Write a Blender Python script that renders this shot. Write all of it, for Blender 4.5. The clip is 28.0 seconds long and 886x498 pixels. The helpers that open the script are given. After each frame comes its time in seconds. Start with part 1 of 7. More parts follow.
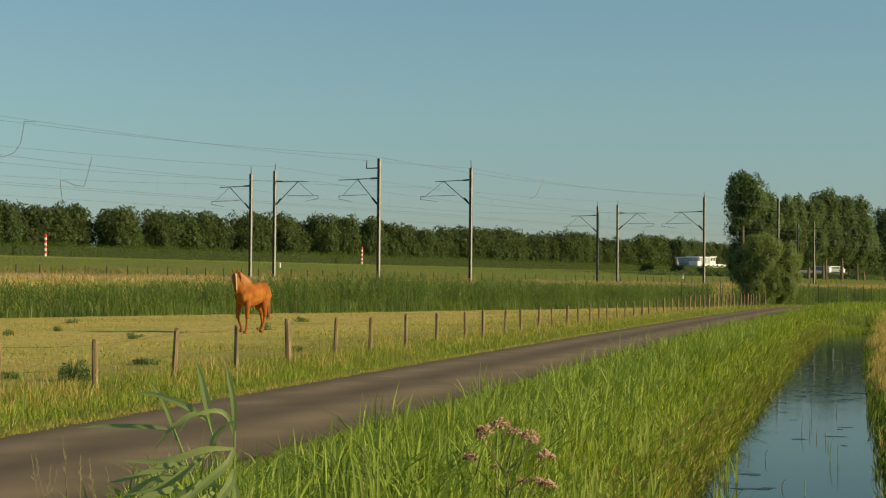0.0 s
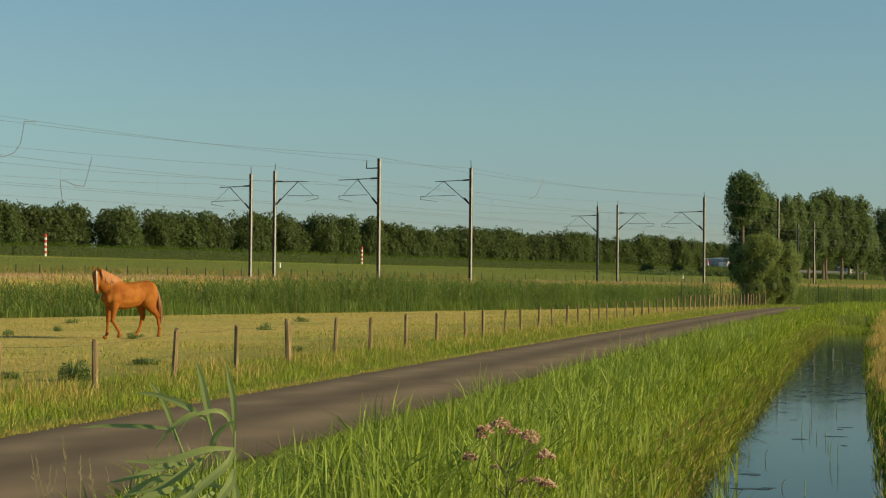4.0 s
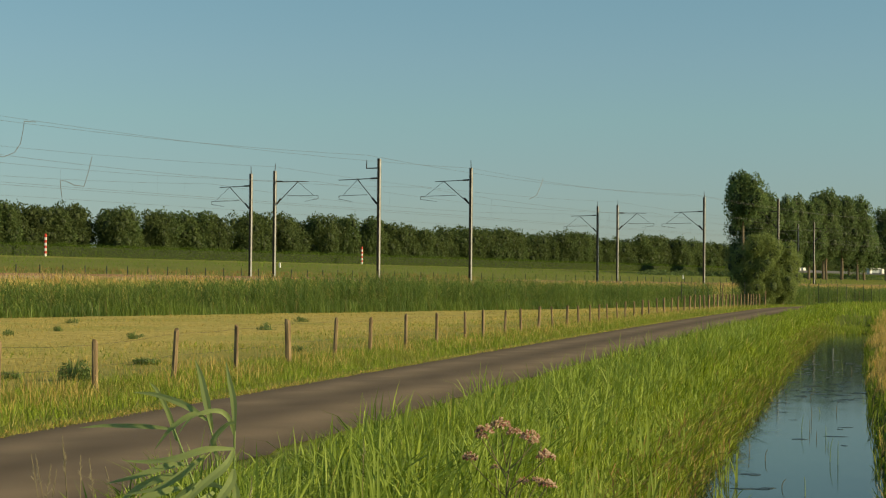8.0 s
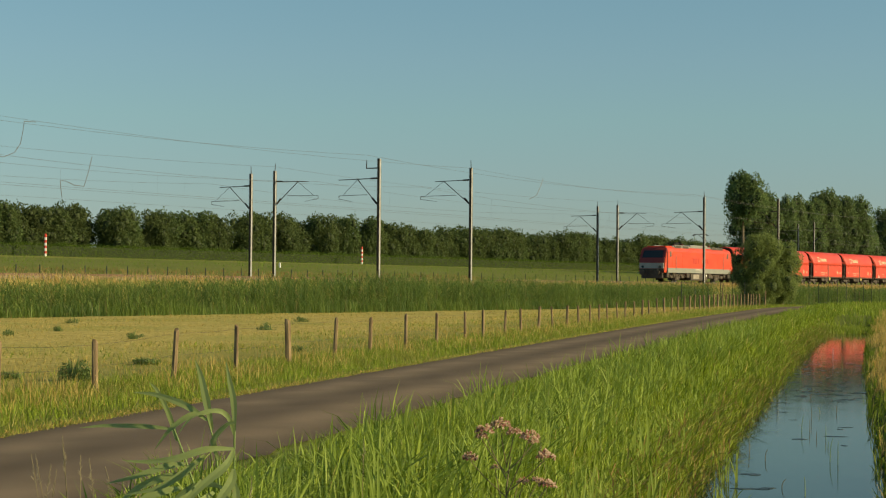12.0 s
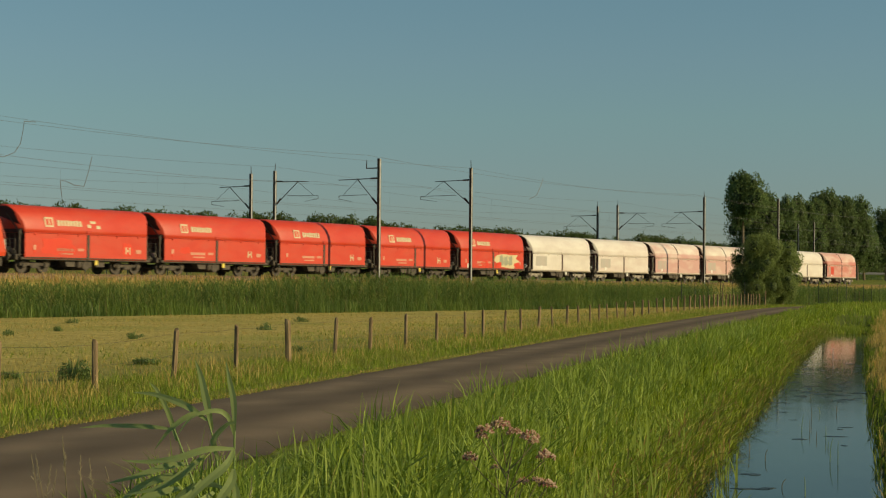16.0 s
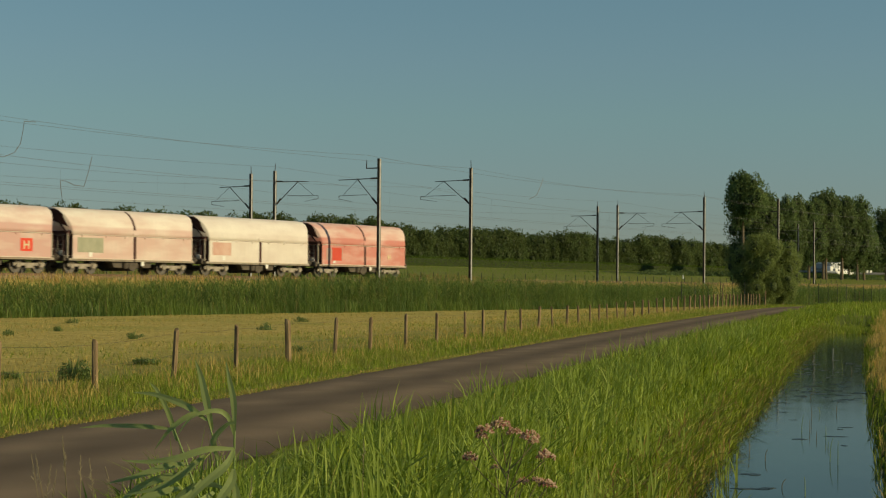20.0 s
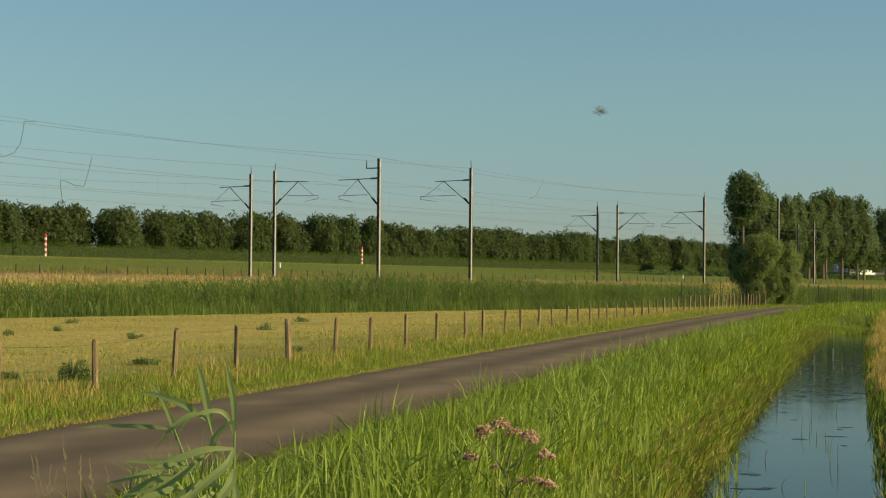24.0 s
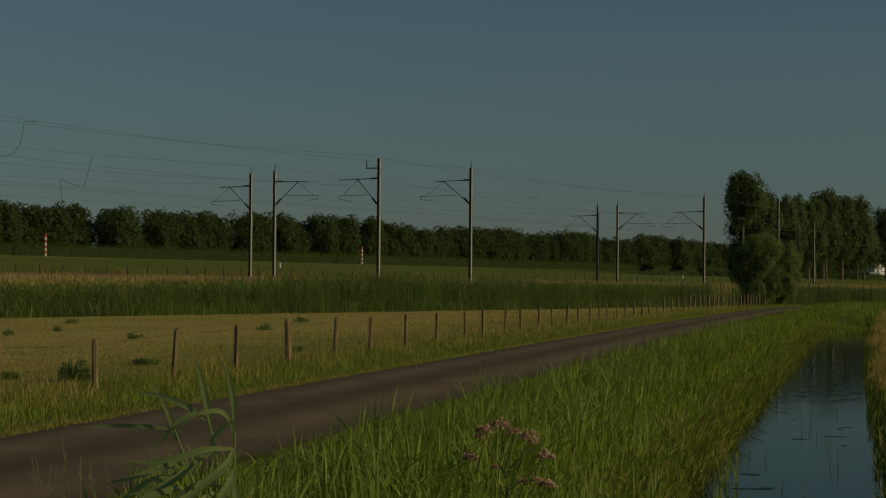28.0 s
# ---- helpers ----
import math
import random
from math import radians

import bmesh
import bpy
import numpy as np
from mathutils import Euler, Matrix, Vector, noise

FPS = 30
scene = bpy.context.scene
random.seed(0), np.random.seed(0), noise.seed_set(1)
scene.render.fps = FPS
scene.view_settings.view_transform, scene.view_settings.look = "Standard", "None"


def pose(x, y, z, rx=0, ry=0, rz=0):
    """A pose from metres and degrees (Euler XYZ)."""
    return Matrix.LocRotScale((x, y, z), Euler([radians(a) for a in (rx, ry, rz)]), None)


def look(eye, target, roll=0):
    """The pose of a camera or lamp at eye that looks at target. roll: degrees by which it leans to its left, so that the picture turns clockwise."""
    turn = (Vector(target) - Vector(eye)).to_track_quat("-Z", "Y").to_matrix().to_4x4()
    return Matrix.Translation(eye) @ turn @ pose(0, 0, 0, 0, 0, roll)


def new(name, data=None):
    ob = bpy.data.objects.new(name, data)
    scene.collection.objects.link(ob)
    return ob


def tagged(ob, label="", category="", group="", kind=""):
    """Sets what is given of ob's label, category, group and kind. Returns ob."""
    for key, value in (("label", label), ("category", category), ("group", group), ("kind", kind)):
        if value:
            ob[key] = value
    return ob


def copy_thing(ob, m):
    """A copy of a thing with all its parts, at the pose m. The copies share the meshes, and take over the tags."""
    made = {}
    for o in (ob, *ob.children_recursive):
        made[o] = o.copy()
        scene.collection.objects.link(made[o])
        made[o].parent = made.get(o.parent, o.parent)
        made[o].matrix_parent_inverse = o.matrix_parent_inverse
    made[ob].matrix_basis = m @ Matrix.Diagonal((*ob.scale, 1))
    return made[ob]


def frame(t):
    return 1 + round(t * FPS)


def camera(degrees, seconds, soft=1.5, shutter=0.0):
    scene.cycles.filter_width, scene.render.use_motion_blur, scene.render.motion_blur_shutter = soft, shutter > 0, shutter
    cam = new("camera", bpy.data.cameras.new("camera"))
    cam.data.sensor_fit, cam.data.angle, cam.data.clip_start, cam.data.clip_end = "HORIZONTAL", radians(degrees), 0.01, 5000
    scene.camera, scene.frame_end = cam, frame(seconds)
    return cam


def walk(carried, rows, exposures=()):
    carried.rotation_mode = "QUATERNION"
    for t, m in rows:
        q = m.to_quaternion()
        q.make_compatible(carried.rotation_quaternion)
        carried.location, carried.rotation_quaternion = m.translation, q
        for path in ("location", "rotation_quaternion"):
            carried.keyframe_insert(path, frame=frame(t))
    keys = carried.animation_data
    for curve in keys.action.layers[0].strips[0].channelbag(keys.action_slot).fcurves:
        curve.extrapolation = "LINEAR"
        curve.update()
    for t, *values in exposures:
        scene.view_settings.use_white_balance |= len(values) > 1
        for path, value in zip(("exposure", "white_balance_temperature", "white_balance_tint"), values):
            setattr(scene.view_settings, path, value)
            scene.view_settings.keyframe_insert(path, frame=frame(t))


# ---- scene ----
# camera: it stands still beside the lane, 1.7 m above the meadow, with a long lens
EYE = Vector((0.0, 0.0, 1.7))
TILT, LEAN = 1.1, 0.5
cam = camera(27.0, 28.0, soft=1.2, shutter=0.2)
stand = look(EYE, EYE + Vector((0, math.cos(radians(TILT)), math.sin(radians(TILT)))), LEAN)
STOPS = [(0.0, 0.0), (13.0, 0.0), (14.5, -0.24), (16.0, -0.45), (17.0, -0.52), (18.5, -0.60), (20.0, -0.52), (21.0, -0.22),
         (22.0, -0.05), (23.5, 0.0), (27.2, 0.0), (27.45, -0.25), (27.7, -0.9), (28.0, -1.85)]
BASE_STOPS, KELVIN, TINT = 0.2, 7800, -4
walk(cam, [(0.0, stand), (28.0, stand)], [(t, s + BASE_STOPS, KELVIN, TINT) for t, s in STOPS])

# ---- light: low evening sun from the side, clear sky ----
SUN_EL, SUN_AZ = 21.0, 102.0          # azimuth clockwise from +Y
world = bpy.data.worlds.new("evening_sky")
scene.world = world
world.use_nodes = True
wn, wl = world.node_tree.nodes, world.node_tree.links
sky = wn.new("ShaderNodeTexSky")
sky.sky_type, sky.sun_disc = "NISHITA", False
sky.sun_elevation, sky.sun_rotation = radians(SUN_EL), radians(SUN_AZ)
sky.altitude, sky.air_density, sky.dust_density, sky.ozone_density = 600.0, 0.9, 0.2, 3.0
# evening haze thins the light low over the horizon
coord, height_of, haze, veil = wn.new("ShaderNodeTexCoord"), wn.new("ShaderNodeSeparateXYZ"), wn.new("ShaderNodeValToRGB"), wn.new("ShaderNodeMix")
wl.new(coord.outputs["Generated"], height_of.inputs["Vector"])
wl.new(height_of.outputs["Z"], haze.inputs["Fac"])
steps = [(0.0, (0.60, 0.62, 0.80)), (0.035, (0.68, 0.71, 0.84)), (0.061, (0.775, 0.81, 0.89)), (0.09, (0.87, 0.93, 0.93)), (0.121, (0.96, 1.0, 1.0)), (0.16, (1.0, 1.08, 1.06))]
while len(haze.color_ramp.elements) < len(steps):
    haze.color_ramp.elements.new(0.5)
for el, (at_z, tint) in zip(haze.color_ramp.elements, steps):
    el.position, el.color = at_z, (*tint, 1)
veil.data_type, veil.blend_type = "RGBA", "MULTIPLY"
veil.inputs[0].default_value = 1.0
wl.new(sky.outputs["Color"], veil.inputs[6])
wl.new(haze.outputs["Color"], veil.inputs[7])
wl.new(veil.outputs[2], wn["Background"].inputs["Color"])
wn["Background"].inputs["Strength"].default_value = 0.09
sun_lamp = bpy.data.lights.new("sun", "SUN")
sun_lamp.energy, sun_lamp.angle, sun_lamp.color = 5.0, radians(0.6), (1.0, 0.82, 0.58)
sun = new("sun", sun_lamp)
to_sun = Vector((math.sin(radians(SUN_AZ)) * math.cos(radians(SUN_EL)), math.cos(radians(SUN_AZ)) * math.cos(radians(SUN_EL)), math.sin(radians(SUN_EL))))
sun.matrix_world = look(to_sun * 100, (0, 0, 0))

# ---- materials ----
def node_mat(name):
    m = bpy.data.materials.new(name)
    m.use_nodes = True
    return m, m.node_tree.nodes, m.node_tree.links, m.node_tree.nodes["Principled BSDF"]


def noise_node(ns, ls, scale, detail=4.0, stretch=None, coord="Object"):
    tc = ns.new("ShaderNodeTexCoord")
    t = ns.new("ShaderNodeTexNoise")
    t.inputs["Scale"].default_value, t.inputs["Detail"].default_value = scale, detail
    if stretch:
        mp = ns.new("ShaderNodeMapping")
        mp.inputs["Scale"].default_value = stretch
        ls.new(tc.outputs[coord], mp.inputs["Vector"])
        ls.new(mp.outputs["Vector"], t.inputs["Vector"])
    else:
        ls.new(tc.outputs[coord], t.inputs["Vector"])
    return t


def ramp(ns, ls, fac, a, b):
    r = ns.new("ShaderNodeMapRange")
    r.inputs["From Min"].default_value, r.inputs["From Max"].default_value = a, b
    ls.new(fac, r.inputs["Value"])
    return r.outputs["Result"]


def mix(ns, ls, fac, c1, c2):
    m = ns.new("ShaderNodeMix")
    m.data_type = "RGBA"
    for sock, val in ((m.inputs[0], fac), (m.inputs[6], c1), (m.inputs[7], c2)):
        if isinstance(val, bpy.types.NodeSocket):
            ls.new(val, sock)
        elif isinstance(val, (int, float)):
            sock.default_value = val
        else:
            sock.default_value = (*val, 1)
    return m.outputs[2]


def surf(name, c1, c2, scale=3.0, rough=0.7, metal=0.0, bump=0.2, fine=40.0, stretch=None, lo=0.35, hi=0.65, grime=None, amount=0.4, spec=0.5):
    """A surface of two colours at one scale, fine grain at another, and optional grime."""
    m, ns, ls, bs = node_mat(name)
    n1 = noise_node(ns, ls, scale, 5.0, stretch)
    n2 = noise_node(ns, ls, fine, 3.0, stretch)
    col = mix(ns, ls, ramp(ns, ls, n1.outputs["Fac"], lo, hi), c1, c2)
    f = ramp(ns, ls, n2.outputs["Fac"], 0.3, 0.8)
    dark = tuple(0.72 * c for c in c1)
    g = ns.new("ShaderNodeMath")
    g.operation = "MULTIPLY"
    ls.new(f, g.inputs[0])
    g.inputs[1].default_value = 0.45
    col = mix(ns, ls, g.outputs[0], col, dark)
    if grime:
        n3 = noise_node(ns, ls, scale * 0.55 + 0.3, 8.0, stretch)
        gm = ns.new("ShaderNodeMath")
        gm.operation = "MULTIPLY"
        ls.new(ramp(ns, ls, n3.outputs["Fac"], 0.45, 0.7), gm.inputs[0])
        gm.inputs[1].default_value = amount
        col = mix(ns, ls, gm.outputs[0], col, grime)
    ls.new(col, bs.inputs["Base Color"])
    bs.inputs["Specular IOR Level"].default_value = spec
    bs.inputs["Roughness"].default_value, bs.inputs["Metallic"].default_value = rough, metal
    if bump:
        b = ns.new("ShaderNodeBump")
        b.inputs["Strength"].default_value, b.inputs["Distance"].default_value = bump, 0.02
        ls.new(n2.outputs["Fac"], b.inputs["Height"])
        ls.new(b.outputs["Normal"], bs.inputs["Normal"])
    return m


def leafy(name, c1, c2, c3=None, share=0.15, glow=0.4, rough=0.55, patch=None, vary=0.0):
    """Leaves and blades: each takes its own colour between c1 and c2, a share of them c3, and lets light through."""
    m, ns, ls, bs = node_mat(name)
    geo = ns.new("ShaderNodeNewGeometry")
    rnd = geo.outputs["Random Per Island"]
    col = mix(ns, ls, rnd, c1, c2)
    if patch:
        n1 = noise_node(ns, ls, patch[0], 4.0)
        col = mix(ns, ls, ramp(ns, ls, n1.outputs["Fac"], 0.42, 0.66), col, patch[1])
    if c3:
        mul = ns.new("ShaderNodeMath")
        mul.operation = "MULTIPLY"
        ls.new(rnd, mul.inputs[0])
        mul.inputs[1].default_value = 37.7
        fr = ns.new("ShaderNodeMath")
        fr.operation = "FRACT"
        ls.new(mul.outputs[0], fr.inputs[0])
        lt = ns.new("ShaderNodeMath")
        lt.operation = "LESS_THAN"
        ls.new(fr.outputs[0], lt.inputs[0])
        lt.inputs[1].default_value = share
        col = mix(ns, ls, lt.outputs[0], col, c3)
    if vary:                                        # each tree a little lighter or browner than the next
        info = ns.new("ShaderNodeObjectInfo")
        far = ns.new("ShaderNodeMath")
        far.operation = "MULTIPLY"
        ls.new(info.outputs["Random"], far.inputs[0])
        far.inputs[1].default_value = vary
        col = mix(ns, ls, far.outputs[0], col, tuple(q * f for q, f in zip(c1, (0.75, 0.6, 0.7))))
    ls.new(col, bs.inputs["Base Color"])
    bs.inputs["Roughness"].default_value = rough
    bs.inputs["Specular IOR Level"].default_value = 0.15 if rough > 0.65 else 0.25
    tr = ns.new("ShaderNodeBsdfTranslucent")
    ls.new(col, tr.inputs["Color"])
    ms = ns.new("ShaderNodeMixShader")
    ms.inputs[0].default_value = glow
    ls.new(bs.outputs[0], ms.inputs[1])
    ls.new(tr.outputs[0], ms.inputs[2])
    ls.new(ms.outputs[0], ns["Material Output"].inputs["Surface"])
    return m


def ground_mat():
    m, ns, ls, bs = node_mat("meadow_ground")
    at = ns.new("ShaderNodeAttribute")
    at.attribute_name = "zone"
    sep = ns.new("ShaderNodeSeparateColor")
    ls.new(at.outputs["Color"], sep.inputs["Color"])
    big, mid, fine = noise_node(ns, ls, 0.12, 5.0), noise_node(ns, ls, 1.3, 5.0), noise_node(ns, ls, 7.0, 6.0)
    green = mix(ns, ls, mid.outputs["Fac"], (0.06, 0.115, 0.018), (0.12, 0.175, 0.03))
    green = mix(ns, ls, ramp(ns, ls, big.outputs["Fac"], 0.4, 0.65), green, (0.145, 0.175, 0.04))
    straw = mix(ns, ls, ramp(ns, ls, mid.outputs["Fac"], 0.35, 0.65), (0.48, 0.38, 0.11), (0.62, 0.49, 0.165))
    straw = mix(ns, ls, ramp(ns, ls, big.outputs["Fac"], 0.45, 0.7), straw, (0.40, 0.38, 0.10))
    col = mix(ns, ls, sep.outputs["Red"], green, straw)
    col = mix(ns, ls, sep.outputs["Green"], col, (0.05, 0.045, 0.03))
    dk = ns.new("ShaderNodeMath")
    dk.operation = "MULTIPLY"
    ls.new(ramp(ns, ls, fine.outputs["Fac"], 0.45, 0.72), dk.inputs[0])
    dk.inputs[1].default_value = 0.65
    col = mix(ns, ls, dk.outputs[0], col, (0.10, 0.10, 0.03))
    ls.new(col, bs.inputs["Base Color"])
    bs.inputs["Roughness"].default_value = 0.95
    bs.inputs["Specular IOR Level"].default_value = 0.1
    b = ns.new("ShaderNodeBump")
    b.inputs["Strength"].default_value, b.inputs["Distance"].default_value = 0.8, 0.08
    ls.new(fine.outputs["Fac"], b.inputs["Height"])
    ls.new(b.outputs["Normal"], bs.inputs["Normal"])
    return m


def asphalt_mat():
    m, ns, ls, bs = node_mat("asphalt")
    at = ns.new("ShaderNodeUVMap")
    sx = ns.new("ShaderNodeSeparateXYZ")
    ls.new(at.outputs["UV"], sx.inputs["Vector"])
    fine = noise_node(ns, ls, 60.0, 3.0)
    blot = noise_node(ns, ls, 0.5, 5.0)
    # two wheel tracks worn pale along the lane
    w = ns.new("ShaderNodeMath")
    w.operation = "MULTIPLY"
    ls.new(sx.outputs["X"], w.inputs[0])
    w.inputs[1].default_value = math.tau * 2
    c = ns.new("ShaderNodeMath")
    c.operation = "COSINE"
    ls.new(w.outputs[0], c.inputs[0])
    col = mix(ns, ls, ramp(ns, ls, c.outputs[0], -1.0, 1.0), (0.255, 0.192, 0.128), (0.115, 0.087, 0.060))
    col = mix(ns, ls, ramp(ns, ls, blot.outputs["Fac"], 0.4, 0.7), col, (0.152, 0.115, 0.08))
    g = ns.new("ShaderNodeMath")
    g.operation = "MULTIPLY"
    ls.new(ramp(ns, ls, fine.outputs["Fac"], 0.4, 0.7), g.inputs[0])
    g.inputs[1].default_value = 0.4
    col = mix(ns, ls, g.outputs[0], col, (0.148, 0.112, 0.08))
    ls.new(col, bs.inputs["Base Color"])
    bs.inputs["Roughness"].default_value = 0.9
    bs.inputs["Specular IOR Level"].default_value = 0.12
    b = ns.new("ShaderNodeBump")
    b.inputs["Strength"].default_value, b.inputs["Distance"].default_value = 0.5, 0.01
    ls.new(fine.outputs["Fac"], b.inputs["Height"])
    ls.new(b.outputs["Normal"], bs.inputs["Normal"])
    return m


def water_mat():
    m, ns, ls, bs = node_mat("ditch_water")
    bs.inputs["Base Color"].default_value = (0.007, 0.028, 0.024, 1)
    bs.inputs["Roughness"].default_value = 0.07
    bs.inputs["IOR"].default_value = 1.2
    bs.inputs["Specular IOR Level"].default_value = 0.225
    n1 = noise_node(ns, ls, 1.2, 3.0, (1.0, 0.35, 1.0))
    n2 = noise_node(ns, ls, 9.0, 2.0, (1.0, 0.4, 1.0))
    b = ns.new("ShaderNodeBump")
    b.inputs["Strength"].default_value, b.inputs["Distance"].default_value = 0.2, 0.02
    ls.new(n1.outputs["Fac"], b.inputs["Height"])
    b2 = ns.new("ShaderNodeBump")
    b2.inputs["Strength"].default_value, b2.inputs["Distance"].default_value = 0.03, 0.005
    ls.new(n2.outputs["Fac"], b2.inputs["Height"])
    ls.new(b.outputs["Normal"], b2.inputs["Normal"])
    ls.new(b2.outputs["Normal"], bs.inputs["Normal"])
    return m


GROUND, ASPHALT, WATER = ground_mat(), asphalt_mat(), water_mat()
GRASS = leafy("tall_green_grass", (0.095, 0.155, 0.014), (0.40, 0.49, 0.06), (0.50, 0.42, 0.14), 0.035, 0.36, patch=(0.5, (0.19, 0.27, 0.035)))
VERGE = leafy("verge_grass", (0.13, 0.215, 0.02), (0.37, 0.45, 0.058), (0.50, 0.42, 0.14), 0.10, 0.35, patch=(0.7, (0.24, 0.25, 0.05)))
STRAW = leafy("dry_straw", (0.48, 0.33, 0.09), (0.74, 0.55, 0.20), (0.22, 0.26, 0.06), 0.12, 0.5)
BANK = leafy("bank_grass", (0.44, 0.32, 0.11), (0.66, 0.49, 0.21), (0.18, 0.24, 0.06), 0.22, 0.4)
RUSSET = leafy("russet_grass", (0.30, 0.20, 0.08), (0.42, 0.28, 0.12), (0.2, 0.22, 0.06), 0.2, 0.4, 0.8)
TURF = leafy("grazed_turf", (0.40, 0.30, 0.075), (0.74, 0.56, 0.19), (0.22, 0.26, 0.05), 0.22, 0.45)
FIELD = leafy("field_grass", (0.14, 0.24, 0.03), (0.24, 0.34, 0.05), (0.32, 0.31, 0.09), 0.12, 0.4, 0.8)
REED = leafy("reed_leaf", (0.105, 0.175, 0.038), (0.26, 0.345, 0.085), (0.28, 0.27, 0.10), 0.05, 0.5, patch=(0.25, (0.12, 0.19, 0.05)))
REED_PLANT = leafy("reed_plant_leaf", (0.20, 0.27, 0.09), (0.40, 0.47, 0.19), None, 0, 0.35)
REED_NEAR = leafy("near_reed_leaf", (0.16, 0.24, 0.035), (0.37, 0.46, 0.095), None, 0, 0.38)
WEED = leafy("dark_weed_leaf", (0.11, 0.17, 0.05), (0.20, 0.27, 0.09), None, 0, 0.3)
HEDGE = leafy("hedge_leaf", (0.08, 0.135, 0.02), (0.125, 0.19, 0.03), None, 0, 0.5, 0.8)
LEAF_FAR = leafy("far_tree_leaf", (0.095, 0.14, 0.052), (0.125, 0.18, 0.064), None, 0, 0.5, 0.8, patch=(0.08, (0.115, 0.15, 0.052)), vary=0.4)
LEAF_POPLAR = leafy("poplar_leaf", (0.105, 0.16, 0.062), (0.185, 0.262, 0.10), None, 0, 0.5, 0.75, vary=0.35)
LEAF_WILLOW = leafy("willow_leaf", (0.145, 0.20, 0.066), (0.30, 0.37, 0.135), None, 0, 0.55, 0.75)
BARK = surf("bark", (0.17, 0.125, 0.08), (0.26, 0.2, 0.13), 2.0, 0.9, 0, 0.6, 15.0, (4, 4, 0.8))
POST = surf("weathered_wood", (0.15, 0.10, 0.052), (0.42, 0.295, 0.16), 4.0, 0.85, 0, 0.5, 30.0, (3, 3, 0.4))
DARK_POST = surf("dark_green_steel", (0.025, 0.04, 0.028), (0.04, 0.055, 0.04), 3.0, 0.6)
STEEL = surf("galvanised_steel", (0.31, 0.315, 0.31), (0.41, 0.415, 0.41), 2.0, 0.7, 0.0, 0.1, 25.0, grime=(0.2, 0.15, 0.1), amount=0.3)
# dark steel for the mast side turned from the sun
MAST_SHADE = surf("shaded_mast_steel", (0.05, 0.042, 0.034), (0.10, 0.085, 0.07), 2.0, 0.85, 0.0, 0.1, 25.0, spec=0.15)
DARK_STEEL = surf("dark_steel", (0.03, 0.027, 0.025), (0.06, 0.052, 0.045), 4.0, 0.6, 0.2)
WIRE = surf("copper_wire", (0.13, 0.13, 0.12), (0.18, 0.17, 0.15), 5.0, 0.5, 0.3, 0)
BALLAST = surf("ballast", (0.22, 0.18, 0.14), (0.33, 0.28, 0.22), 2.0, 0.95, 0, 1.0, 18.0)
RAIL = surf("rail_steel", (0.14, 0.08, 0.05), (0.22, 0.14, 0.09), 3.0, 0.5, 0.4)
RED = surf("sign_red", (0.55, 0.04, 0.025), (0.62, 0.06, 0.03), 3.0, 0.5)
WHITE = surf("white_paint", (0.75, 0.74, 0.70), (0.82, 0.81, 0.78), 3.0, 0.5)

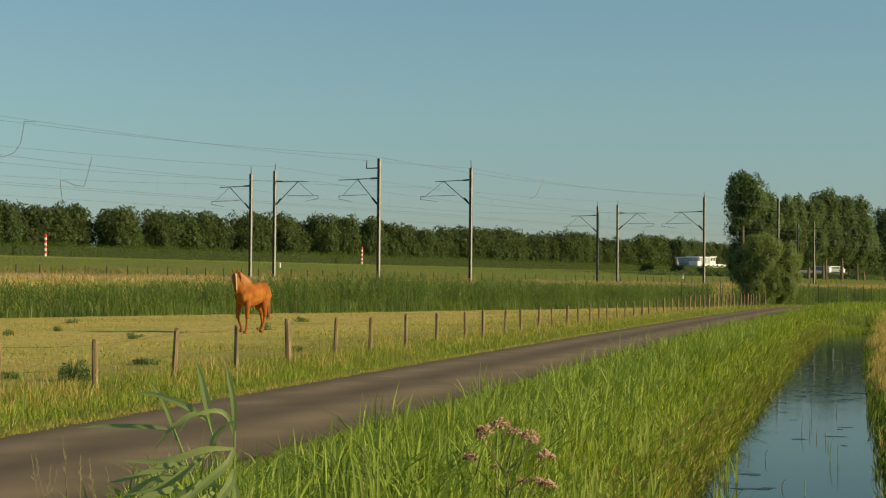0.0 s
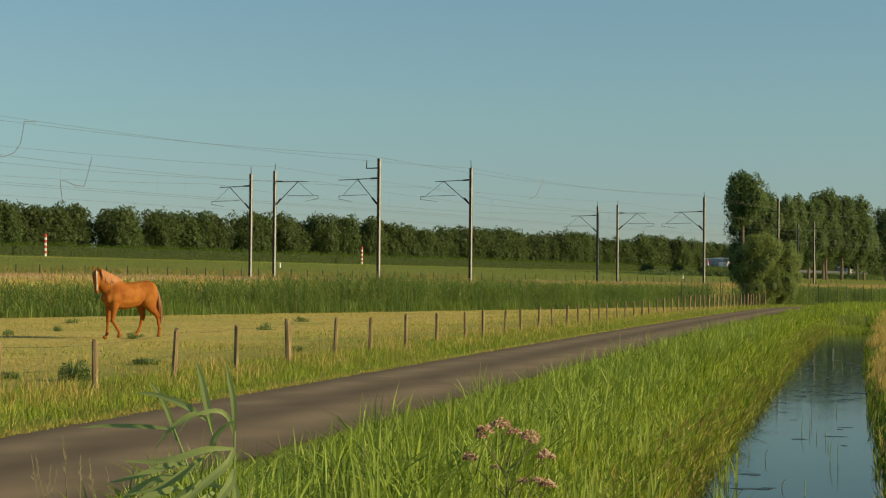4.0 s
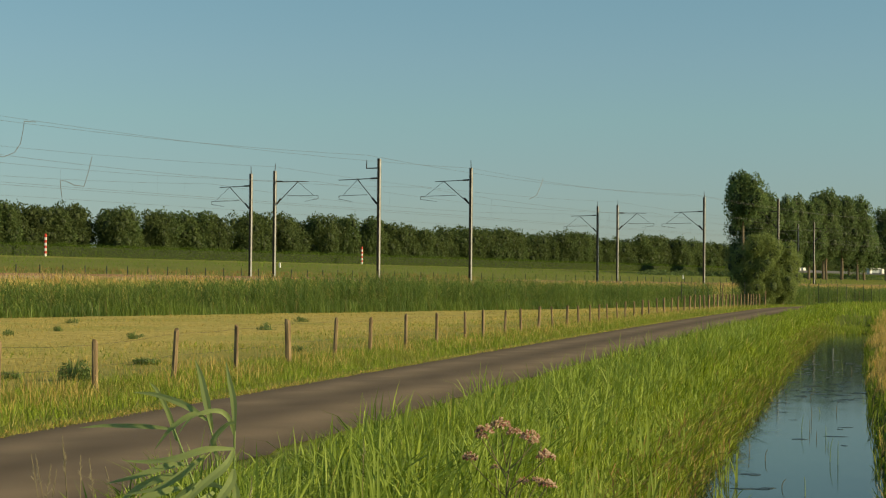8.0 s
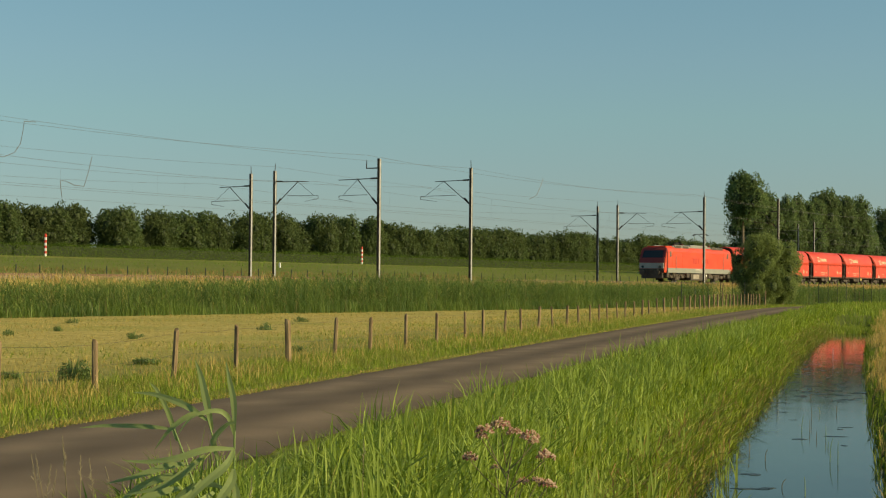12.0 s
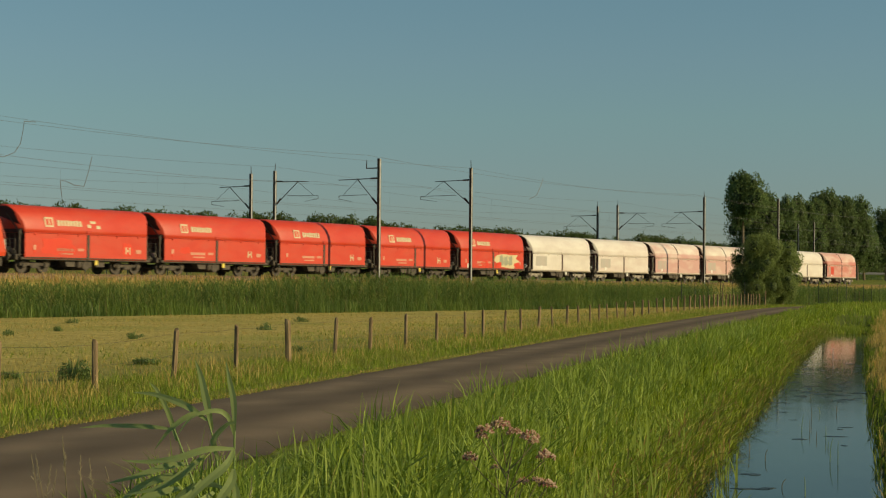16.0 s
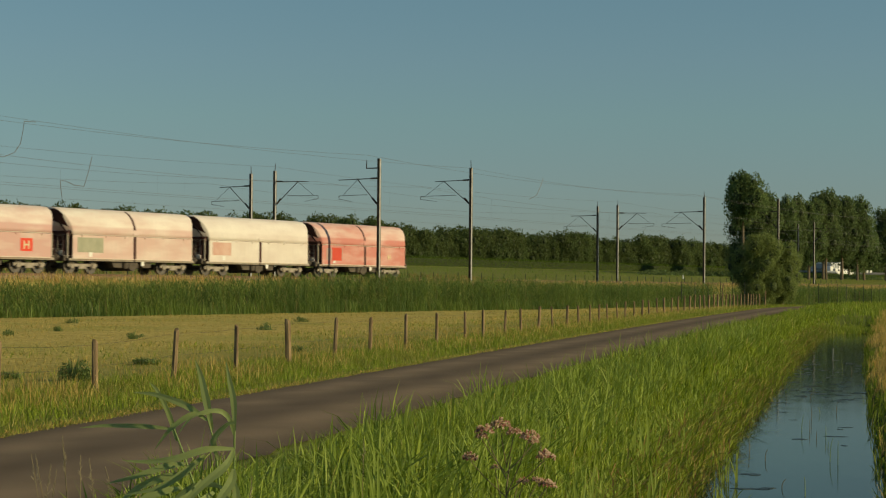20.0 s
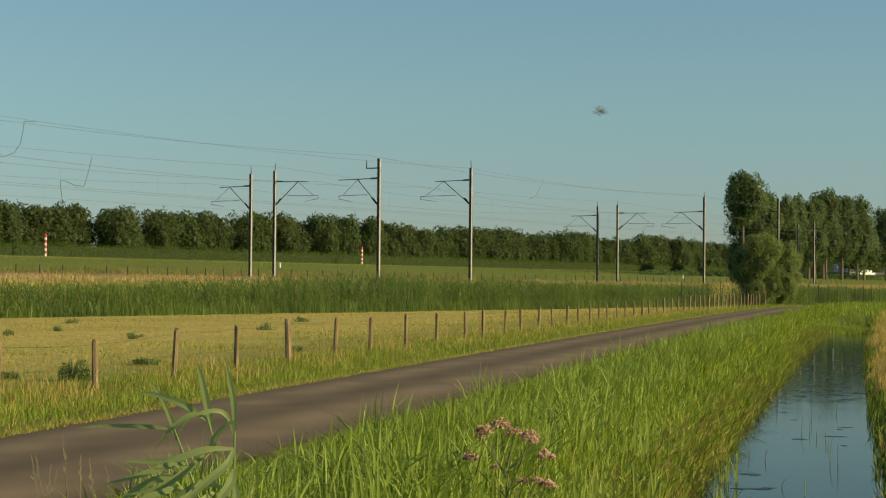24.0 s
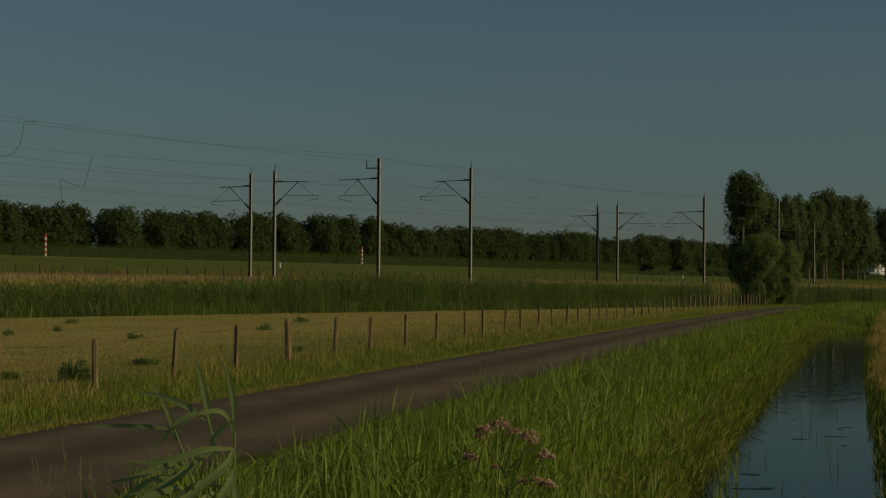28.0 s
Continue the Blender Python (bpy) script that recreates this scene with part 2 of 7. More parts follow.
# ---- building helpers ----
class B:
    """Gathers the faces of one mesh."""
    def __init__(self):
        self.v, self.f = [], []

    def add(self, vs, fs):
        o = len(self.v)
        self.v += [tuple(p) for p in vs]
        self.f += [tuple(i + o for i in f) for f in fs]
        return self

    def box(self, c, s, rot=None, bev=0.0):
        hx, hy, hz = s[0] / 2, s[1] / 2, s[2] / 2
        if bev <= 0:
            ps = [Vector((x, y, z)) for x in (-hx, hx) for y in (-hy, hy) for z in (-hz, hz)]
            fs = [(0, 1, 3, 2), (4, 6, 7, 5), (0, 4, 5, 1), (2, 3, 7, 6), (0, 2, 6, 4), (1, 5, 7, 3)]
        else:
            bev = min(bev, hx * 0.8, hy * 0.8, hz * 0.8)
            bm = bmesh.new()
            bmesh.ops.create_cube(bm, size=1.0)
            for q in bm.verts:
                q.co = Vector((q.co.x * s[0], q.co.y * s[1], q.co.z * s[2]))
            bmesh.ops.bevel(bm, geom=bm.edges[:], offset=bev, segments=1, affect="EDGES")
            bm.verts.index_update()
            ps, fs = [q.co.copy() for q in bm.verts], [tuple(q.index for q in f.verts) for f in bm.faces]
            bm.free()
        m = Matrix.Translation(c) @ (Euler([radians(a) for a in rot]).to_matrix().to_4x4() if rot else Matrix())
        return self.add([m @ p for p in ps], fs)

    def tube(self, a, b, r0, r1=None, n=8, caps=True):
        a, b = Vector(a), Vector(b)
        r1 = r0 if r1 is None else r1
        q = (b - a).to_track_quat("Z", "Y").to_matrix()
        vs = []
        for p, r in ((a, r0), (b, r1)):
            vs += [p + q @ Vector((r * math.cos(math.tau * i / n), r * math.sin(math.tau * i / n), 0)) for i in range(n)]
        fs = [(i, (i + 1) % n, n + (i + 1) % n, n + i) for i in range(n)]
        if caps:
            fs += [tuple(range(n - 1, -1, -1)), tuple(range(n, 2 * n))]
        return self.add(vs, fs)

    def path(self, pts, rs, n=6):
        for i in range(len(pts) - 1):
            self.tube(pts[i], pts[i + 1], rs[i], rs[i + 1], n)
        return self

    def loft(self, rings, caps=True):
        n, vs, fs = len(rings[0]), [], []
        for r in rings:
            vs += list(r)
        for k in range(len(rings) - 1):
            fs += [(k * n + i, k * n + (i + 1) % n, (k + 1) * n + (i + 1) % n, (k + 1) * n + i) for i in range(n)]
        if caps:
            fs += [tuple(range(n - 1, -1, -1)), tuple(range((len(rings) - 1) * n, len(rings) * n))]
        return self.add(vs, fs)

    def ball(self, c, r, n=8, k=5):
        rings = []
        for j in range(1, k):
            a = math.pi * j / k
            rings.append([(c[0] + r[0] * math.sin(a) * math.cos(math.tau * i / n), c[1] + r[1] * math.sin(a) * math.sin(math.tau * i / n), c[2] - r[2] * math.cos(a)) for i in range(n)])
        return self.loft(rings)


def ribbon(b, pts, w, face=(0, -1, 0.25), fold=0.15):
    """A long leaf along points, widest a third of the way, with a folded midrib."""
    pts = [Vector(p) for p in pts]
    fine = []
    for i in range(len(pts) - 1):                     # smooth the way between the points
        p0, p1, p2, p3 = pts[max(i - 1, 0)], pts[i], pts[i + 1], pts[min(i + 2, len(pts) - 1)]
        for k in range(4):
            s = k / 4
            fine.append(0.5 * ((2 * p1) + (p2 - p0) * s + (2 * p0 - 5 * p1 + 4 * p2 - p3) * s * s + (3 * p1 - p0 - 3 * p2 + p3) * s ** 3))
    fine.append(pts[-1])
    n = len(fine)
    vs = []
    for i, p in enumerate(fine):
        f = i / (n - 1)
        d = (fine[min(i + 1, n - 1)] - fine[max(i - 1, 0)]).normalized()
        side = d.cross(Vector(face)).normalized()
        ww = w * 0.5 * (min(1.0, 0.35 + 2.2 * f) if f < 0.3 else max(0.03, 1 - ((f - 0.3) / 0.7) ** 1.7))
        up = Vector(face).normalized() * ww * fold
        vs += [p - side * ww + up, p, p + side * ww + up]
    fs = []
    for i in range(n - 1):
        fs += [(3 * i, 3 * i + 1, 3 * i + 4, 3 * i + 3), (3 * i + 1, 3 * i + 2, 3 * i + 5, 3 * i + 4)]
    return b.add(vs, fs)


def mesh_of(name, b, mat, smooth=False):
    me = bpy.data.meshes.new(name)
    me.from_pydata(b.v, [], b.f)
    me.materials.append(mat)
    bm = bmesh.new()
    bm.from_mesh(me)
    bmesh.ops.recalc_face_normals(bm, faces=bm.faces[:])
    bm.to_mesh(me)
    bm.free()
    if smooth:
        me.polygons.foreach_set("use_smooth", [True] * len(me.polygons))
    me.update()
    return me


def part(name, b, mat, parent=None, label="", smooth=False, at=None):
    ob = new(name, b if isinstance(b, bpy.types.Mesh) else mesh_of(name, b, mat, smooth))
    if parent:
        ob.parent = parent
    if at is not None:
        ob.matrix_local = at
    if label:
        ob["label"] = label
    return ob


def thing(name, m=None, label="", category="", group="", kind=""):
    ob = new(name)
    ob.empty_display_size = 0.2
    if m is not None:
        ob.matrix_world = m
    return tagged(ob, label, category, group, kind)


def raw_mesh(name, co, quads, tris, mat):
    """A mesh straight from arrays: co (n, 3), quads (a, 4), tris (b, 3)."""
    me = bpy.data.meshes.new(name)
    me.vertices.add(len(co))
    me.vertices.foreach_set("co", np.asarray(co, np.float32).ravel())
    loops = np.concatenate([np.asarray(quads, np.int32).ravel(), np.asarray(tris, np.int32).ravel()])
    me.loops.add(len(loops))
    me.loops.foreach_set("vertex_index", loops)
    nq, nt = len(quads), len(tris)
    starts = np.concatenate([np.arange(nq) * 4, nq * 4 + np.arange(nt) * 3]).astype(np.int32)
    me.polygons.add(nq + nt)
    me.polygons.foreach_set("loop_start", starts)
    me.materials.append(mat)
    me.update(calc_edges=True)
    me.validate()
    return me


rng = np.random.default_rng(7)

# ---- the plan ----
AL = np.array([0.50317, 0.86419])          # along the railway, away from the camera
AC = np.array([0.86419, -0.50317])         # across it, towards the camera
P0 = np.array([-21.07, 123.70])
RAIL_Z = 2.17


def lane(y):
    """x of the lane's near-meadow edge."""
    y = np.asarray(y, float)
    b = np.clip(y - 140, 0, 67)
    yy = np.clip(y, -60, 207)
    return -9.0 + 0.21 * yy + 0.00016 * yy * yy + 0.003 * b * b + np.where(y > 207, 0.66 * (y - 207), 0) + np.where(y < -60, 0.19 * (y + 60), 0)


def rail_uv(x, y):
    dx, dy = x - P0[0], y - P0[1]
    return dx * AL[0] + dy * AL[1], dx * AC[0] + dy * AC[1]


def rail_xy(u, v):
    return P0[0] + u * AL[0] + v * AC[0], P0[1] + u * AL[1] + v * AC[1]


FAR_V = np.array([-3000, -134, -132, -102, -99.5, -90, -70, -45, -30, -24, 4.6, 6.2, 8.6, 10, 18, 21])
FAR_Z = np.array([5.2, 5.2, 3.6, 3.6, 5.1, 5.0, 4.3, 3.4, 2.3, 1.8, 1.8, 1.6, 0.1, -0.3, -0.3, 0.0])
NEAR_S = np.array([-1, 0, 3.1, 5.95, 7.3, 7.55, 9.35, 9.6, 10.3, 12.0, 30])
NEAR_Z = np.array([0, 0, 0, -0.05, -0.72, -1.0, -1.0, -0.72, -0.42, -0.08, 0.1])


def height(x, y):
    x, y = np.asarray(x, float), np.asarray(y, float)
    s = x - lane(y)
    _, v = rail_uv(x, y)
    far = np.interp(v, FAR_V, FAR_Z)
    open_ = np.clip((114 - y) / 8, 0, 1) * np.clip((y - 9) / 3, 0, 1)
    near = np.interp(s, NEAR_S, NEAR_Z) * np.where(s > 3.1, open_, 1)
    return np.where(v < 21, far, near)


def spread(*bits):
    return np.unique(np.concatenate([np.arange(a, b, c) for a, b, c in bits]))


def build_ground():
    ss = spread((-6000, -600, 900), (-600, -200, 40), (-200, -60, 5), (-60, -4, 1.6), (-4, 3, 0.5), (3, 13, 0.3), (13, 60, 1.6), (60, 200, 5), (200, 600, 40), (600, 6001, 900))
    ys = spread((-2000, -200, 600), (-200, -20, 30), (-20, 230, 1.25), (230, 700, 6), (700, 1000, 30), (1000, 4900, 600))
    S, Y = np.meshgrid(ss, ys)
    X = S + lane(Y)
    Z = height(X, Y)
    far = np.hypot(X, Y) > 700
    Z = Z + np.where(far, 0, 0.03 * np.sin(X * 1.7 + 2.1 * np.sin(Y * 0.6)) * np.sin(Y * 1.3)) * ((S < -1) | (S > 4))
    n, m = len(ss), len(ys)
    i = (np.arange(m - 1)[:, None] * n + np.arange(n - 1)[None, :]).ravel()
    quads = np.stack([i, i + 1, i + n + 1, i + n], 1)
    me = raw_mesh("ground", np.stack([X, Y, Z], -1).reshape(-1, 3), quads, np.zeros((0, 3), int), GROUND)
    me.polygons.foreach_set("use_smooth", np.ones(len(me.polygons), bool))
    U, V = rail_uv(X, Y)
    dry = np.where((S < -2.6) & (V > 19), np.clip(0.22 + (-S - 3) * 0.12, 0.15, 0.95), 0.1)
    dry = np.where((V < 9) & (V > -3), 0.8, dry)
    dry = np.where(V < -3, 0.15, dry)
    dry = np.where((V < -82) & (V > -94.5), 0.4, dry)
    dry = np.where((S > 10.8) & (V > 30) & (Y < 130), 0.8, dry)
    soil = np.where((S > 6.6) & (S < 9.7) & (Y < 108), 0.8, 0.0)
    soil = np.where((V < 19) & (V > 9), 0.6, soil)
    col = np.stack([dry, soil, np.zeros_like(dry), np.ones_like(dry)], -1).reshape(-1, 4)
    ca = me.color_attributes.new("zone", "FLOAT_COLOR", "POINT")
    ca.data.foreach_set("color", col.astype(np.float32).ravel())
    return tagged(new("ground", me), "flat meadow ground rising to a railway bank", "ground", kind="structure")


def strip(name, ys, s0, s1, lift, mat, cols=9, label="", category=""):
    """A strip that follows the lane between two offsets."""
    ys = np.asarray(ys, float)
    S = np.linspace(0, 1, cols)[None, :] * (s1 - s0) + s0 + 0 * ys[:, None]
    edge = 0.05 * np.sin(ys * 2.3) + 0.04 * np.sin(ys * 5.1 + 1)
    S[:, 0] += edge
    S[:, -1] -= edge[::-1]
    X = S + lane(ys)[:, None]
    Yg = ys[:, None] + 0 * X
    crown = lift + 0.03 * (1 - (2 * np.linspace(0, 1, cols) - 1) ** 2)
    Z = crown[None, :] + 0 * X
    n = cols
    i = (np.arange(len(ys) - 1)[:, None] * n + np.arange(n - 1)[None, :]).ravel()
    me = raw_mesh(name, np.stack([X, Yg, Z], -1).reshape(-1, 3), np.stack([i, i + 1, i + n + 1, i + n], 1), np.zeros((0, 3), int), mat)
    uv = me.uv_layers.new(name="UVMap")
    li = np.zeros(len(me.loops), np.int32)
    me.loops.foreach_get("vertex_index", li)
    uv.data.foreach_set("uv", np.stack([(li % n) / (n - 1), li // n * 0.1], 1).astype(np.float32).ravel())
    return tagged(new(name, me), label, category, kind="structure")


def blades(xy, z, h, w, lean, mat, name, tip=1.0, wind=(0.0, 0.0)):
    """Grass as single bent blades, each a quad and a triangle."""
    n = len(xy)
    az, fa = rng.uniform(0, math.tau, n), rng.uniform(0, math.tau, n)
    wd = np.stack([np.cos(fa), np.sin(fa), np.zeros(n)], 1) * (w / 2)[:, None]
    ld = np.stack([np.cos(az) * lean * h + wind[0] * h, np.sin(az) * lean * h + wind[1] * h, np.zeros(n)], 1)
    base = np.stack([xy[:, 0], xy[:, 1], z - 0.03], 1)
    up = np.stack([np.zeros(n), np.zeros(n), h], 1)
    mid, top = base + 0.55 * up + 0.3 * ld, base + tip * up * (1 - 0.25 * lean[:, None]) + ld
    co = np.stack([base - wd, base + wd, mid + 0.8 * wd, mid - 0.8 * wd, top], 1).reshape(-1, 3)
    k = np.arange(n) * 5
    return raw_mesh(name, co, np.stack([k, k + 1, k + 2, k + 3], 1), np.stack([k + 3, k + 2, k + 4], 1), mat)


def arches(xy, z, h, w, lean, mat, name, wind=(0.0, 0.0)):
    """Long grass as arched blades, each two quads and a tip."""
    n = len(xy)
    az, fa = rng.uniform(0, math.tau, n), rng.uniform(0, math.tau, n)
    wd = np.stack([np.cos(fa), np.sin(fa), np.zeros(n)], 1) * (w / 2)[:, None]
    ld = np.stack([np.cos(az) * lean * h + wind[0] * h, np.sin(az) * lean * h + wind[1] * h, np.zeros(n)], 1)
    base = np.stack([xy[:, 0], xy[:, 1], z - 0.03], 1)
    up = np.stack([np.zeros(n), np.zeros(n), h], 1)
    at = lambda f: base + up * f * (1 - 0.45 * np.minimum(lean, 1.2)[:, None] * f * f) + ld * f ** 2.2
    co = np.stack([base - 0.8 * wd, base + 0.8 * wd, at(0.42) + wd, at(0.42) - wd, at(0.76) + 0.75 * wd, at(0.76) - 0.75 * wd, at(1.0)], 1).reshape(-1, 3)
    k = np.arange(n) * 7
    quads = np.concatenate([np.stack([k, k + 1, k + 2, k + 3], 1), np.stack([k + 3, k + 2, k + 4, k + 5], 1)])
    return raw_mesh(name, co, quads, np.stack([k + 5, k + 4, k + 6], 1), mat)


def scatter_s(n, s0, s1, y0, y1, power=1.0):
    y = y0 + (y1 - y0) * rng.uniform(0, 1, n) ** power
    s = rng.uniform(s0, s1, n)
    return np.stack([s + lane(y), y], 1), s


def stuff(name, me, label, category):
    return tagged(new(name, me), label, category, kind="stuff")


build_ground()
strip("road", spread((-120, 0, 4), (0, 230, 0.7)), 0.0, 3.35, 0.012, ASPHALT, label="narrow worn grey asphalt lane between grass verges", category="road")


def sheet_uv(name, u0, u1, v0, v1, z, mat, label, category):
    b = B().add([(*rail_xy(u, v), z) for u, v in ((u0, v0), (u1, v0), (u1, v1), (u0, v1))], [(0, 1, 2, 3)])
    return tagged(part(name, b, mat), label, category, kind="structure")


def ditch():
    ys = spread((9, 115, 1.0))
    b = B()
    for y in ys:
        b.v += [(float(lane(y)) + 6.9, y, -0.72), (float(lane(y)) + 10.3, y, -0.72)]
    b.f = [(2 * i, 2 * i + 1, 2 * i + 3, 2 * i + 2) for i in range(len(ys) - 1)]
    tagged(part("water", b, WATER), "still dark ditch water mirroring the evening sky", "water", kind="structure")


ditch()
sheet_uv("water_canal", -300, 1500, -132.5, -101.0, 4.75, WATER, "canal water hidden behind a dyke", "water")

# ---- railway: ballast, rails, masts and wires ----
TRACKS = (0.0, -7.5, -18.5)


def rail_box(b, u0, u1, v, z, w, h):
    c = rail_xy((u0 + u1) / 2, v)
    return b.box((*c, z), (u1 - u0, w, h), (0, 0, math.degrees(math.atan2(AL[1], AL[0]))))


def railway():
    for v in TRACKS:
        t = thing("railway_track", label="railway track on grey brown ballast", category="track", group="railway tracks", kind="structure")
        b = B()
        ends = []
        for u in (-170, 700):
            ends.append([(*rail_xy(u, v + o), z) for o, z in ((-2.3, 1.75), (-1.6, 2.0), (1.6, 2.0), (2.3, 1.75))])
        part("ballast_bed", b.loft(ends), BALLAST, t)
        for o in (-0.75, 0.75):
            part("rail", rail_box(rail_box(rail_box(B(), -170, 700, v + o, RAIL_Z - 0.02, 0.07, 0.04), -170, 700, v + o, RAIL_Z - 0.085, 0.02, 0.09), -170, 700, v + o, RAIL_Z - 0.15, 0.14, 0.04), RAIL, t)


railway()
ANG_U = math.degrees(math.atan2(AL[1], AL[0]))


def mast(u, v, side, reach=4.6, h=9.0, horn=True, label="", twin=False, lift=0.0):
    """Catenary mast; local x runs along the line, y across towards the camera; side: +1 or -1, where the arm points."""
    x, y = rail_xy(u, v)
    t = thing("catenary_mast", pose(x, y, 1.8, 0, 0, ANG_U - 90 + 90), label or "grey galvanised steel catenary mast beside the railway", "mast", "catenary masts")
    # dark flanges, pale web: the mast's shaded and sunlit sides in colour
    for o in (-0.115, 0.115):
        part("flange", B().box((o, 0, (h + 0.5) / 2), (0.03, 0.21, h + 0.5), bev=0.006), MAST_SHADE, t, "flange darkened as the mast's shaded side")
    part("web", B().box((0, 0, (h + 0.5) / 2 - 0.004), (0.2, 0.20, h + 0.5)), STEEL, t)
    part("foot_block", B().box((0, 0, -0.1), (0.5, 0.5, 0.3), bev=0.04), BALLAST, t)
    s = -side                                   # local y is minus the across axis
    ztop, zlow = h - 1.0 + lift, h - 3.0 + lift
    if horn:
        part("top_spike", B().tube((0, 0, h + 0.5), (0, 0.03 * s, h + 1.15), 0.035, 0.02, 6), DARK_STEEL, t)
    part("top_tube", B().tube((0, s * 0.15, ztop), (0, s * reach * (1.03 if twin else 0.8 if v < 0 else 0.72), ztop - 0.08), 0.036, 0.032, 6), DARK_STEEL, t)
    part("insulator", B().tube((0, s * 0.2, ztop), (0, s * 0.75, ztop - 0.01), 0.07, 0.07, 8), DARK_STEEL, t, "dark ribbed insulator")
    part("bracket_tube", B().tube((0, s * 0.15, zlow), (0, s * reach * 0.55, ztop - 0.05), 0.034, 0.034, 6), DARK_STEEL, t)
    part("insulator", B().tube((0, s * 0.2, zlow + 0.05), (0, s * 0.62, zlow + 0.5), 0.08, 0.08, 8), DARK_STEEL, t, "dark ribbed insulator")
    part("registration_tube", B().tube((0, s * reach * 0.3, zlow + 0.75), (0, s * reach * 1.02, zlow + 0.7), 0.022, 0.022, 6), DARK_STEEL, t)
    part("brace", B().tube((0, s * reach * 0.55, ztop - 0.08), (0, s * reach * 0.92, zlow + 0.72), 0.015, 0.015, 6), DARK_STEEL, t)
    part("steady_arm", B().path([(0, s * reach * 1.02, zlow + 0.7), (0, s * reach * 1.02, zlow + 0.45), (0.1, s * reach * 0.7, zlow + 0.25)], [0.02, 0.02, 0.014], 6), DARK_STEEL, t)
    if twin:
        part("feeder_bracket", B().path([(0, s * 0.1, h - 0.22), (0, s * 1.15, h - 0.22), (0, s * 1.15, h + 0.42)], [0.05, 0.045, 0.03], 6), DARK_STEEL, t)
    return t


for u, v, side, reach, hh, horn, twin in ((-26.65, 5.2, -1, 4.8, 8.59, True, False),
                                          (-38.7, 5.2, -1, 3.6, 8.61, False, True),
                                          (23.15, 5.2, -1, 3.6, 8.99, False, True),
                                          (37.49, 5.2, -1, 4.8, 9.12, True, False),
                                          (88.5, 5.2, -1, 4.8, 8.97, True, False),
                                          (111.42, 5.2, -1, 3.6, 9.85, False, False),
                                          (188.06, 5.2, -1, 4.6, 10.0, True, False),
                                          (-30.29, -12, 1, 4.4, 8.72, True, False),
                                          (33.62, -12, 1, 4.4, 9.04, True, False),
                                          (103.69, -12, 1, 4.6, 8.98, True, False),
                                          (174.64, -12, 1, 4.5, 9.32, True, False),
                                          (-30.62, -14.3, -1, 4.2, 8.53, True, False),
                                          (33.31, -14.3, -1, 4.2, 8.84, True, False),
                                          (103.04, -14.3, -1, 4.4, 8.86, True, False),
                                          (173.99, -14.3, -1, 4.3, 9.09, True, False)):
    mast(u, v, side, reach, hh, horn, twin=twin, lift=0.6 if side > 0 else 0.45 if v < 0 else 0.5 if 30 < u < 45 else 0.0)


def wire_run(name, us, v, z_at, sag, label, r=0.014, droppers=None):
    t = thing(name, label=label, category="wire", group="overhead wires")
    b = B()
    pts = []
    for a, c in zip(us[:-1], us[1:]):
        for k in range(12):
            f = k / 12
            pts.append((*rail_xy(a + (c - a) * f, v), z_at - 4 * sag * f * (1 - f)))
    pts.append((*rail_xy(us[-1], v), z_at))
    for p, q in zip(pts[:-1], pts[1:]):
        b.tube(p, q, 0.75 * r, 0.75 * r, 4, False)
    part("cable", b, WIRE, t)
    if droppers:
        d = B()
        for a, c in zip(us[:-1], us[1:]):
            for k in range(1, 6):
                f = k / 6
                x, y = rail_xy(a + (c - a) * f, v)
                d.tube((x, y, z_at - 4 * sag * f * (1 - f)), (x, y, droppers), 0.0025, 0.0025, 3, False)
        tagged(part("dropper", d, WIRE, t), kind="stuff")
    return t


for v, us in ((0.4, (-84.96, -26.65, 37.5, 111.42, 188.06, 272.12, 365.73, 470.03)), (-7.6, (-89.55, -30.3, 33.62, 103.69, 174.64, 252.67, 337.67, 430.13)), (-18.6, (-89.42, -30.62, 33.31, 103.04, 174.0, 251.76, 336.01))):
    up = 0.0 if v > 0 else 0.45
    wire_run("messenger_wire", us, v, 9.9 + up, 0.75, "thin dark carrier wire hung between catenary masts", 0.011, 7.75 + up)
    wire_run("contact_wire", us, v, 7.75 + up, 0.03, "thin dark contact wire over the railway track", 0.010)
wire_run("feeder_wire", (-84.96, -38.7, 23.15, 88.5, 161.31, 243.02, 333.42), 4.0, 11.6, 0.6, "thin dark feeder wire along the mast tops", 0.011)
wire_run("feeder_wire", (-89.55, -30.3, 33.62, 103.69, 174.64, 252.67), -12, 11.7, 0.5, "thin dark feeder wire along the mast tops", 0.010)
wire_run("feeder_wire", (-84.96, -26.65, 37.5, 88.5, 188.06, 272.12), 5.2, 11.4, 0.5, "thin dark feeder wire along the mast tops", 0.010)


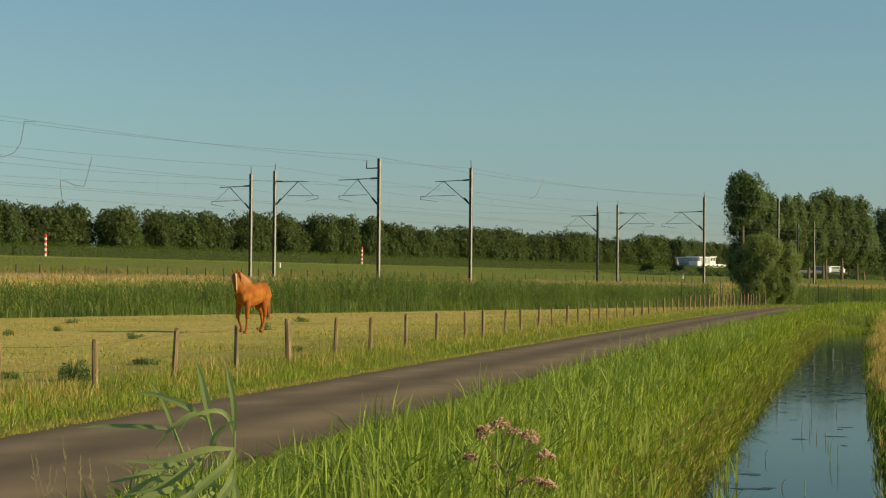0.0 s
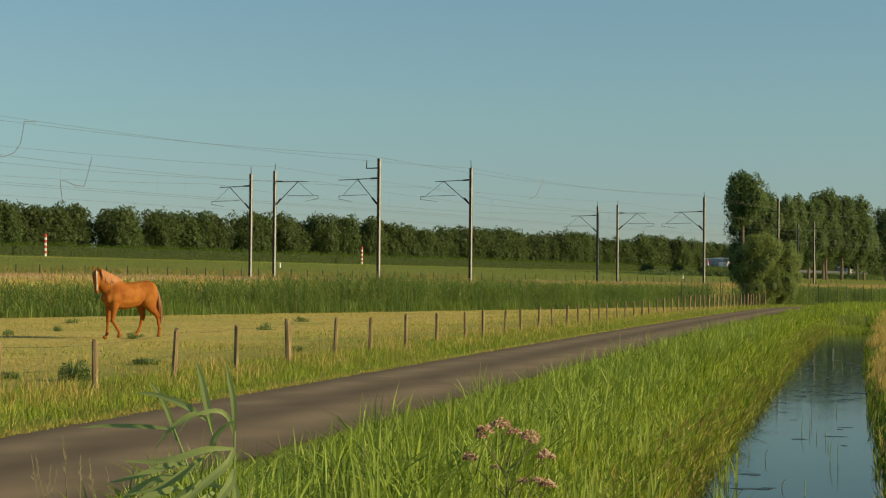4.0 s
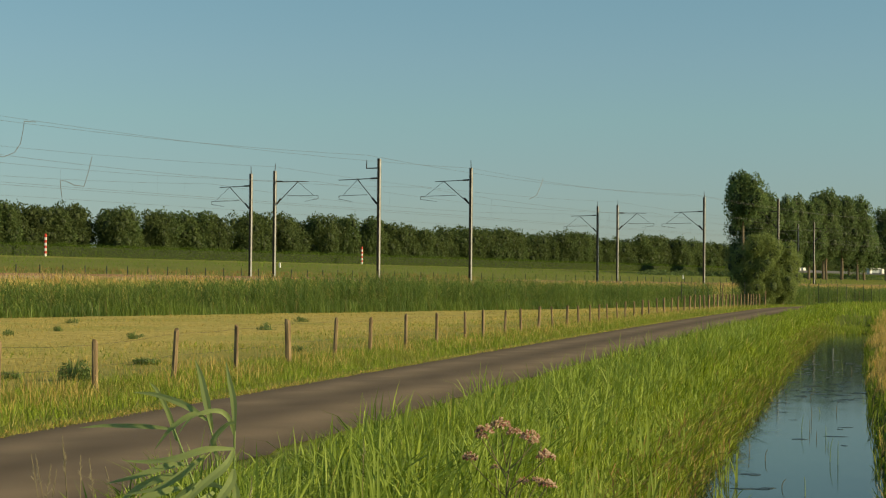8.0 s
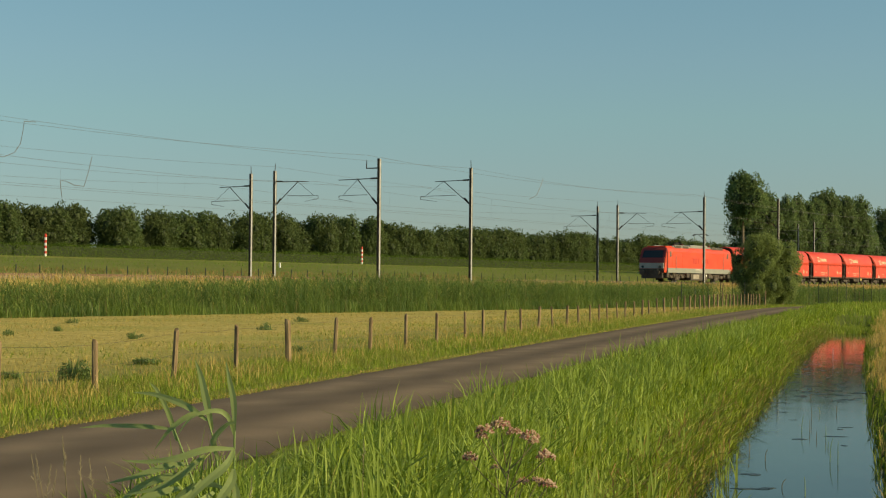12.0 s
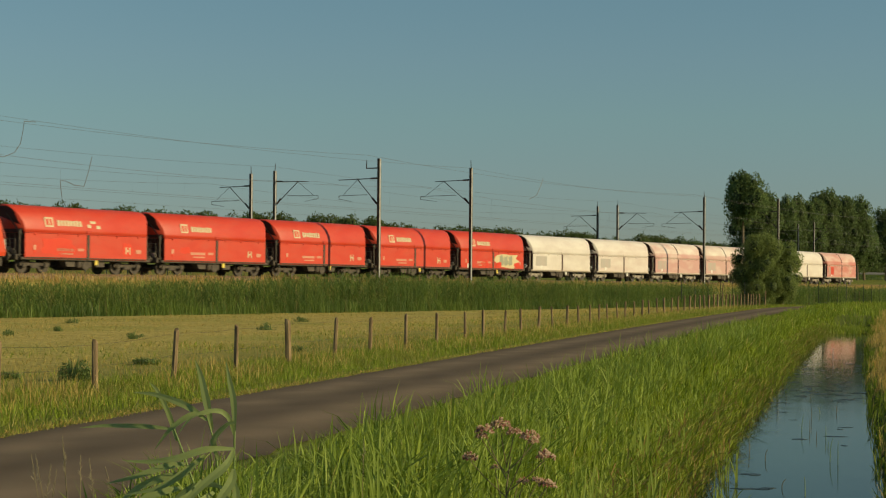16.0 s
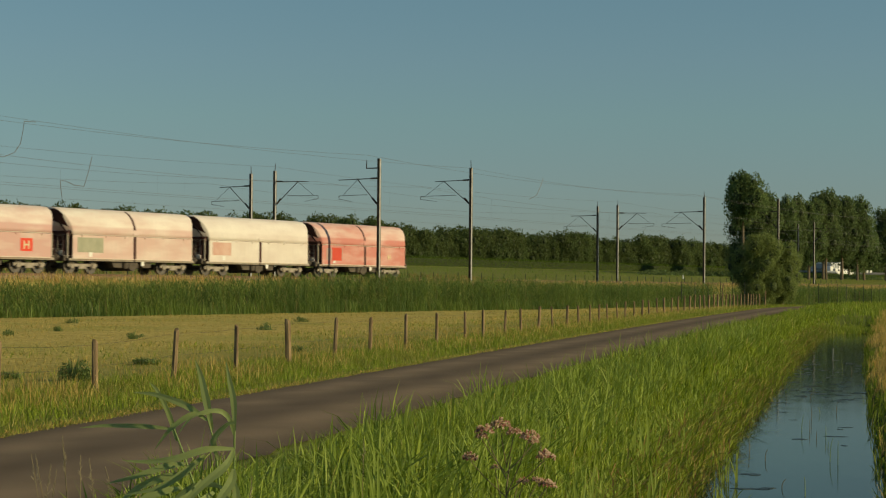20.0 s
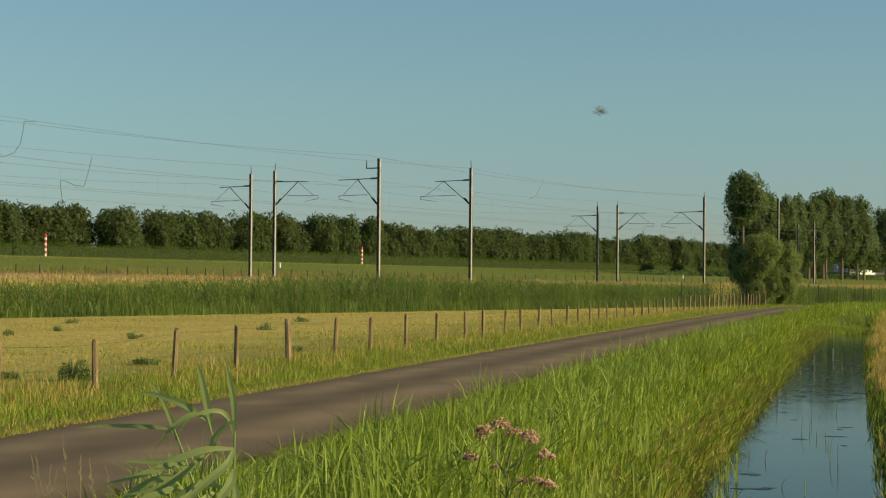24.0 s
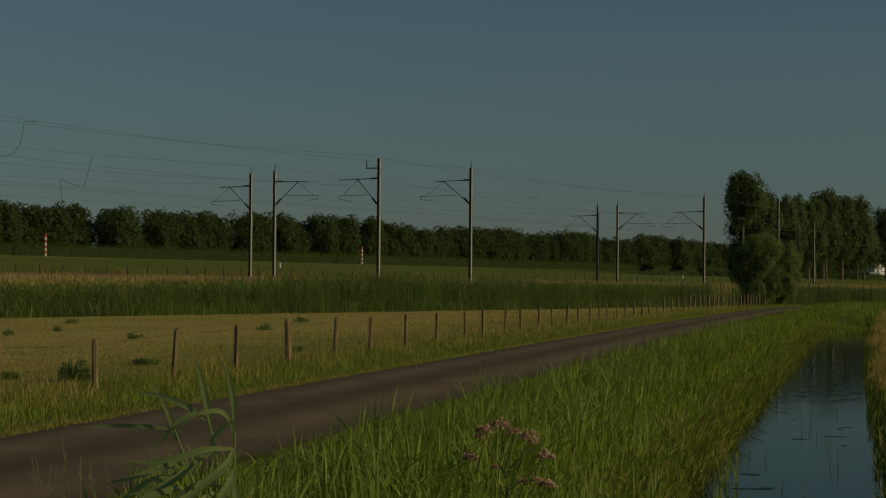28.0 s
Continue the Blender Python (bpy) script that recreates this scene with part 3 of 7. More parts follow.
# ---- meadow fence ----
def fence():
    f = thing("meadow_fence", label="weathered wooden post and wire meadow fence beside the lane", category="fence")
    xf = lambda y: float(lane(y)) - 2.4 - 0.006 * max(0.0, y - 30)
    places = [18.35, 21.7, 25.05, 28.34, 31.67, 34.93, 38.28, 41.73, 44.85, 48.47, 52.12, 55.94, 58.67, 62.26, 65.3, 68.87, 72.03, 75.46, 78.59, 81.8, 84.54, 87.27, 90.76, 93.55, 96.94, 100.2, 103.4, 107.05, 110.49, 114.14, 117.67, 121.39, 124.61,
              127.62, 131.11, 134.38, 137.16, 141.06, 143.51, 146.25, 148.46, 150.4, 152.51, 154.13, 155.69, 157.2, 158.66, 159.86, 161.02, 162.17, 163.51, 165.69]
    rr, tops = random.Random(4), []
    for k, y in enumerate(places):
        x = xf(y)
        r, h = rr.uniform(0.04, 0.058), rr.uniform(0.84, 0.92)
        if k == 3:
            r, h = 0.05, 0.79
        if k == 6:
            r, h = 0.068, 0.94
        far = min(1.0, max(0.0, (y - 95) / 30))
        h, r = h + 0.22 * far, r + 0.018 * far
        if k == len(places) - 1:
            h += 0.25
        lx, ly = rr.uniform(-0.05, 0.05), rr.uniform(-0.05, 0.05)
        b = B()
        n = 8
        rings = []
        for zz, q in ((-0.1, 1.08), (h * 0.3, 1.02), (h * 0.62, 0.95), (h - 0.04, 0.98), (h, 0.78)):
            rings.append([(lx * zz / h + r * q * (1 + 0.08 * math.sin(3 * i + k)) * math.cos(math.tau * i / n), ly * zz / h + r * q * math.sin(math.tau * i / n), zz + (0.025 * math.cos(math.tau * i / n + k) if zz == h else 0)) for i in range(n)])
        b.loft(rings)
        part("post", b, POST, f, at=pose(x, y, float(height(x, y)), 0, 0, rr.uniform(0, 360)))
        tops.append((x, y, float(height(x, y)), h))
    for frac in (0.5, 0.92):
        b = B()
        for p, q in zip(tops[:-1], tops[1:]):
            mid = ((p[0] + q[0]) / 2, (p[1] + q[1]) / 2, (p[2] + q[2] + (p[3] + q[3]) * frac) / 2 - 0.02)
            b.tube((p[0], p[1], p[2] + p[3] * frac), mid, 0.002, 0.002, 4, False)
            b.tube(mid, (q[0], q[1], q[2] + q[3] * frac), 0.002, 0.002, 4, False)
        part("fence_wire", b, DARK_STEEL, f, "thin rusty fence wire")


fence()


def lineside_fence():
    f = thing("lineside_fence", label="dark green steel lineside fence below the railway bank", category="fence")
    pts = []
    for k in range(26):
        u = 48.44 + 2.951 * k
        if 67.5 < u < 79.5:
            continue
        x, y = rail_xy(u, 19.5)
        z = float(height(x, y))
        part("post", B().box((0, 0, 1.05), (0.05, 0.05, 2.5), bev=0.008), DARK_POST, f, at=pose(x, y, z, 0, 0, ANG_U))
        pts.append((x, y, z))
    b = B()
    for p, q in zip(pts[:-1], pts[1:]):
        for hh in np.linspace(0.1, 2.1, 9):
            b.tube((p[0], p[1], p[2] + hh), (q[0], q[1], q[2] + hh), 0.004, 0.004, 3, False)
    part("mesh_wire", b, DARK_POST, f)
    # a leaning pale stake by the fence
    x, y = rail_xy(59.81, 18.5)
    tagged(part("stake", B().tube((0, 0, -0.3), (0.25, 0, 2.3), 0.07, 0.06, 8), POST, at=pose(x, y, float(height(x, y)))), "leaning pale wooden stake among reeds", "stake")
    x, y = rail_xy(100.24, 18.5)
    tagged(part("stake", B().tube((0, 0, -0.3), (0.05, 0, 1.6), 0.08, 0.07, 8), POST, at=pose(x, y, float(height(x, y)))), "short pale wooden stake among reeds", "stake")


lineside_fence()


def dyke_fence():
    f = thing("dyke_fence", label="row of low dark posts in the grass beyond the railway", category="fence")
    me = mesh_of("post", B().box((0, 0, 0.5), (0.08, 0.08, 1.3), bev=0.012), DARK_POST)
    for k in range(90):
        x, y = rail_xy(-20 + 2.8 * k, -25.5)
        part("post", me, DARK_POST, f, at=pose(x, y, float(height(x, y))))


dyke_fence()


def striped_post(u, v, h=2.9):
    x, y = rail_xy(u, v)
    t = thing("striped_marker_post", pose(x, y, float(height(x, y))), "tall red and white striped marker post on the dyke", "marker post", "striped marker posts")
    n = 8
    for i in range(n):
        b = B().tube((0, 0, h * i / n + (0 if i else -0.1)), (0, 0, h * (i + 1) / n), 0.17, 0.17, 10)
        part("band", b, RED if i % 2 else WHITE, t, "red band" if i % 2 else "white band")
    part("cap", B().tube((0, 0, h), (0, 0, h + 0.15), 0.17, 0.05, 10), RED, t)


striped_post(90.55, -90)
striped_post(168.94, -90)
for u, v, w, h in ((88.23, -50, 0.2, 0.62), (190.34, -40, 0.2, 0.55)):
    x, y = rail_xy(u, v)
    t = thing("marker_stone", pose(x, y, float(height(x, y))), "small white marker stone on the dyke grass", "marker stone", "small marker stones")
    part("shaft", B().tube((0, 0, -0.1), (0, 0, h - 0.06), w * 0.6, w * 0.55, 12).tube((0, 0, h - 0.06), (0, 0, h), w * 0.55, w * 0.3, 12), WHITE, t)


# ---- trees ----
def cards(centers, sizes, mat, name, flat=0.0, squash=0.6, out=None, rise=0.0, even=0.2):
    """Leaf clumps: bent quads with random turns; rise points them upwards, out is the way out of the crown, which smooths their shading."""
    n = len(centers)
    a = rng.normal(size=(n, 3))
    a[:, 2] += rise
    a /= np.linalg.norm(a, axis=1)[:, None]
    c = rng.normal(size=(n, 3))
    c[:, 2] *= 1 - flat
    c -= (c * a).sum(1)[:, None] * a
    c /= np.linalg.norm(c, axis=1)[:, None]
    nn = np.cross(a, c)
    if out is not None:                             # turn each leaf's face outwards
        turn = np.where((nn * out).sum(1) < 0, -1.0, 1.0)[:, None]
        c, nn = c * turn, nn * turn
    s = sizes[:, None]
    co = np.stack([centers - a * s * 0.5, centers - c * s * 0.5 * squash + nn * s * 0.15, centers + a * s * 0.5, centers + c * s * 0.5 * squash + nn * s * 0.15], 1).reshape(-1, 3)
    k = np.arange(n) * 4
    me = raw_mesh(name, co, np.stack([k, k + 1, k + 2, k + 3], 1), np.zeros((0, 3), int), mat)
    if out is not None:
        way = even * out + (1 - even) * nn
        way /= np.linalg.norm(way, axis=1)[:, None]
        me.polygons.foreach_set("use_smooth", np.ones(len(me.polygons), bool))
        me.normals_split_custom_set_from_vertices(np.repeat(way, 4, 0).tolist())
    return me


def crown_points(blobs, n, shell=0.7):
    """Points in a heap of ellipsoids, mostly near their skin, in small bunches."""
    w = np.array([b[3] * b[4] * b[5] for b in blobs]) ** 0.67
    pick = rng.choice(len(blobs), n, p=w / w.sum())
    d = rng.normal(size=(n, 3))
    d /= np.linalg.norm(d, axis=1)[:, None]
    r = shell + (1.08 - shell) * rng.uniform(0, 1, n) ** 0.8 + np.abs(rng.normal(0, 0.10, n))
    bl = np.array(blobs)
    bump = 1 + 0.16 * np.sin(d[:, 0] * 9 + pick) * np.sin(d[:, 1] * 8 + 2 * pick) * np.sin(d[:, 2] * 7)
    p = bl[pick, :3] + d * bl[pick, 3:6] * (r * bump)[:, None]
    mid = np.average(bl[:, :3], axis=0, weights=w)
    far = (p - mid) / np.maximum(np.ptp(p, axis=0), 0.1)
    far /= np.linalg.norm(far, axis=1)[:, None] + 1e-6
    way = 0.72 * d + 0.5 * far
    return p, way / np.linalg.norm(way, axis=1)[:, None]


# dark green-brown that stands in for shade deep in the crowns
CROWN_SHADE = surf("crown_shade", (0.04, 0.056, 0.022), (0.065, 0.088, 0.034), 1.5, 0.95, 0, 0.6, 8.0)


def tree_model(name, seed, h, blobs, n, size, leaf, trunk_r, trunk_h, limbs=7, label="", category="tree", group="", core=0.0, squash=0.6, rise=0.0):
    global rng
    rng = np.random.default_rng(seed)
    rr = random.Random(seed)
    t = thing(name, label=label, category=category, group=group)
    b = B()
    pts = [(0, 0, -0.3), (rr.uniform(-.1, .1), rr.uniform(-.1, .1), trunk_h * 0.5), (rr.uniform(-.2, .2), rr.uniform(-.2, .2), trunk_h), (rr.uniform(-.3, .3), rr.uniform(-.3, .3), h * 0.8)]
    b.path(pts, [trunk_r * 1.2, trunk_r, trunk_r * 0.8, trunk_r * 0.15], 8)
    for k in range(limbs):
        bl = blobs[k % len(blobs)]
        f = rr.uniform(0.0, 0.5)
        s = Vector(pts[2]).lerp(Vector(pts[3]), f)
        e = Vector((bl[0], bl[1], bl[2] + rr.uniform(-.2, .3) * bl[5]))
        m = s.lerp(e, 0.5) + Vector((0, 0, 0.3))
        b.path([s, m, e], [trunk_r * 0.4, trunk_r * 0.22, trunk_r * 0.06], 5)
    part("trunk", b, BARK, t)
    p, way = crown_points(blobs, n, 0.76)
    part("crown", cards(p, rng.uniform(0.6, 1.3, len(p)) * size, leaf, "crown", 0.0, squash, way, rise), leaf, t)
    if core:                                          # a solid core in each bough, coloured dark as the shade inside
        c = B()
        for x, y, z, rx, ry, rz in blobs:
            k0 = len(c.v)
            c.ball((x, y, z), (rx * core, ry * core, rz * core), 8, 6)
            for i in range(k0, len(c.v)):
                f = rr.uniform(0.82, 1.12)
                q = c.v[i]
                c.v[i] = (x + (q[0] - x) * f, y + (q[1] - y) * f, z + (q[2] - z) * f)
        part("inner_crown", c, CROWN_SHADE, t, "dark core for the shade inside the crown", True)
    return t


def round_blobs(seed, h, r, low, n):
    rr = random.Random(seed)
    out = []
    for k in range(n):
        a, q = rr.uniform(0, math.tau), rr.uniform(0.1, 0.78) * r
        z = low + (h - low) * rr.uniform(0.15, 0.85)
        taper = 1.0 - 0.45 * max(0, (z - low) / (h - low) - 0.4)
        s = rr.uniform(0.24, 0.42) * r * taper
        out.append((q * math.cos(a) * taper, q * math.sin(a) * taper, z, s, s, s * rr.uniform(0.9, 1.3)))
    out.append((0, 0, h * 0.55, r * 0.6, r * 0.6, h * 0.34))
    return out


# height of the tree tops along the far row
ROW_U = [196.9, 203.8, 207.3, 210.9, 215.4, 218.2, 225.8, 233.6, 236.1, 238.6, 243.8, 252.2, 258.7, 264.2, 271.0, 275.2, 278.0, 283.9, 293.8, 301.4, 308.7, 313.2, 317.2, 321.3, 328.3, 335.4, 344.2, 354.8, 364.2, 372.3, 380.6, 385.6, 390.7, 408.4, 419.5, 427.2, 438.9, 447.0, 459.4, 472.3, 494.8, 513.9, 523.7, 544.3, 566.0, 619.3]
ROW_Z = [19.2, 18.3, 18.4, 19.3, 18.8, 19.5, 19.9, 18.5, 17.0, 18.4, 18.8, 19.0, 19.5, 19.6, 18.6, 16.6, 18.1, 19.8, 20.0, 20.0, 18.5, 20.7, 20.9, 18.9, 20.2, 21.1, 20.3, 19.7, 18.6, 18.5, 15.9, 19.1, 19.6, 19.8, 20.1, 19.8, 18.2, 19.1, 20.4, 20.6, 19.7, 18.0, 20.5, 21.1, 19.9, 19.9]


def far_trees():
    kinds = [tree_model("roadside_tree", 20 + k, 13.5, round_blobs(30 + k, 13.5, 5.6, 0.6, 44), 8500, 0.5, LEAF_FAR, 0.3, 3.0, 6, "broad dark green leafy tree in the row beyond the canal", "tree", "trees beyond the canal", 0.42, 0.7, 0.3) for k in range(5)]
    rr = random.Random(11)
    u, k = 151.9, 0
    while u < 879.3:
        v = -200 + rr.uniform(-4, 4)
        x, y = rail_xy(u, v)
        tall = (float(np.interp(u, ROW_U, ROW_Z)) - 5.1) / 13.4 * rr.uniform(0.97, 1.03)
        wide = rr.uniform(0.85, 1.15)
        m = pose(x, y, 5.1, 0, 0, rr.uniform(0, 360)) @ Matrix.Diagonal((wide, wide * rr.uniform(0.9, 1.1), tall, 1))
        src = kinds[k % 5]
        if k < 5:
            src.matrix_world = m
        else:
            c = copy_thing(src, pose(0, 0, 0))
            c.matrix_world = m
        u += rr.uniform(3.6, 5.6)
        k += 1
    # undergrowth under the row
    n = 30000
    uu, vv = rng.uniform(110, 900, n), rng.uniform(-206, -194, n)
    x, y = rail_xy(uu, vv)
    z = 5.1 + rng.uniform(0, 1, n) ** 1.4 * (3.6 + 1.2 * np.sin(uu * 0.35))
    up = np.tile(np.array([AC[0] * 0.5, AC[1] * 0.5, 0.8]), (n, 1))
    stuff("undergrowth", cards(np.stack([x, y, z], 1), rng.uniform(0.4, 0.8, n), LEAF_FAR, "undergrowth", out=up), "dark undergrowth beneath the far tree row", "bushes")


far_trees()


def hedge():
    n = 60000
    uu = 40 + (560 - 40) * rng.uniform(0, 1, n)
    face = rng.uniform(0, 1, n)
    top = np.where(uu < 372, 1.75, 0.7)                       # lower where the dyke bends away
    vv = np.where(face < 0.6, -94.2 + rng.normal(0, 0.06, n), rng.uniform(-96.2, -94.2, n))
    zz = np.where(face < 0.6, rng.uniform(0, 1, n) * top, top + rng.normal(0, 0.12, n) + 0.12 * np.sin(uu * 0.9))
    x, y = rail_xy(uu, vv)
    t = thing("hedge", label="long clipped dark green hedge along the dyke", category="hedge")
    b = B()
    rail_box(b, 40, 372, -95.3, 5.7, 1.7, 1.7)
    rail_box(b, 372, 560, -95.3, 5.2, 1.7, 0.7)
    part("hedge_core", b, surf("hedge_core", (0.02, 0.034, 0.009), (0.035, 0.05, 0.014), 2.0, 0.95), t)
    part("leaves", cards(np.stack([x, y, zz + 5.0], 1), rng.uniform(0.12, 0.24, n), HEDGE, "leaves", out=np.where(face[:, None] < 0.6, np.array([[AC[0] * 0.95, AC[1] * 0.95, 0.3]]), np.array([[0.1, 0.0, 0.99]]))), HEDGE, t)


hedge()


def poplars():
    def tall(seed, h, r, low, n):
        rr = random.Random(seed)
        out = []
        for k in range(n):
            f = (k + rr.random()) / n
            z = low + (h - low) * f * 0.93
            base = 0.52 if low > 9 else 0.8
            prof = r * (base + 2 * (1 - base) * f if f < 0.5 else 1.0 - 0.9 * (f - 0.5) ** 1.4)
            a, q = rr.uniform(0, math.tau), rr.uniform(0.1, 0.72) * prof
            s = prof * rr.uniform(0.26, 0.42)
            out.append((q * math.cos(a), q * math.sin(a), z, s, s, s * rr.uniform(1.1, 1.6)))
        return out
    rows = [(231.1, -45, 19.3, 4.23, 10.6, 11000), (238.65, -44.5, 16.7, 3.27, 4.0, 8000), (245.26, -46, 16.8, 2.95, 4.5, 8000), (252.99, -45, 16.4, 3.39, 4.0, 8000), (261.0, -46, 16.6, 3.62, 4.0, 9000), (268.21, -45, 16.2, 3.3, 4.0, 8000),
            (275.01, -46, 16.7, 3.2, 5.0, 8000), (279.23, -45, 18.3, 3.87, 5.2, 9000), (281.69, -46.5, 19.0, 3.87, 5.2, 9000), (289.69, -45, 17.9, 3.77, 5.4, 9000), (292.27, -46, 17.5, 3.77, 5.2, 9000), (300.37, -45, 18.4, 4.12, 4.8, 10000),
            (306.9, -45.5, 14.5, 3.8, 3.0, 8000), (321.72, -45, 16.6, 4.04, 4.0, 8000), (331.22, -46, 16.7, 4.96, 3.6, 8000), (304.97, -72, 14.4, 5.92, 1.5, 8000), (322.2, -74, 15.1, 5.95, 1.5, 8000), (341.15, -60, 15.9, 5.59, 3.5, 7000)]
    for k, (u, v, h, r, low, n) in enumerate(rows):
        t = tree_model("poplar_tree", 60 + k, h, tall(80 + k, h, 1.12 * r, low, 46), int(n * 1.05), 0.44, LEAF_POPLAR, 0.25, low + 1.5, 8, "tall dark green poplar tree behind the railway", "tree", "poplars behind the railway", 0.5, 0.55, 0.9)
        x, y = rail_xy(u, v)
        t.matrix_world = pose(x, y, float(height(x, y)))
    # low scrub under the poplars
    n = 9000
    uu, vv = rng.uniform(211, 353, n), rng.uniform(-58, -54, n)
    x, y = rail_xy(uu, vv)
    z = height(x, y) + rng.uniform(0, 1, n) ** 1.6 * (0.7 + 0.35 * np.sin(uu * 0.5))
    stuff("scrub", cards(np.stack([x, y, z], 1), rng.uniform(0.25, 0.5, n), LEAF_POPLAR, "scrub", out=np.tile(np.array([AC[0] * 0.5, AC[1] * 0.5, 0.8]), (n, 1))), "low green scrub beneath the poplars", "bushes")


poplars()


def willow_bush():
    rr = random.Random(3)
    for (x, y, h, r, n, seed) in ((29.35, 172.0, 6.7, 2.65, 66000, 5), (31.9, 173.5, 6.0, 2.1, 42000, 6)):
        blobs = []
        for k in range(80):
            a, z = rr.uniform(0, math.tau), rr.uniform(0.08, 0.88) * h
            q = rr.uniform(0.1, 0.78) * r * math.sqrt(max(0.1, 1 - (1.9 * z / h - 0.92) ** 2))
            s = r * rr.uniform(0.2, 0.33)
            blobs.append((q * math.cos(a), q * math.sin(a), z, s, s, s * rr.uniform(0.9, 1.3)))
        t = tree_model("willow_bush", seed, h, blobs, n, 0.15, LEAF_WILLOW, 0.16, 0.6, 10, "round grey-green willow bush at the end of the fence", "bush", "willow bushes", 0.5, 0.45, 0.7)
        t.matrix_world = pose(x, y, 0.0)


willow_bush()


# ---- the train ----
HEAD = ANG_U + 180.0                       # it runs towards the camera's left
WAG_RED = surf("red_wagon_paint", (0.60, 0.046, 0.022), (0.66, 0.066, 0.032), 0.6, 0.5, 0, 0.05, 12.0, (1, 1, 2.5), grime=(0.50, 0.075, 0.045), amount=0.5)
WAG_BRIGHT = surf("fresh_red_paint", (0.70, 0.045, 0.02), (0.72, 0.06, 0.025), 2.0, 0.45, 0, 0.03)
LOCO_RED = surf("loco_red_paint", (0.64, 0.052, 0.016), (0.69, 0.075, 0.026), 0.5, 0.45, 0, 0.03, 10.0, (1, 1, 2), grime=(0.55, 0.06, 0.03), amount=0.4)
LOCO_GREY = surf("loco_grey_paint", (0.24, 0.25, 0.22), (0.30, 0.30, 0.26), 1.0, 0.5)
# front grey lowered and red darkened: the unlit nose put into paint
LOCO_FRONT = surf("loco_front_grey", (0.30, 0.30, 0.28), (0.36, 0.36, 0.33), 1.0, 0.5)
MAROON = surf("front_shade_maroon", (0.20, 0.022, 0.018), (0.25, 0.03, 0.024), 1.0, 0.5)
FADED = surf("faded_dark_red", (0.50, 0.035, 0.016), (0.54, 0.045, 0.02), 2.0, 0.5)
PINK = surf("faded_pink_lettering", (0.60, 0.24, 0.16), (0.66, 0.32, 0.22), 3.0, 0.6)
CREAM = surf("cream_lettering", (0.60, 0.50, 0.32), (0.66, 0.56, 0.38), 3.0, 0.6)
GRAFF = surf("beige_spray_paint", (0.62, 0.52, 0.30), (0.70, 0.58, 0.36), 2.0, 0.6)
GRAFF_G = surf("grey_green_spray_paint", (0.30, 0.31, 0.22), (0.38, 0.37, 0.27), 2.0, 0.6)
YELLOW = surf("yellow_plate", (0.75, 0.58, 0.10), (0.8, 0.62, 0.15), 3.0, 0.5)
UNDER = surf("bogie_grime", (0.055, 0.045, 0.036), (0.10, 0.08, 0.06), 3.0, 0.8)
PALE_RAIL = surf("dusty_eave", (0.58, 0.50, 0.42), (0.66, 0.58, 0.50), 2.0, 0.85)
UNDER_PALE = surf("dusty_bogie", (0.24, 0.21, 0.175), (0.38, 0.34, 0.285), 3.0, 0.85)
# dark red puts the wagon ends' shade into colour; also struts and joints
END_DARK = surf("wagon_end_shade", (0.05, 0.018, 0.016), (0.085, 0.03, 0.026), 2.0, 0.8)
TYRE = surf("wheel_steel", (0.10, 0.09, 0.08), (0.16, 0.14, 0.12), 4.0, 0.5, 0.5)
m_glass, _, _, gb = node_mat("cab_glass")
gb.inputs["Base Color"].default_value, gb.inputs["Roughness"].default_value = (0.02, 0.03, 0.035, 1), 0.08
GLASS = m_glass
LOCO_GLASS = surf("grey_cab_glass", (0.10, 0.10, 0.085), (0.15, 0.145, 0.12), 2.0, 0.2)


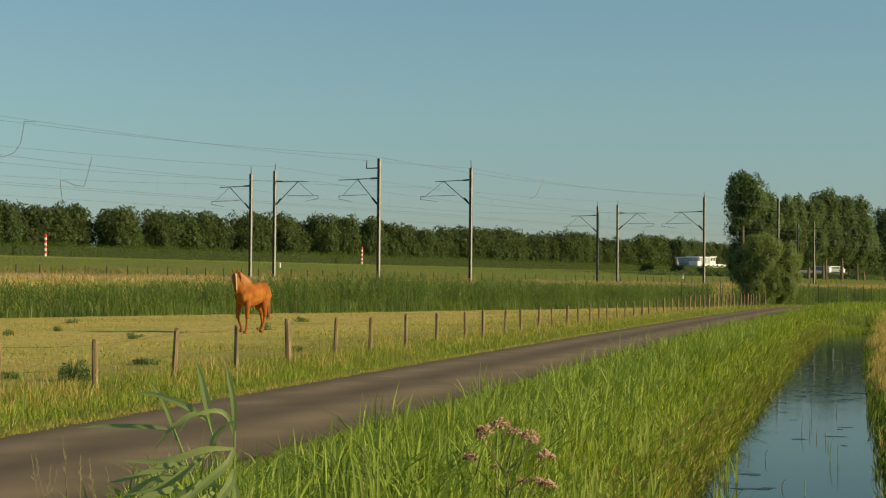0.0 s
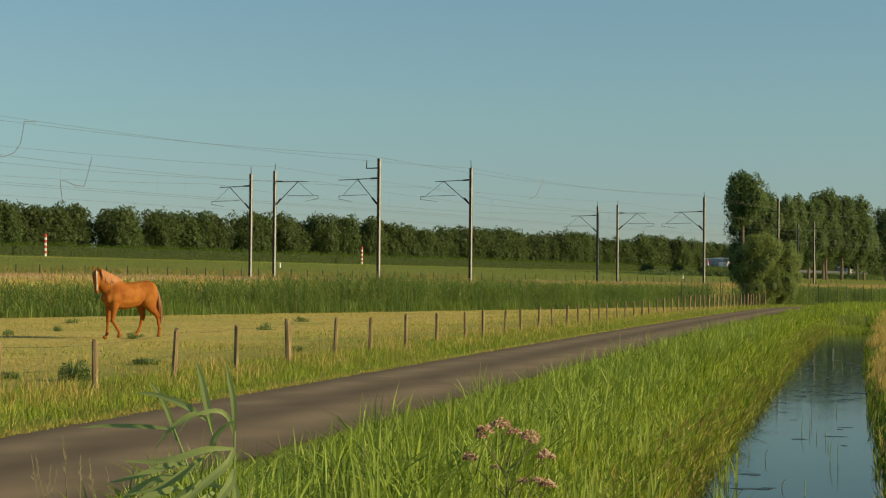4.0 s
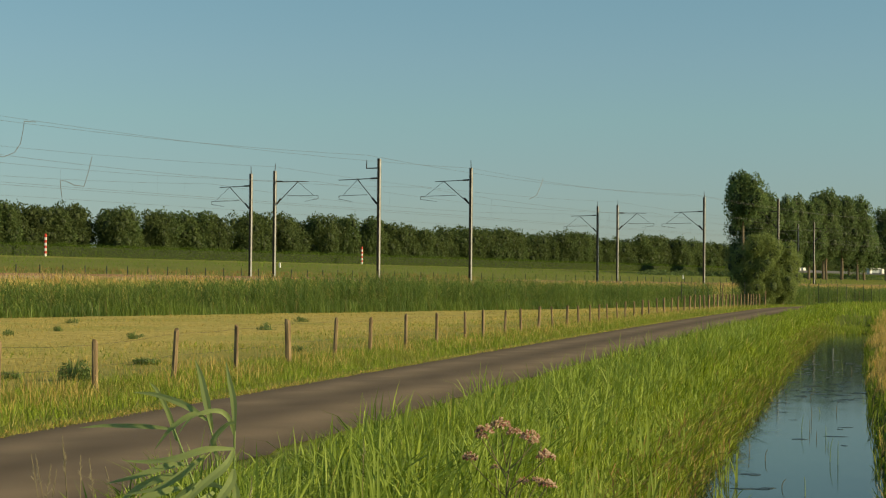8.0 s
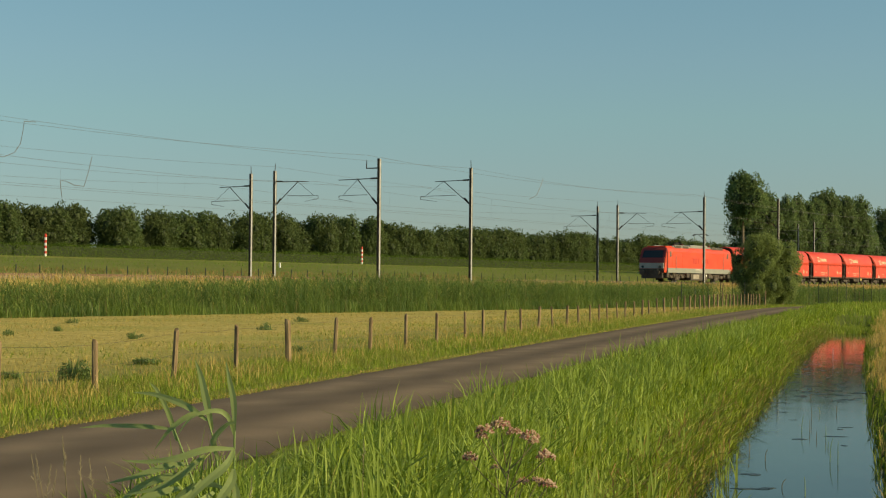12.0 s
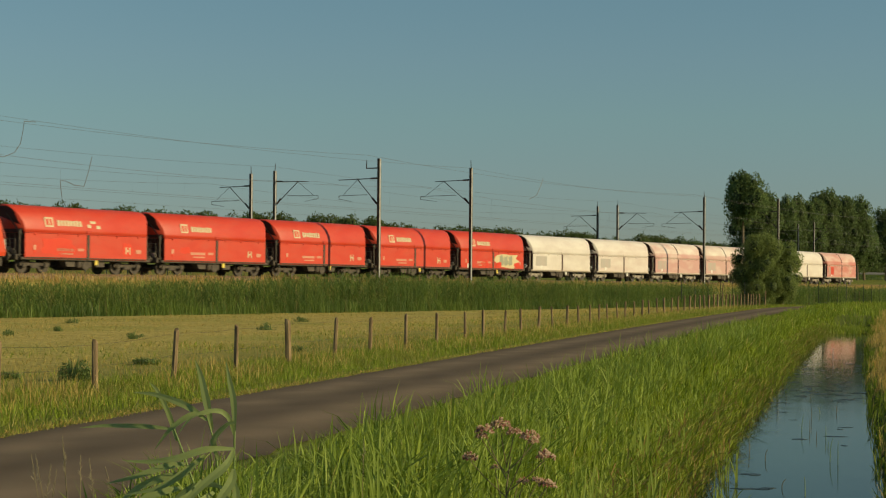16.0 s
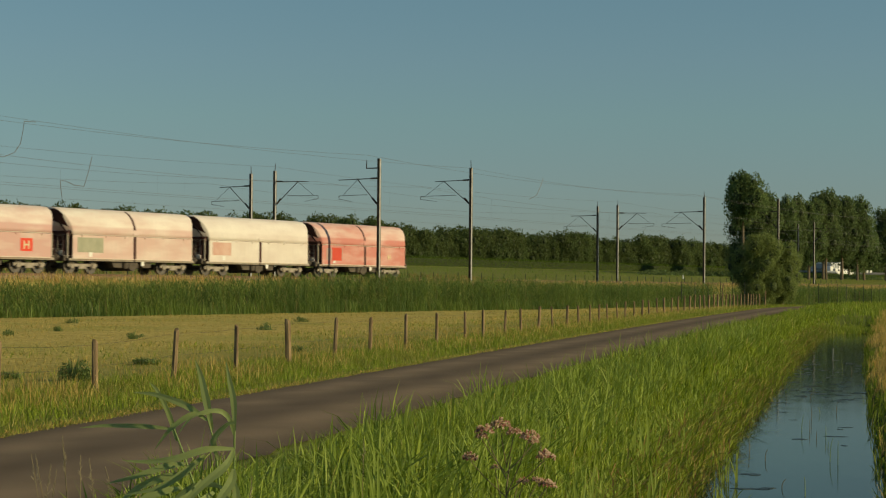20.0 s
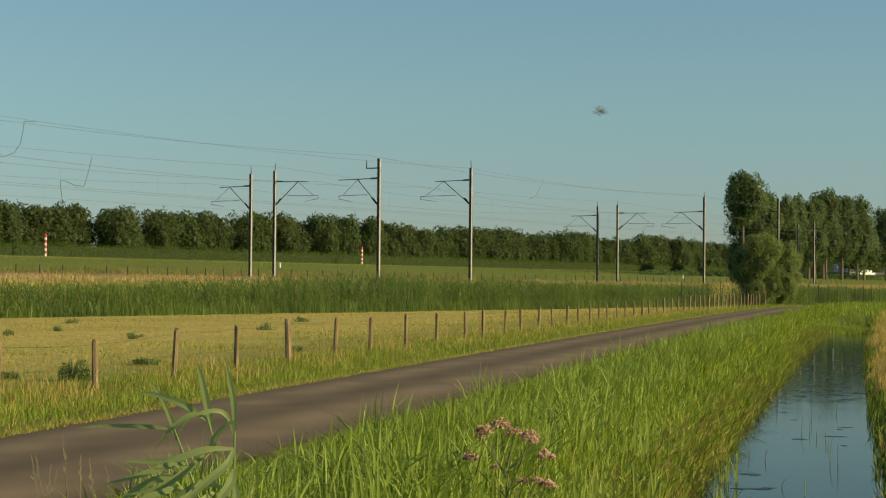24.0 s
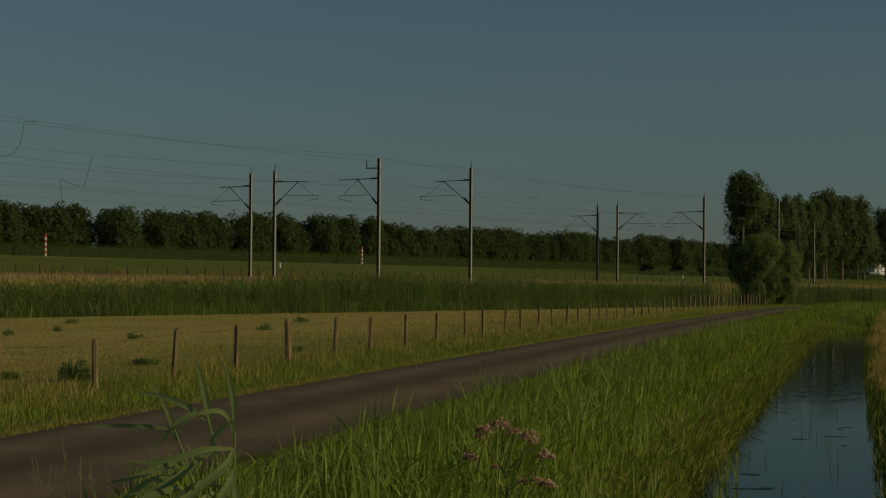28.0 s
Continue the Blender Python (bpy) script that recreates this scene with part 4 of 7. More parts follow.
def chalk_paint(name, base, stain, amount, low=0.5, seed=0.0, skirt=0.35):
    """Wagon paint under lime dust: bands along the side and blotches where the old red shows."""
    m, ns, ls, bs = node_mat(name)
    tc = ns.new("ShaderNodeTexCoord")
    mp = ns.new("ShaderNodeMapping")
    mp.inputs["Location"].default_value = (seed, seed * 0.7, 0)
    mp.inputs["Scale"].default_value = (0.35, 1, 1.1)
    ls.new(tc.outputs["Object"], mp.inputs["Vector"])
    t = ns.new("ShaderNodeTexNoise")
    t.inputs["Scale"].default_value, t.inputs["Detail"].default_value = 1.1, 7.0
    ls.new(mp.outputs["Vector"], t.inputs["Vector"])
    sx = ns.new("ShaderNodeSeparateXYZ")
    ls.new(tc.outputs["Object"], sx.inputs["Vector"])
    band = ns.new("ShaderNodeMapRange")                   # the dust lies thickest on the upper slope
    band.inputs["From Min"].default_value, band.inputs["From Max"].default_value = 3.12, 2.98
    ls.new(sx.outputs["Z"], band.inputs["Value"])
    add = ns.new("ShaderNodeMath")
    add.operation = "MULTIPLY"
    ls.new(ramp(ns, ls, t.outputs["Fac"], low - 0.15, low + 0.2), add.inputs[0])
    add.inputs[1].default_value = amount
    mul = ns.new("ShaderNodeMath")
    mul.operation = "MULTIPLY_ADD"
    ls.new(band.outputs["Result"], mul.inputs[0])
    mul.inputs[1].default_value = amount * skirt
    ls.new(add.outputs[0], mul.inputs[2])
    mul.use_clamp = True
    col = mix(ns, ls, mul.outputs[0], base, stain)
    streak = noise_node(ns, ls, 5.0, 4.0, (3.0, 1.0, 0.25))
    g = ns.new("ShaderNodeMath")
    g.operation = "MULTIPLY"
    ls.new(ramp(ns, ls, streak.outputs["Fac"], 0.5, 0.8), g.inputs[0])
    g.inputs[1].default_value = 0.3
    col = mix(ns, ls, g.outputs[0], col, tuple(0.6 * c for c in base))
    ls.new(col, bs.inputs["Base Color"])
    bs.inputs["Roughness"].default_value = 0.75
    return m


SECTION = [(1.50, 2.52), (1.50, 2.75), (1.42, 3.15), (1.22, 3.60), (0.92, 3.95), (0.55, 4.17), (0.0, 4.25)]


def end_x(z):
    return float(np.interp(z, [2.5, 3.1, 3.7, 4.0, 4.25], [5.42, 5.5, 5.78, 5.92, 5.95]))


def bogie(parent, x, mat, wheel_mat):
    """Two-axle bogie: frame, springs and wheels."""
    g = part("bogie", B().box((0, 0.98, 0.55), (2.5, 0.12, 0.2), bev=0.03).box((0, -0.98, 0.55), (2.5, 0.12, 0.2), bev=0.03).box((0, 0, 0.6), (0.35, 1.9, 0.25), bev=0.03)
             .box((0, 0.99, 0.42), (0.7, 0.14, 0.22), bev=0.03).box((0, -0.99, 0.42), (0.7, 0.14, 0.22), bev=0.03), mat, parent, at=pose(x, 0, 0))
    for ax in (-0.9, 0.9):
        w = B().tube((0, -0.8, 0), (0, 0.8, 0), 0.08, 0.08, 8)
        for sy in (-1, 1):
            w.tube((0, sy * 0.68, 0), (0, sy * 0.82, 0), 0.46, 0.46, 20)
            w.tube((0, sy * 0.65, 0), (0, sy * 0.68, 0), 0.49, 0.49, 20)
        part("wheelset", w, wheel_mat, g, at=pose(ax, 0, 0.46))
        for sy in (-1, 1):
            part("axle_box", B().box((ax, sy * 1.0, 0.5), (0.34, 0.24, 0.3), bev=0.04).box((ax, sy * 1.0, 0.72), (0.5, 0.16, 0.12), bev=0.03), UNDER_PALE if mat is UNDER_PALE else UNDER, g)
    return g


def hopper_wagon(paint, end_mat, under, label, strut_dark, marks=(), h_mark=None, vee=False):
    t = thing("hopper_wagon", label=label, category="wagon", group="hopper wagons of the freight train")
    # roof shell with ends that lean outwards
    prof = SECTION + [(-y, z) for y, z in SECTION[-2::-1]]
    rings = []
    for sx, k in ((-1, 0.0), (-1, 0.12), (1, 0.12), (1, 0.0)):
        rings.append([(sx * (end_x(z) - k), y * (0.97 if k == 0 else 1), z - (0.02 if k == 0 else 0)) for y, z in prof])
    part("roof_shell", B().loft(rings), paint, t, smooth=True)
    part("end_wall", B().loft([[(5.3 * 1.0 - 0.0, y * 0.93, min(z, 4.15)) for y, z in prof], [(end_x(z) + 0.004, y * 0.93, min(z, 4.12)) for y, z in prof]]), end_mat, t)
    part("end_wall", B().loft([[(-5.3 + 0.0, y * 0.93, min(z, 4.15)) for y, z in prof], [(-end_x(z) - 0.004, y * 0.93, min(z, 4.12)) for y, z in prof]]), end_mat, t)
    part("hopper", B().loft([[(x, y, z) for y, z in ((1.40, 0.95), (1.42, 2.50), (-1.42, 2.50), (-1.40, 0.95))] for x in (-5.2, 5.2)]), end_mat, t)
    for sy in (-1, 1):
        for x0, x1 in ((-5.4, -0.12), (0.12, 5.4)):
            part("side_flap", B().box(((x0 + x1) / 2, sy * 1.455, 1.70), (x1 - x0, 0.07, 1.56), bev=0.02), paint, t)
        part("eave_rail", B().box((0, sy * 1.49, 2.515), (10.82, 0.06, 0.035)), FADED if paint is WAG_RED else PALE_RAIL, t)
        part("strut", B().box((0, sy * 1.44, 1.68), (0.22, 0.14, 1.6), bev=0.02), strut_dark, t)
        part("eave_bracket", B().box((0, sy * 1.53, 2.66), (0.46, 0.06, 0.20), bev=0.03), FADED if paint is WAG_RED else paint, t)
        for hx in (-4.6, -2.6, -0.9, 0.9, 2.6, 4.6):
            part("hinge", B().box((hx, sy * 1.515, 2.44), (0.10, 0.05, 0.16), bev=0.012), paint, t)
        part("lower_lip", B().box((0, sy * 1.475, 0.98), (10.7, 0.09, 0.07), bev=0.02), PALE_RAIL if paint is not WAG_RED else UNDER, t)
        part("sole_bar", B().box((0, sy * 1.36, 0.92), (11.3, 0.16, 0.17), bev=0.02), under, t)
        part("lamp_plate", B().box((-0.75, sy * 1.46, 0.72), (0.28, 0.04, 0.30), bev=0.02), YELLOW if paint is WAG_RED else WHITE, t, "small bright plate under the sole bar")
        for x in (-3.0, -1.3, 1.3, 3.0):
            part("chute", B().loft([[(x - 0.5, sy * 1.2, 0.9), (x + 0.5, sy * 1.2, 0.9), (x + 0.5, sy * 0.6, 0.9), (x - 0.5, sy * 0.6, 0.9)], [(x - 0.35, sy * 1.28, 0.45), (x + 0.35, sy * 1.28, 0.45), (x + 0.35, sy * 0.9, 0.45), (x - 0.35, sy * 0.9, 0.45)]]), UNDER, t) if abs(x) < 2 else None
    part("floor_frame", B().box((0, 0, 0.92), (11.9, 0.5, 0.22), bev=0.02), UNDER, t)
    for sx in (-1, 1):
        part("head_stock", B().box((sx * 5.85, 0, 0.98), (0.2, 2.6, 0.34), bev=0.03), UNDER, t)
        part("end_platform", B().box((sx * 5.55, 0, 1.14), (0.7, 2.5, 0.05)), under, t)
        for sy in (-0.87, 0.87):
            part("buffer", B().tube((sx * 5.95, sy, 1.05), (sx * 6.2, sy, 1.05), 0.1, 0.1, 8).tube((sx * 6.2, sy, 1.05), (sx * 6.26, sy, 1.05), 0.23, 0.23, 12), UNDER, t)
        part("coupling", B().tube((sx * 5.95, 0, 0.98), (sx * 6.26, 0, 0.9), 0.07, 0.05, 6), UNDER, t)
        for sy in (-1.25, 1.25):
            part("end_post", B().box((sx * 5.62, sy, 1.78), (0.11, 0.11, 1.55), bev=0.015), under, t)
            part("end_gusset", B().loft([[(sx * 5.32, sy + o, 2.95), (sx * 5.74, sy + o, 2.5), (sx * 5.32, sy + o, 2.3)] for o in (-0.03, 0.03)]), strut_dark, t)
        part("end_brace", B().tube((sx * 5.5, -1.25, 2.4), (sx * 5.75, -0.3, 3.7), 0.05, 0.05, 6).tube((sx * 5.5, 1.25, 2.4), (sx * 5.75, 0.3, 3.7), 0.05, 0.05, 6), strut_dark, t)
        lad = B()
        for zz in np.linspace(1.3, 2.4, 5):
            lad.tube((sx * 5.72, 0.55, zz), (sx * 5.72, 0.95, zz), 0.018, 0.018, 5)
        part("ladder", lad.tube((sx * 5.72, 0.55, 1.1), (sx * 5.72, 0.55, 2.5), 0.022, 0.022, 5).tube((sx * 5.72, 0.95, 1.1), (sx * 5.72, 0.95, 2.5), 0.022, 0.022, 5), under, t)
        part("brake_valve", B().ball((sx * 5.6, 0.75, 1.32), (0.17, 0.17, 0.2), 10, 7), WHITE if under is UNDER_PALE else UNDER_PALE, t, "pale brake valve housing", True)
        part("air_tank", B().tube((sx * 5.55, -0.5, 1.45), (sx * 5.55, 0.4, 1.45), 0.2, 0.2, 10), UNDER_PALE, t)
        part("handrail", B().path([(sx * 5.9, -1.2, 1.15), (sx * 5.9, -1.2, 2.1), (sx * 5.9, 1.2, 2.1), (sx * 5.9, 1.2, 1.15)], [0.025] * 4, 5), strut_dark, t)
    for x in (-4.1, 4.1):
        bogie(t, x, under if under is UNDER_PALE else UNDER, TYRE if under is UNDER_PALE else UNDER)
    part("discharge_gear", B().box((0, 0, 0.62), (1.3, 2.5, 0.5), bev=0.08).tube((0, -1.3, 0.55), (0, 1.3, 0.55), 0.32, 0.32, 12), UNDER, t)
    # lettering as plain shapes, on the camera's side (and the other, turned)
    for sy in (-1, 1):
        def plate_at(x, z, w, h, mat, name, lift=0.0, lab=""):
            if z > 2.6:                          # upper slope
                y = float(np.interp(z, [2.75, 3.15, 3.60], [1.50, 1.42, 1.22])) + 0.012 + lift
                b = B().box((0, 0, 0), (w, 0.012, h))
                part(name, b, mat, t, lab, at=pose(-sy * -x, sy * y, z, sy * 14, 0, 0))
            elif name in ("graffiti", "paint_patch"):
                rr = random.Random(int(1000 * (x + 9) + 77 * z))
                rim = []
                for i in range(18):
                    a, q = math.tau * i / 18, rr.uniform(0.72, 1.08)
                    c, s2 = math.cos(a), math.sin(a)
                    m2 = max(abs(c), abs(s2)) ** 0.7
                    rim.append((0.5 * w * q * c / m2, 0.5 * h * q * s2 / m2))
                part(name, B().loft([[(sy * x + px, sy * (1.489 + lift), z + pz) for px, pz in rim], [(sy * x + px, sy * (1.501 + lift), z + pz) for px, pz in rim]]), mat, t, lab)
            else:
                part(name, B().box((-sy * -x, sy * (1.495 + lift), z), (w, 0.012, h)), mat, t, lab)
        for x, z, w, h, mat, name, lift in marks:
            plate_at(x, z, w, h, mat, name, lift)
        if h_mark:
            x, z, s, mat = h_mark
            part("letter_h", B().box((x - s * 0.35, sy * 1.50, z), (s * 0.22, 0.012, s)).box((x + s * 0.35, sy * 1.50, z), (s * 0.22, 0.012, s)).box((x, sy * 1.50, z), (s * 0.5, 0.010, s * 0.2)), mat, t)
        if vee:
            gap = [(y + 0.012, z) for y, z in ((1.465, 2.92), (1.42, 3.15), (1.22, 3.60), (0.92, 3.95), (0.60, 4.145))]
            b = B()
            for (ya, za), (yb, zb) in zip(gap[:-1], gap[1:]):
                b.add([(-0.1, sy * ya, za), (0.1, sy * ya, za), (0.1, sy * yb, zb), (-0.1, sy * yb, zb), (-0.1, sy * (ya - 0.03), za), (0.1, sy * (ya - 0.03), za), (0.1, sy * (yb - 0.03), zb), (-0.1, sy * (yb - 0.03), zb)], [(0, 1, 2, 3), (0, 3, 7, 4), (1, 5, 6, 2), (0, 4, 5, 1), (3, 2, 6, 7)])
            part("roof_joint", b, strut_dark, t, "dark joint across the roof")
    return t


# the side seen by the camera is local +y; local +x is the running direction, seen to the left
def red_marks(k):
    rr = random.Random(k)
    out = [(3.35, 3.2, 0.72, 0.62, CREAM, "logo_plate", 0.0), (3.35, 3.2, 0.50, 0.42, WAG_RED, "logo_field", 0.006), (3.35, 3.2, 0.10, 0.34, CREAM, "logo_bar", 0.012)]
    for i in range(8):
        out.append((2.55 - 0.27 * i, 3.17, 0.20, 0.34 if i % 3 else 0.38, CREAM, "name_bar", 0.0))
    out += [(2.0, 1.5, 1.5, 0.17, PINK, "data_bar", 0.0), (0.65, 1.52, 0.55, 0.17, PINK, "data_bar", 0.0), (1.9, 1.26, 1.2, 0.10, PINK, "data_bar", 0.0), (-4.6, 1.5, 0.5, 0.25, PINK, "data_bar", 0.0), (4.6, 1.5, 0.3, 0.55, WAG_BRIGHT, "paint_patch", 0.0), (4.6, 1.6, 0.22, 0.3, PINK, "data_bar", 0.005)]
    if k in (0, 1):
        out.append((3.3 if k else 2.6, 1.72 if k else 1.7, 1.1 if k else 5.0 * 0.6, 0.5 if k else 1.2, WAG_BRIGHT, "paint_patch", 0.0))
    if k == 0:
        out += [(-3.6, 1.62, 1.1, 1.0, WAG_BRIGHT, "paint_patch", -0.004), (-0.1, 3.05, 0.3, 0.22, CREAM, "paint_patch", 0.0), (-0.5, 3.3, 0.5, 0.16, CREAM, "paint_patch", 0.0), (-0.9, 3.0, 0.35, 0.22, CREAM, "paint_patch", 0.004)]
    if k == 4:
        out += [(-2.3, 1.72, 4.2, 1.4, GRAFF, "graffiti", 0.004), (-1.4, 1.75, 0.8, 1.0, GRAFF_G, "graffiti", 0.010), (-2.2, 1.68, 0.8, 0.9, GRAFF_G, "graffiti", 0.011), (-3.0, 1.72, 0.8, 1.0, GRAFF_G, "graffiti", 0.012), (-4.2, 1.35, 1.2, 0.5, WAG_BRIGHT, "paint_patch", 0.012), (1.4, 1.35, 1.5, 0.75, WAG_BRIGHT, "paint_patch", 0.0), (-0.9, 1.3, 1.0, 0.6, WAG_BRIGHT, "paint_patch", 0.012), (4.2, 1.2, 0.32, 0.36, WHITE, "white_plate", 0.004)]
    return out


CREAM_P = (0.73, 0.69, 0.64)
PALE = [(CREAM_P, (0.54, 0.46, 0.43), 0.6, 0.5, "cream lime-dusted hopper wagon of a freight train", END_DARK),
        (CREAM_P, (0.56, 0.44, 0.41), 0.65, 0.48, "cream lime-dusted hopper wagon with grey patches", END_DARK),
        ((0.72, 0.66, 0.60), (0.56, 0.32, 0.30), 0.8, 0.47, "cream hopper wagon with faded pink blotches", END_DARK),
        ((0.72, 0.67, 0.60), (0.55, 0.34, 0.31), 0.75, 0.47, "pinkish cream hopper wagon with red mark", END_DARK),
        ((0.73, 0.68, 0.61), (0.58, 0.40, 0.36), 0.65, 0.48, "dusty cream and pink hopper wagon", END_DARK),
        ((0.74, 0.695, 0.63), (0.56, 0.47, 0.43), 0.55, 0.5, "cream dusty hopper wagon with grey panel", END_DARK),
        ((0.68, 0.52, 0.46), (0.54, 0.20, 0.17), 0.8, 0.5, "faded pink red hopper wagon at the train's end", END_DARK)]


def build_train():
    out = []
    for k in range(5):
        lab = ["bright red hopper wagon with pale lettering and sprayed patches", "red hopper wagon with pale lettering and faint scrawls", "red hopper wagon with pale lettering", "red hopper wagon with pale lettering and data bars", "red hopper wagon with beige graffiti"][k]
        out.append(hopper_wagon(WAG_RED, END_DARK, UNDER, lab, UNDER, red_marks(k), h_mark=(-3.6, 1.55, 0.48, CREAM) if k < 4 else None))
    for k, (c, s, am, low, lab, e) in enumerate(PALE):
        p = chalk_paint("dusty_wagon_paint_%s" % "abcdefg"[k], c, s, am, low, 3.1 * k, (0.25, 0.25, 0.7, 0.85, 0.8, 0.3, 0.65)[k])
        marks = [(3.9, 1.25, 0.30, 0.30, WHITE, "white_plate", 0.0), (3.9, 1.8, 2.0, 0.9, surf("faded_panel_%s" % "abcdefg"[k], tuple(0.62 * q for q in c), tuple(0.3 * a + 0.5 * b for a, b in zip(c, s)), 1.5, 0.8), "faded_panel", -0.002)]
        if k == 4:
            marks[1] = (3.9, 1.85, 2.2, 0.95, GRAFF_G, "grey_panel", -0.002)
        if k == 5:
            marks[1] = (4.1, 1.9, 1.9, 0.9, surf("pink_panel", (0.56, 0.33, 0.27), (0.64, 0.44, 0.37), 1.5, 0.8), "pink_panel", -0.002)
        hm = None
        if k == 3:
            marks += [(-3.4, 1.75, 0.95, 0.8, WAG_BRIGHT, "red_panel", 0.0)]
            hm = (-3.4, 1.75, 0.5, CREAM)
        if k == 6:
            marks += [(3.6, 1.8, 1.2, 1.0, WAG_RED, "red_panel", 0.002)]
            hm = (-3.2, 1.7, 0.4, GRAFF)
        out.append(hopper_wagon(p, e, UNDER_PALE, lab, END_DARK, marks, h_mark=hm, vee=k in (2, 3, 4, 6)))
    return out


def locomotive():
    t = thing("electric_locomotive", label="orange red electric locomotive with grey skirt hauling the train", category="locomotive")
    prof = [(1.45, 1.02), (1.49, 1.25), (1.49, 3.30), (1.40, 3.62), (1.20, 3.78)]
    full = prof + [(-y, z) for y, z in prof[::-1]]
    nose = lambda z: float(np.interp(z, [1.0, 1.5, 2.2, 2.5, 3.6, 3.8], [9.10, 9.22, 9.18, 9.05, 8.50, 8.3]))
    rings = [[(sx * (nose(z) - k), y, z) for y, z in full] for sx, k in ((-1, 0.0), (-1, 0.6), (1, 0.6), (1, 0.0))]
    part("body", B().loft(rings), LOCO_RED, t)
    for sy in (-1, 1):
        part("skirt", B().box((0, sy * 1.485, 1.27), (16.9, 0.05, 0.52), bev=0.01), LOCO_GREY, t, "grey lower band")
        part("name_spot", B().tube((-0.75, sy * 1.486, 2.35), (-0.75, sy * 1.498, 2.35), 0.24, 0.24, 16), PINK, t, "pale round badge")
        for x, w in ((1.6, 0.42), (1.0, 0.42), (0.4, 0.3), (-1.5, 0.42), (-2.1, 0.42)):
            part("name_bar", B().box((x, sy * 1.493, 2.35), (w, 0.012, 0.62)), FADED, t)
        for sx in (-1, 1):
            part("cab_window", B().box((sx * 7.62, sy * 1.492, 3.02), (0.40, 0.03, 0.58), bev=0.05), LOCO_GLASS, t, "grey-framed cab side window")
            part("door", B().box((sx * 6.75, sy * 1.494, 2.25), (0.7, 0.02, 2.2), bev=0.03), LOCO_RED, t)
            part("door_rail", B().tube((sx * 6.32, sy * 1.54, 1.4), (sx * 6.32, sy * 1.54, 2.9), 0.025, 0.025, 6), LOCO_FRONT, t)
            part("step", B().box((sx * 6.75, sy * 1.5, 0.98), (0.75, 0.12, 0.1), bev=0.02), UNDER, t)
        part("data_bar", B().box((-0.6, sy * 1.515, 1.28), (1.6, 0.012, 0.12)), LOCO_FRONT, t)
        part("white_plate", B().box((-1.9, sy * 1.40, 0.78), (0.25, 0.05, 0.25), bev=0.01), WHITE, t)
        part("roof_grille", B().box((4.3, sy * 1.18, 3.82), (3.6, 0.2, 0.42), bev=0.04), LOCO_GREY, t)
        part("roof_grille", B().box((-5.2, sy * 1.18, 3.80), (3.2, 0.2, 0.36), bev=0.04), LOCO_GREY, t)
        for gx in (5.3, 3.4, -4.4, -6.0):
            part("grille_field", B().box((gx, sy * 1.285, 3.83), (1.5, 0.02, 0.26), bev=0.005), UNDER, t, "dark ventilation grille")
        for gx in (4.6, -4.9):
            part("side_seam", B().box((gx, sy * 1.4905, 2.4), (0.03, 0.01, 1.7)), FADED, t)
        part("skirt_scuff", B().box((0.6, sy * 1.513, 1.40), (1.3, 0.008, 0.10)), PALE_RAIL, t, "pale scuffed patch")
        part("equipment_case", B().box((0, sy * 1.12, 0.58), (4.4, 0.6, 0.74), bev=0.05), UNDER, t)
        part("case_lid", B().box((0.9, sy * 1.43, 0.62), (1.5, 0.04, 0.5), bev=0.02), UNDER_PALE, t)
        part("case_lid", B().box((-1.1, sy * 1.43, 0.6), (0.9, 0.04, 0.44), bev=0.02), TYRE, t)
        for ex in (-8.2, -2.9, 2.9, 8.2):
            part("hanging_box", B().box((ex, sy * 1.25, 0.75), (0.7, 0.35, 0.5), bev=0.04), UNDER, t)
        for ex in (-7.2, -6.2, -4.4, -3.4, 3.4, 4.4, 6.2, 7.2):
            part("damper", B().tube((ex - 0.25, sy * 1.18, 0.5), (ex + 0.25, sy * 1.18, 0.95), 0.06, 0.06, 6), UNDER, t)
    part("underframe", B().box((0, 0, 0.82), (16.6, 2.3, 0.42), bev=0.05), UNDER, t)
    part("roof_deck", B().box((0, 0, 3.86), (12.8, 2.3, 0.2), bev=0.05), LOCO_GREY, t)
    part("roof_box", B().box((-0.5, 0.2, 4.02), (4.6, 1.9, 0.22), bev=0.05), LOCO_GREY, t)
    for sx in (-1, 1):
        part("cab_roof", B().box((sx * 7.2, 0, 3.84), (1.6, 2.2, 0.14), bev=0.05), LOCO_RED, t)
        m = [(y, z) for y, z in ((1.22, 2.62), (1.12, 3.4), (-1.12, 3.4), (-1.22, 2.62))]
        part("windscreen", B().loft([[(sx * (nose(z) + 0.03), y, z) for y, z in m], [(sx * (nose(z) - 0.1), y, z) for y, z in m]]), GLASS, t, "dark windscreen")
        m = [(y, z) for y, z in ((1.4, 1.45), (1.4, 2.05), (-1.4, 2.05), (-1.4, 1.45))]
        part("front_band", B().loft([[(sx * (nose(z) + 0.03), y, z) for y, z in m], [(sx * (nose(z) - 0.1), y, z) for y, z in m]]), LOCO_FRONT, t, "pale grey front band")
        part("buffer_beam", B().loft([[(sx * (nose(z) + 0.02), y, z) for y, z in ((1.42, 1.04), (1.44, 1.43), (-1.44, 1.43), (-1.42, 1.04))], [(sx * (nose(z) - 0.1), y, z) for y, z in ((1.42, 1.04), (1.44, 1.43), (-1.44, 1.43), (-1.42, 1.04))]]), UNDER, t)
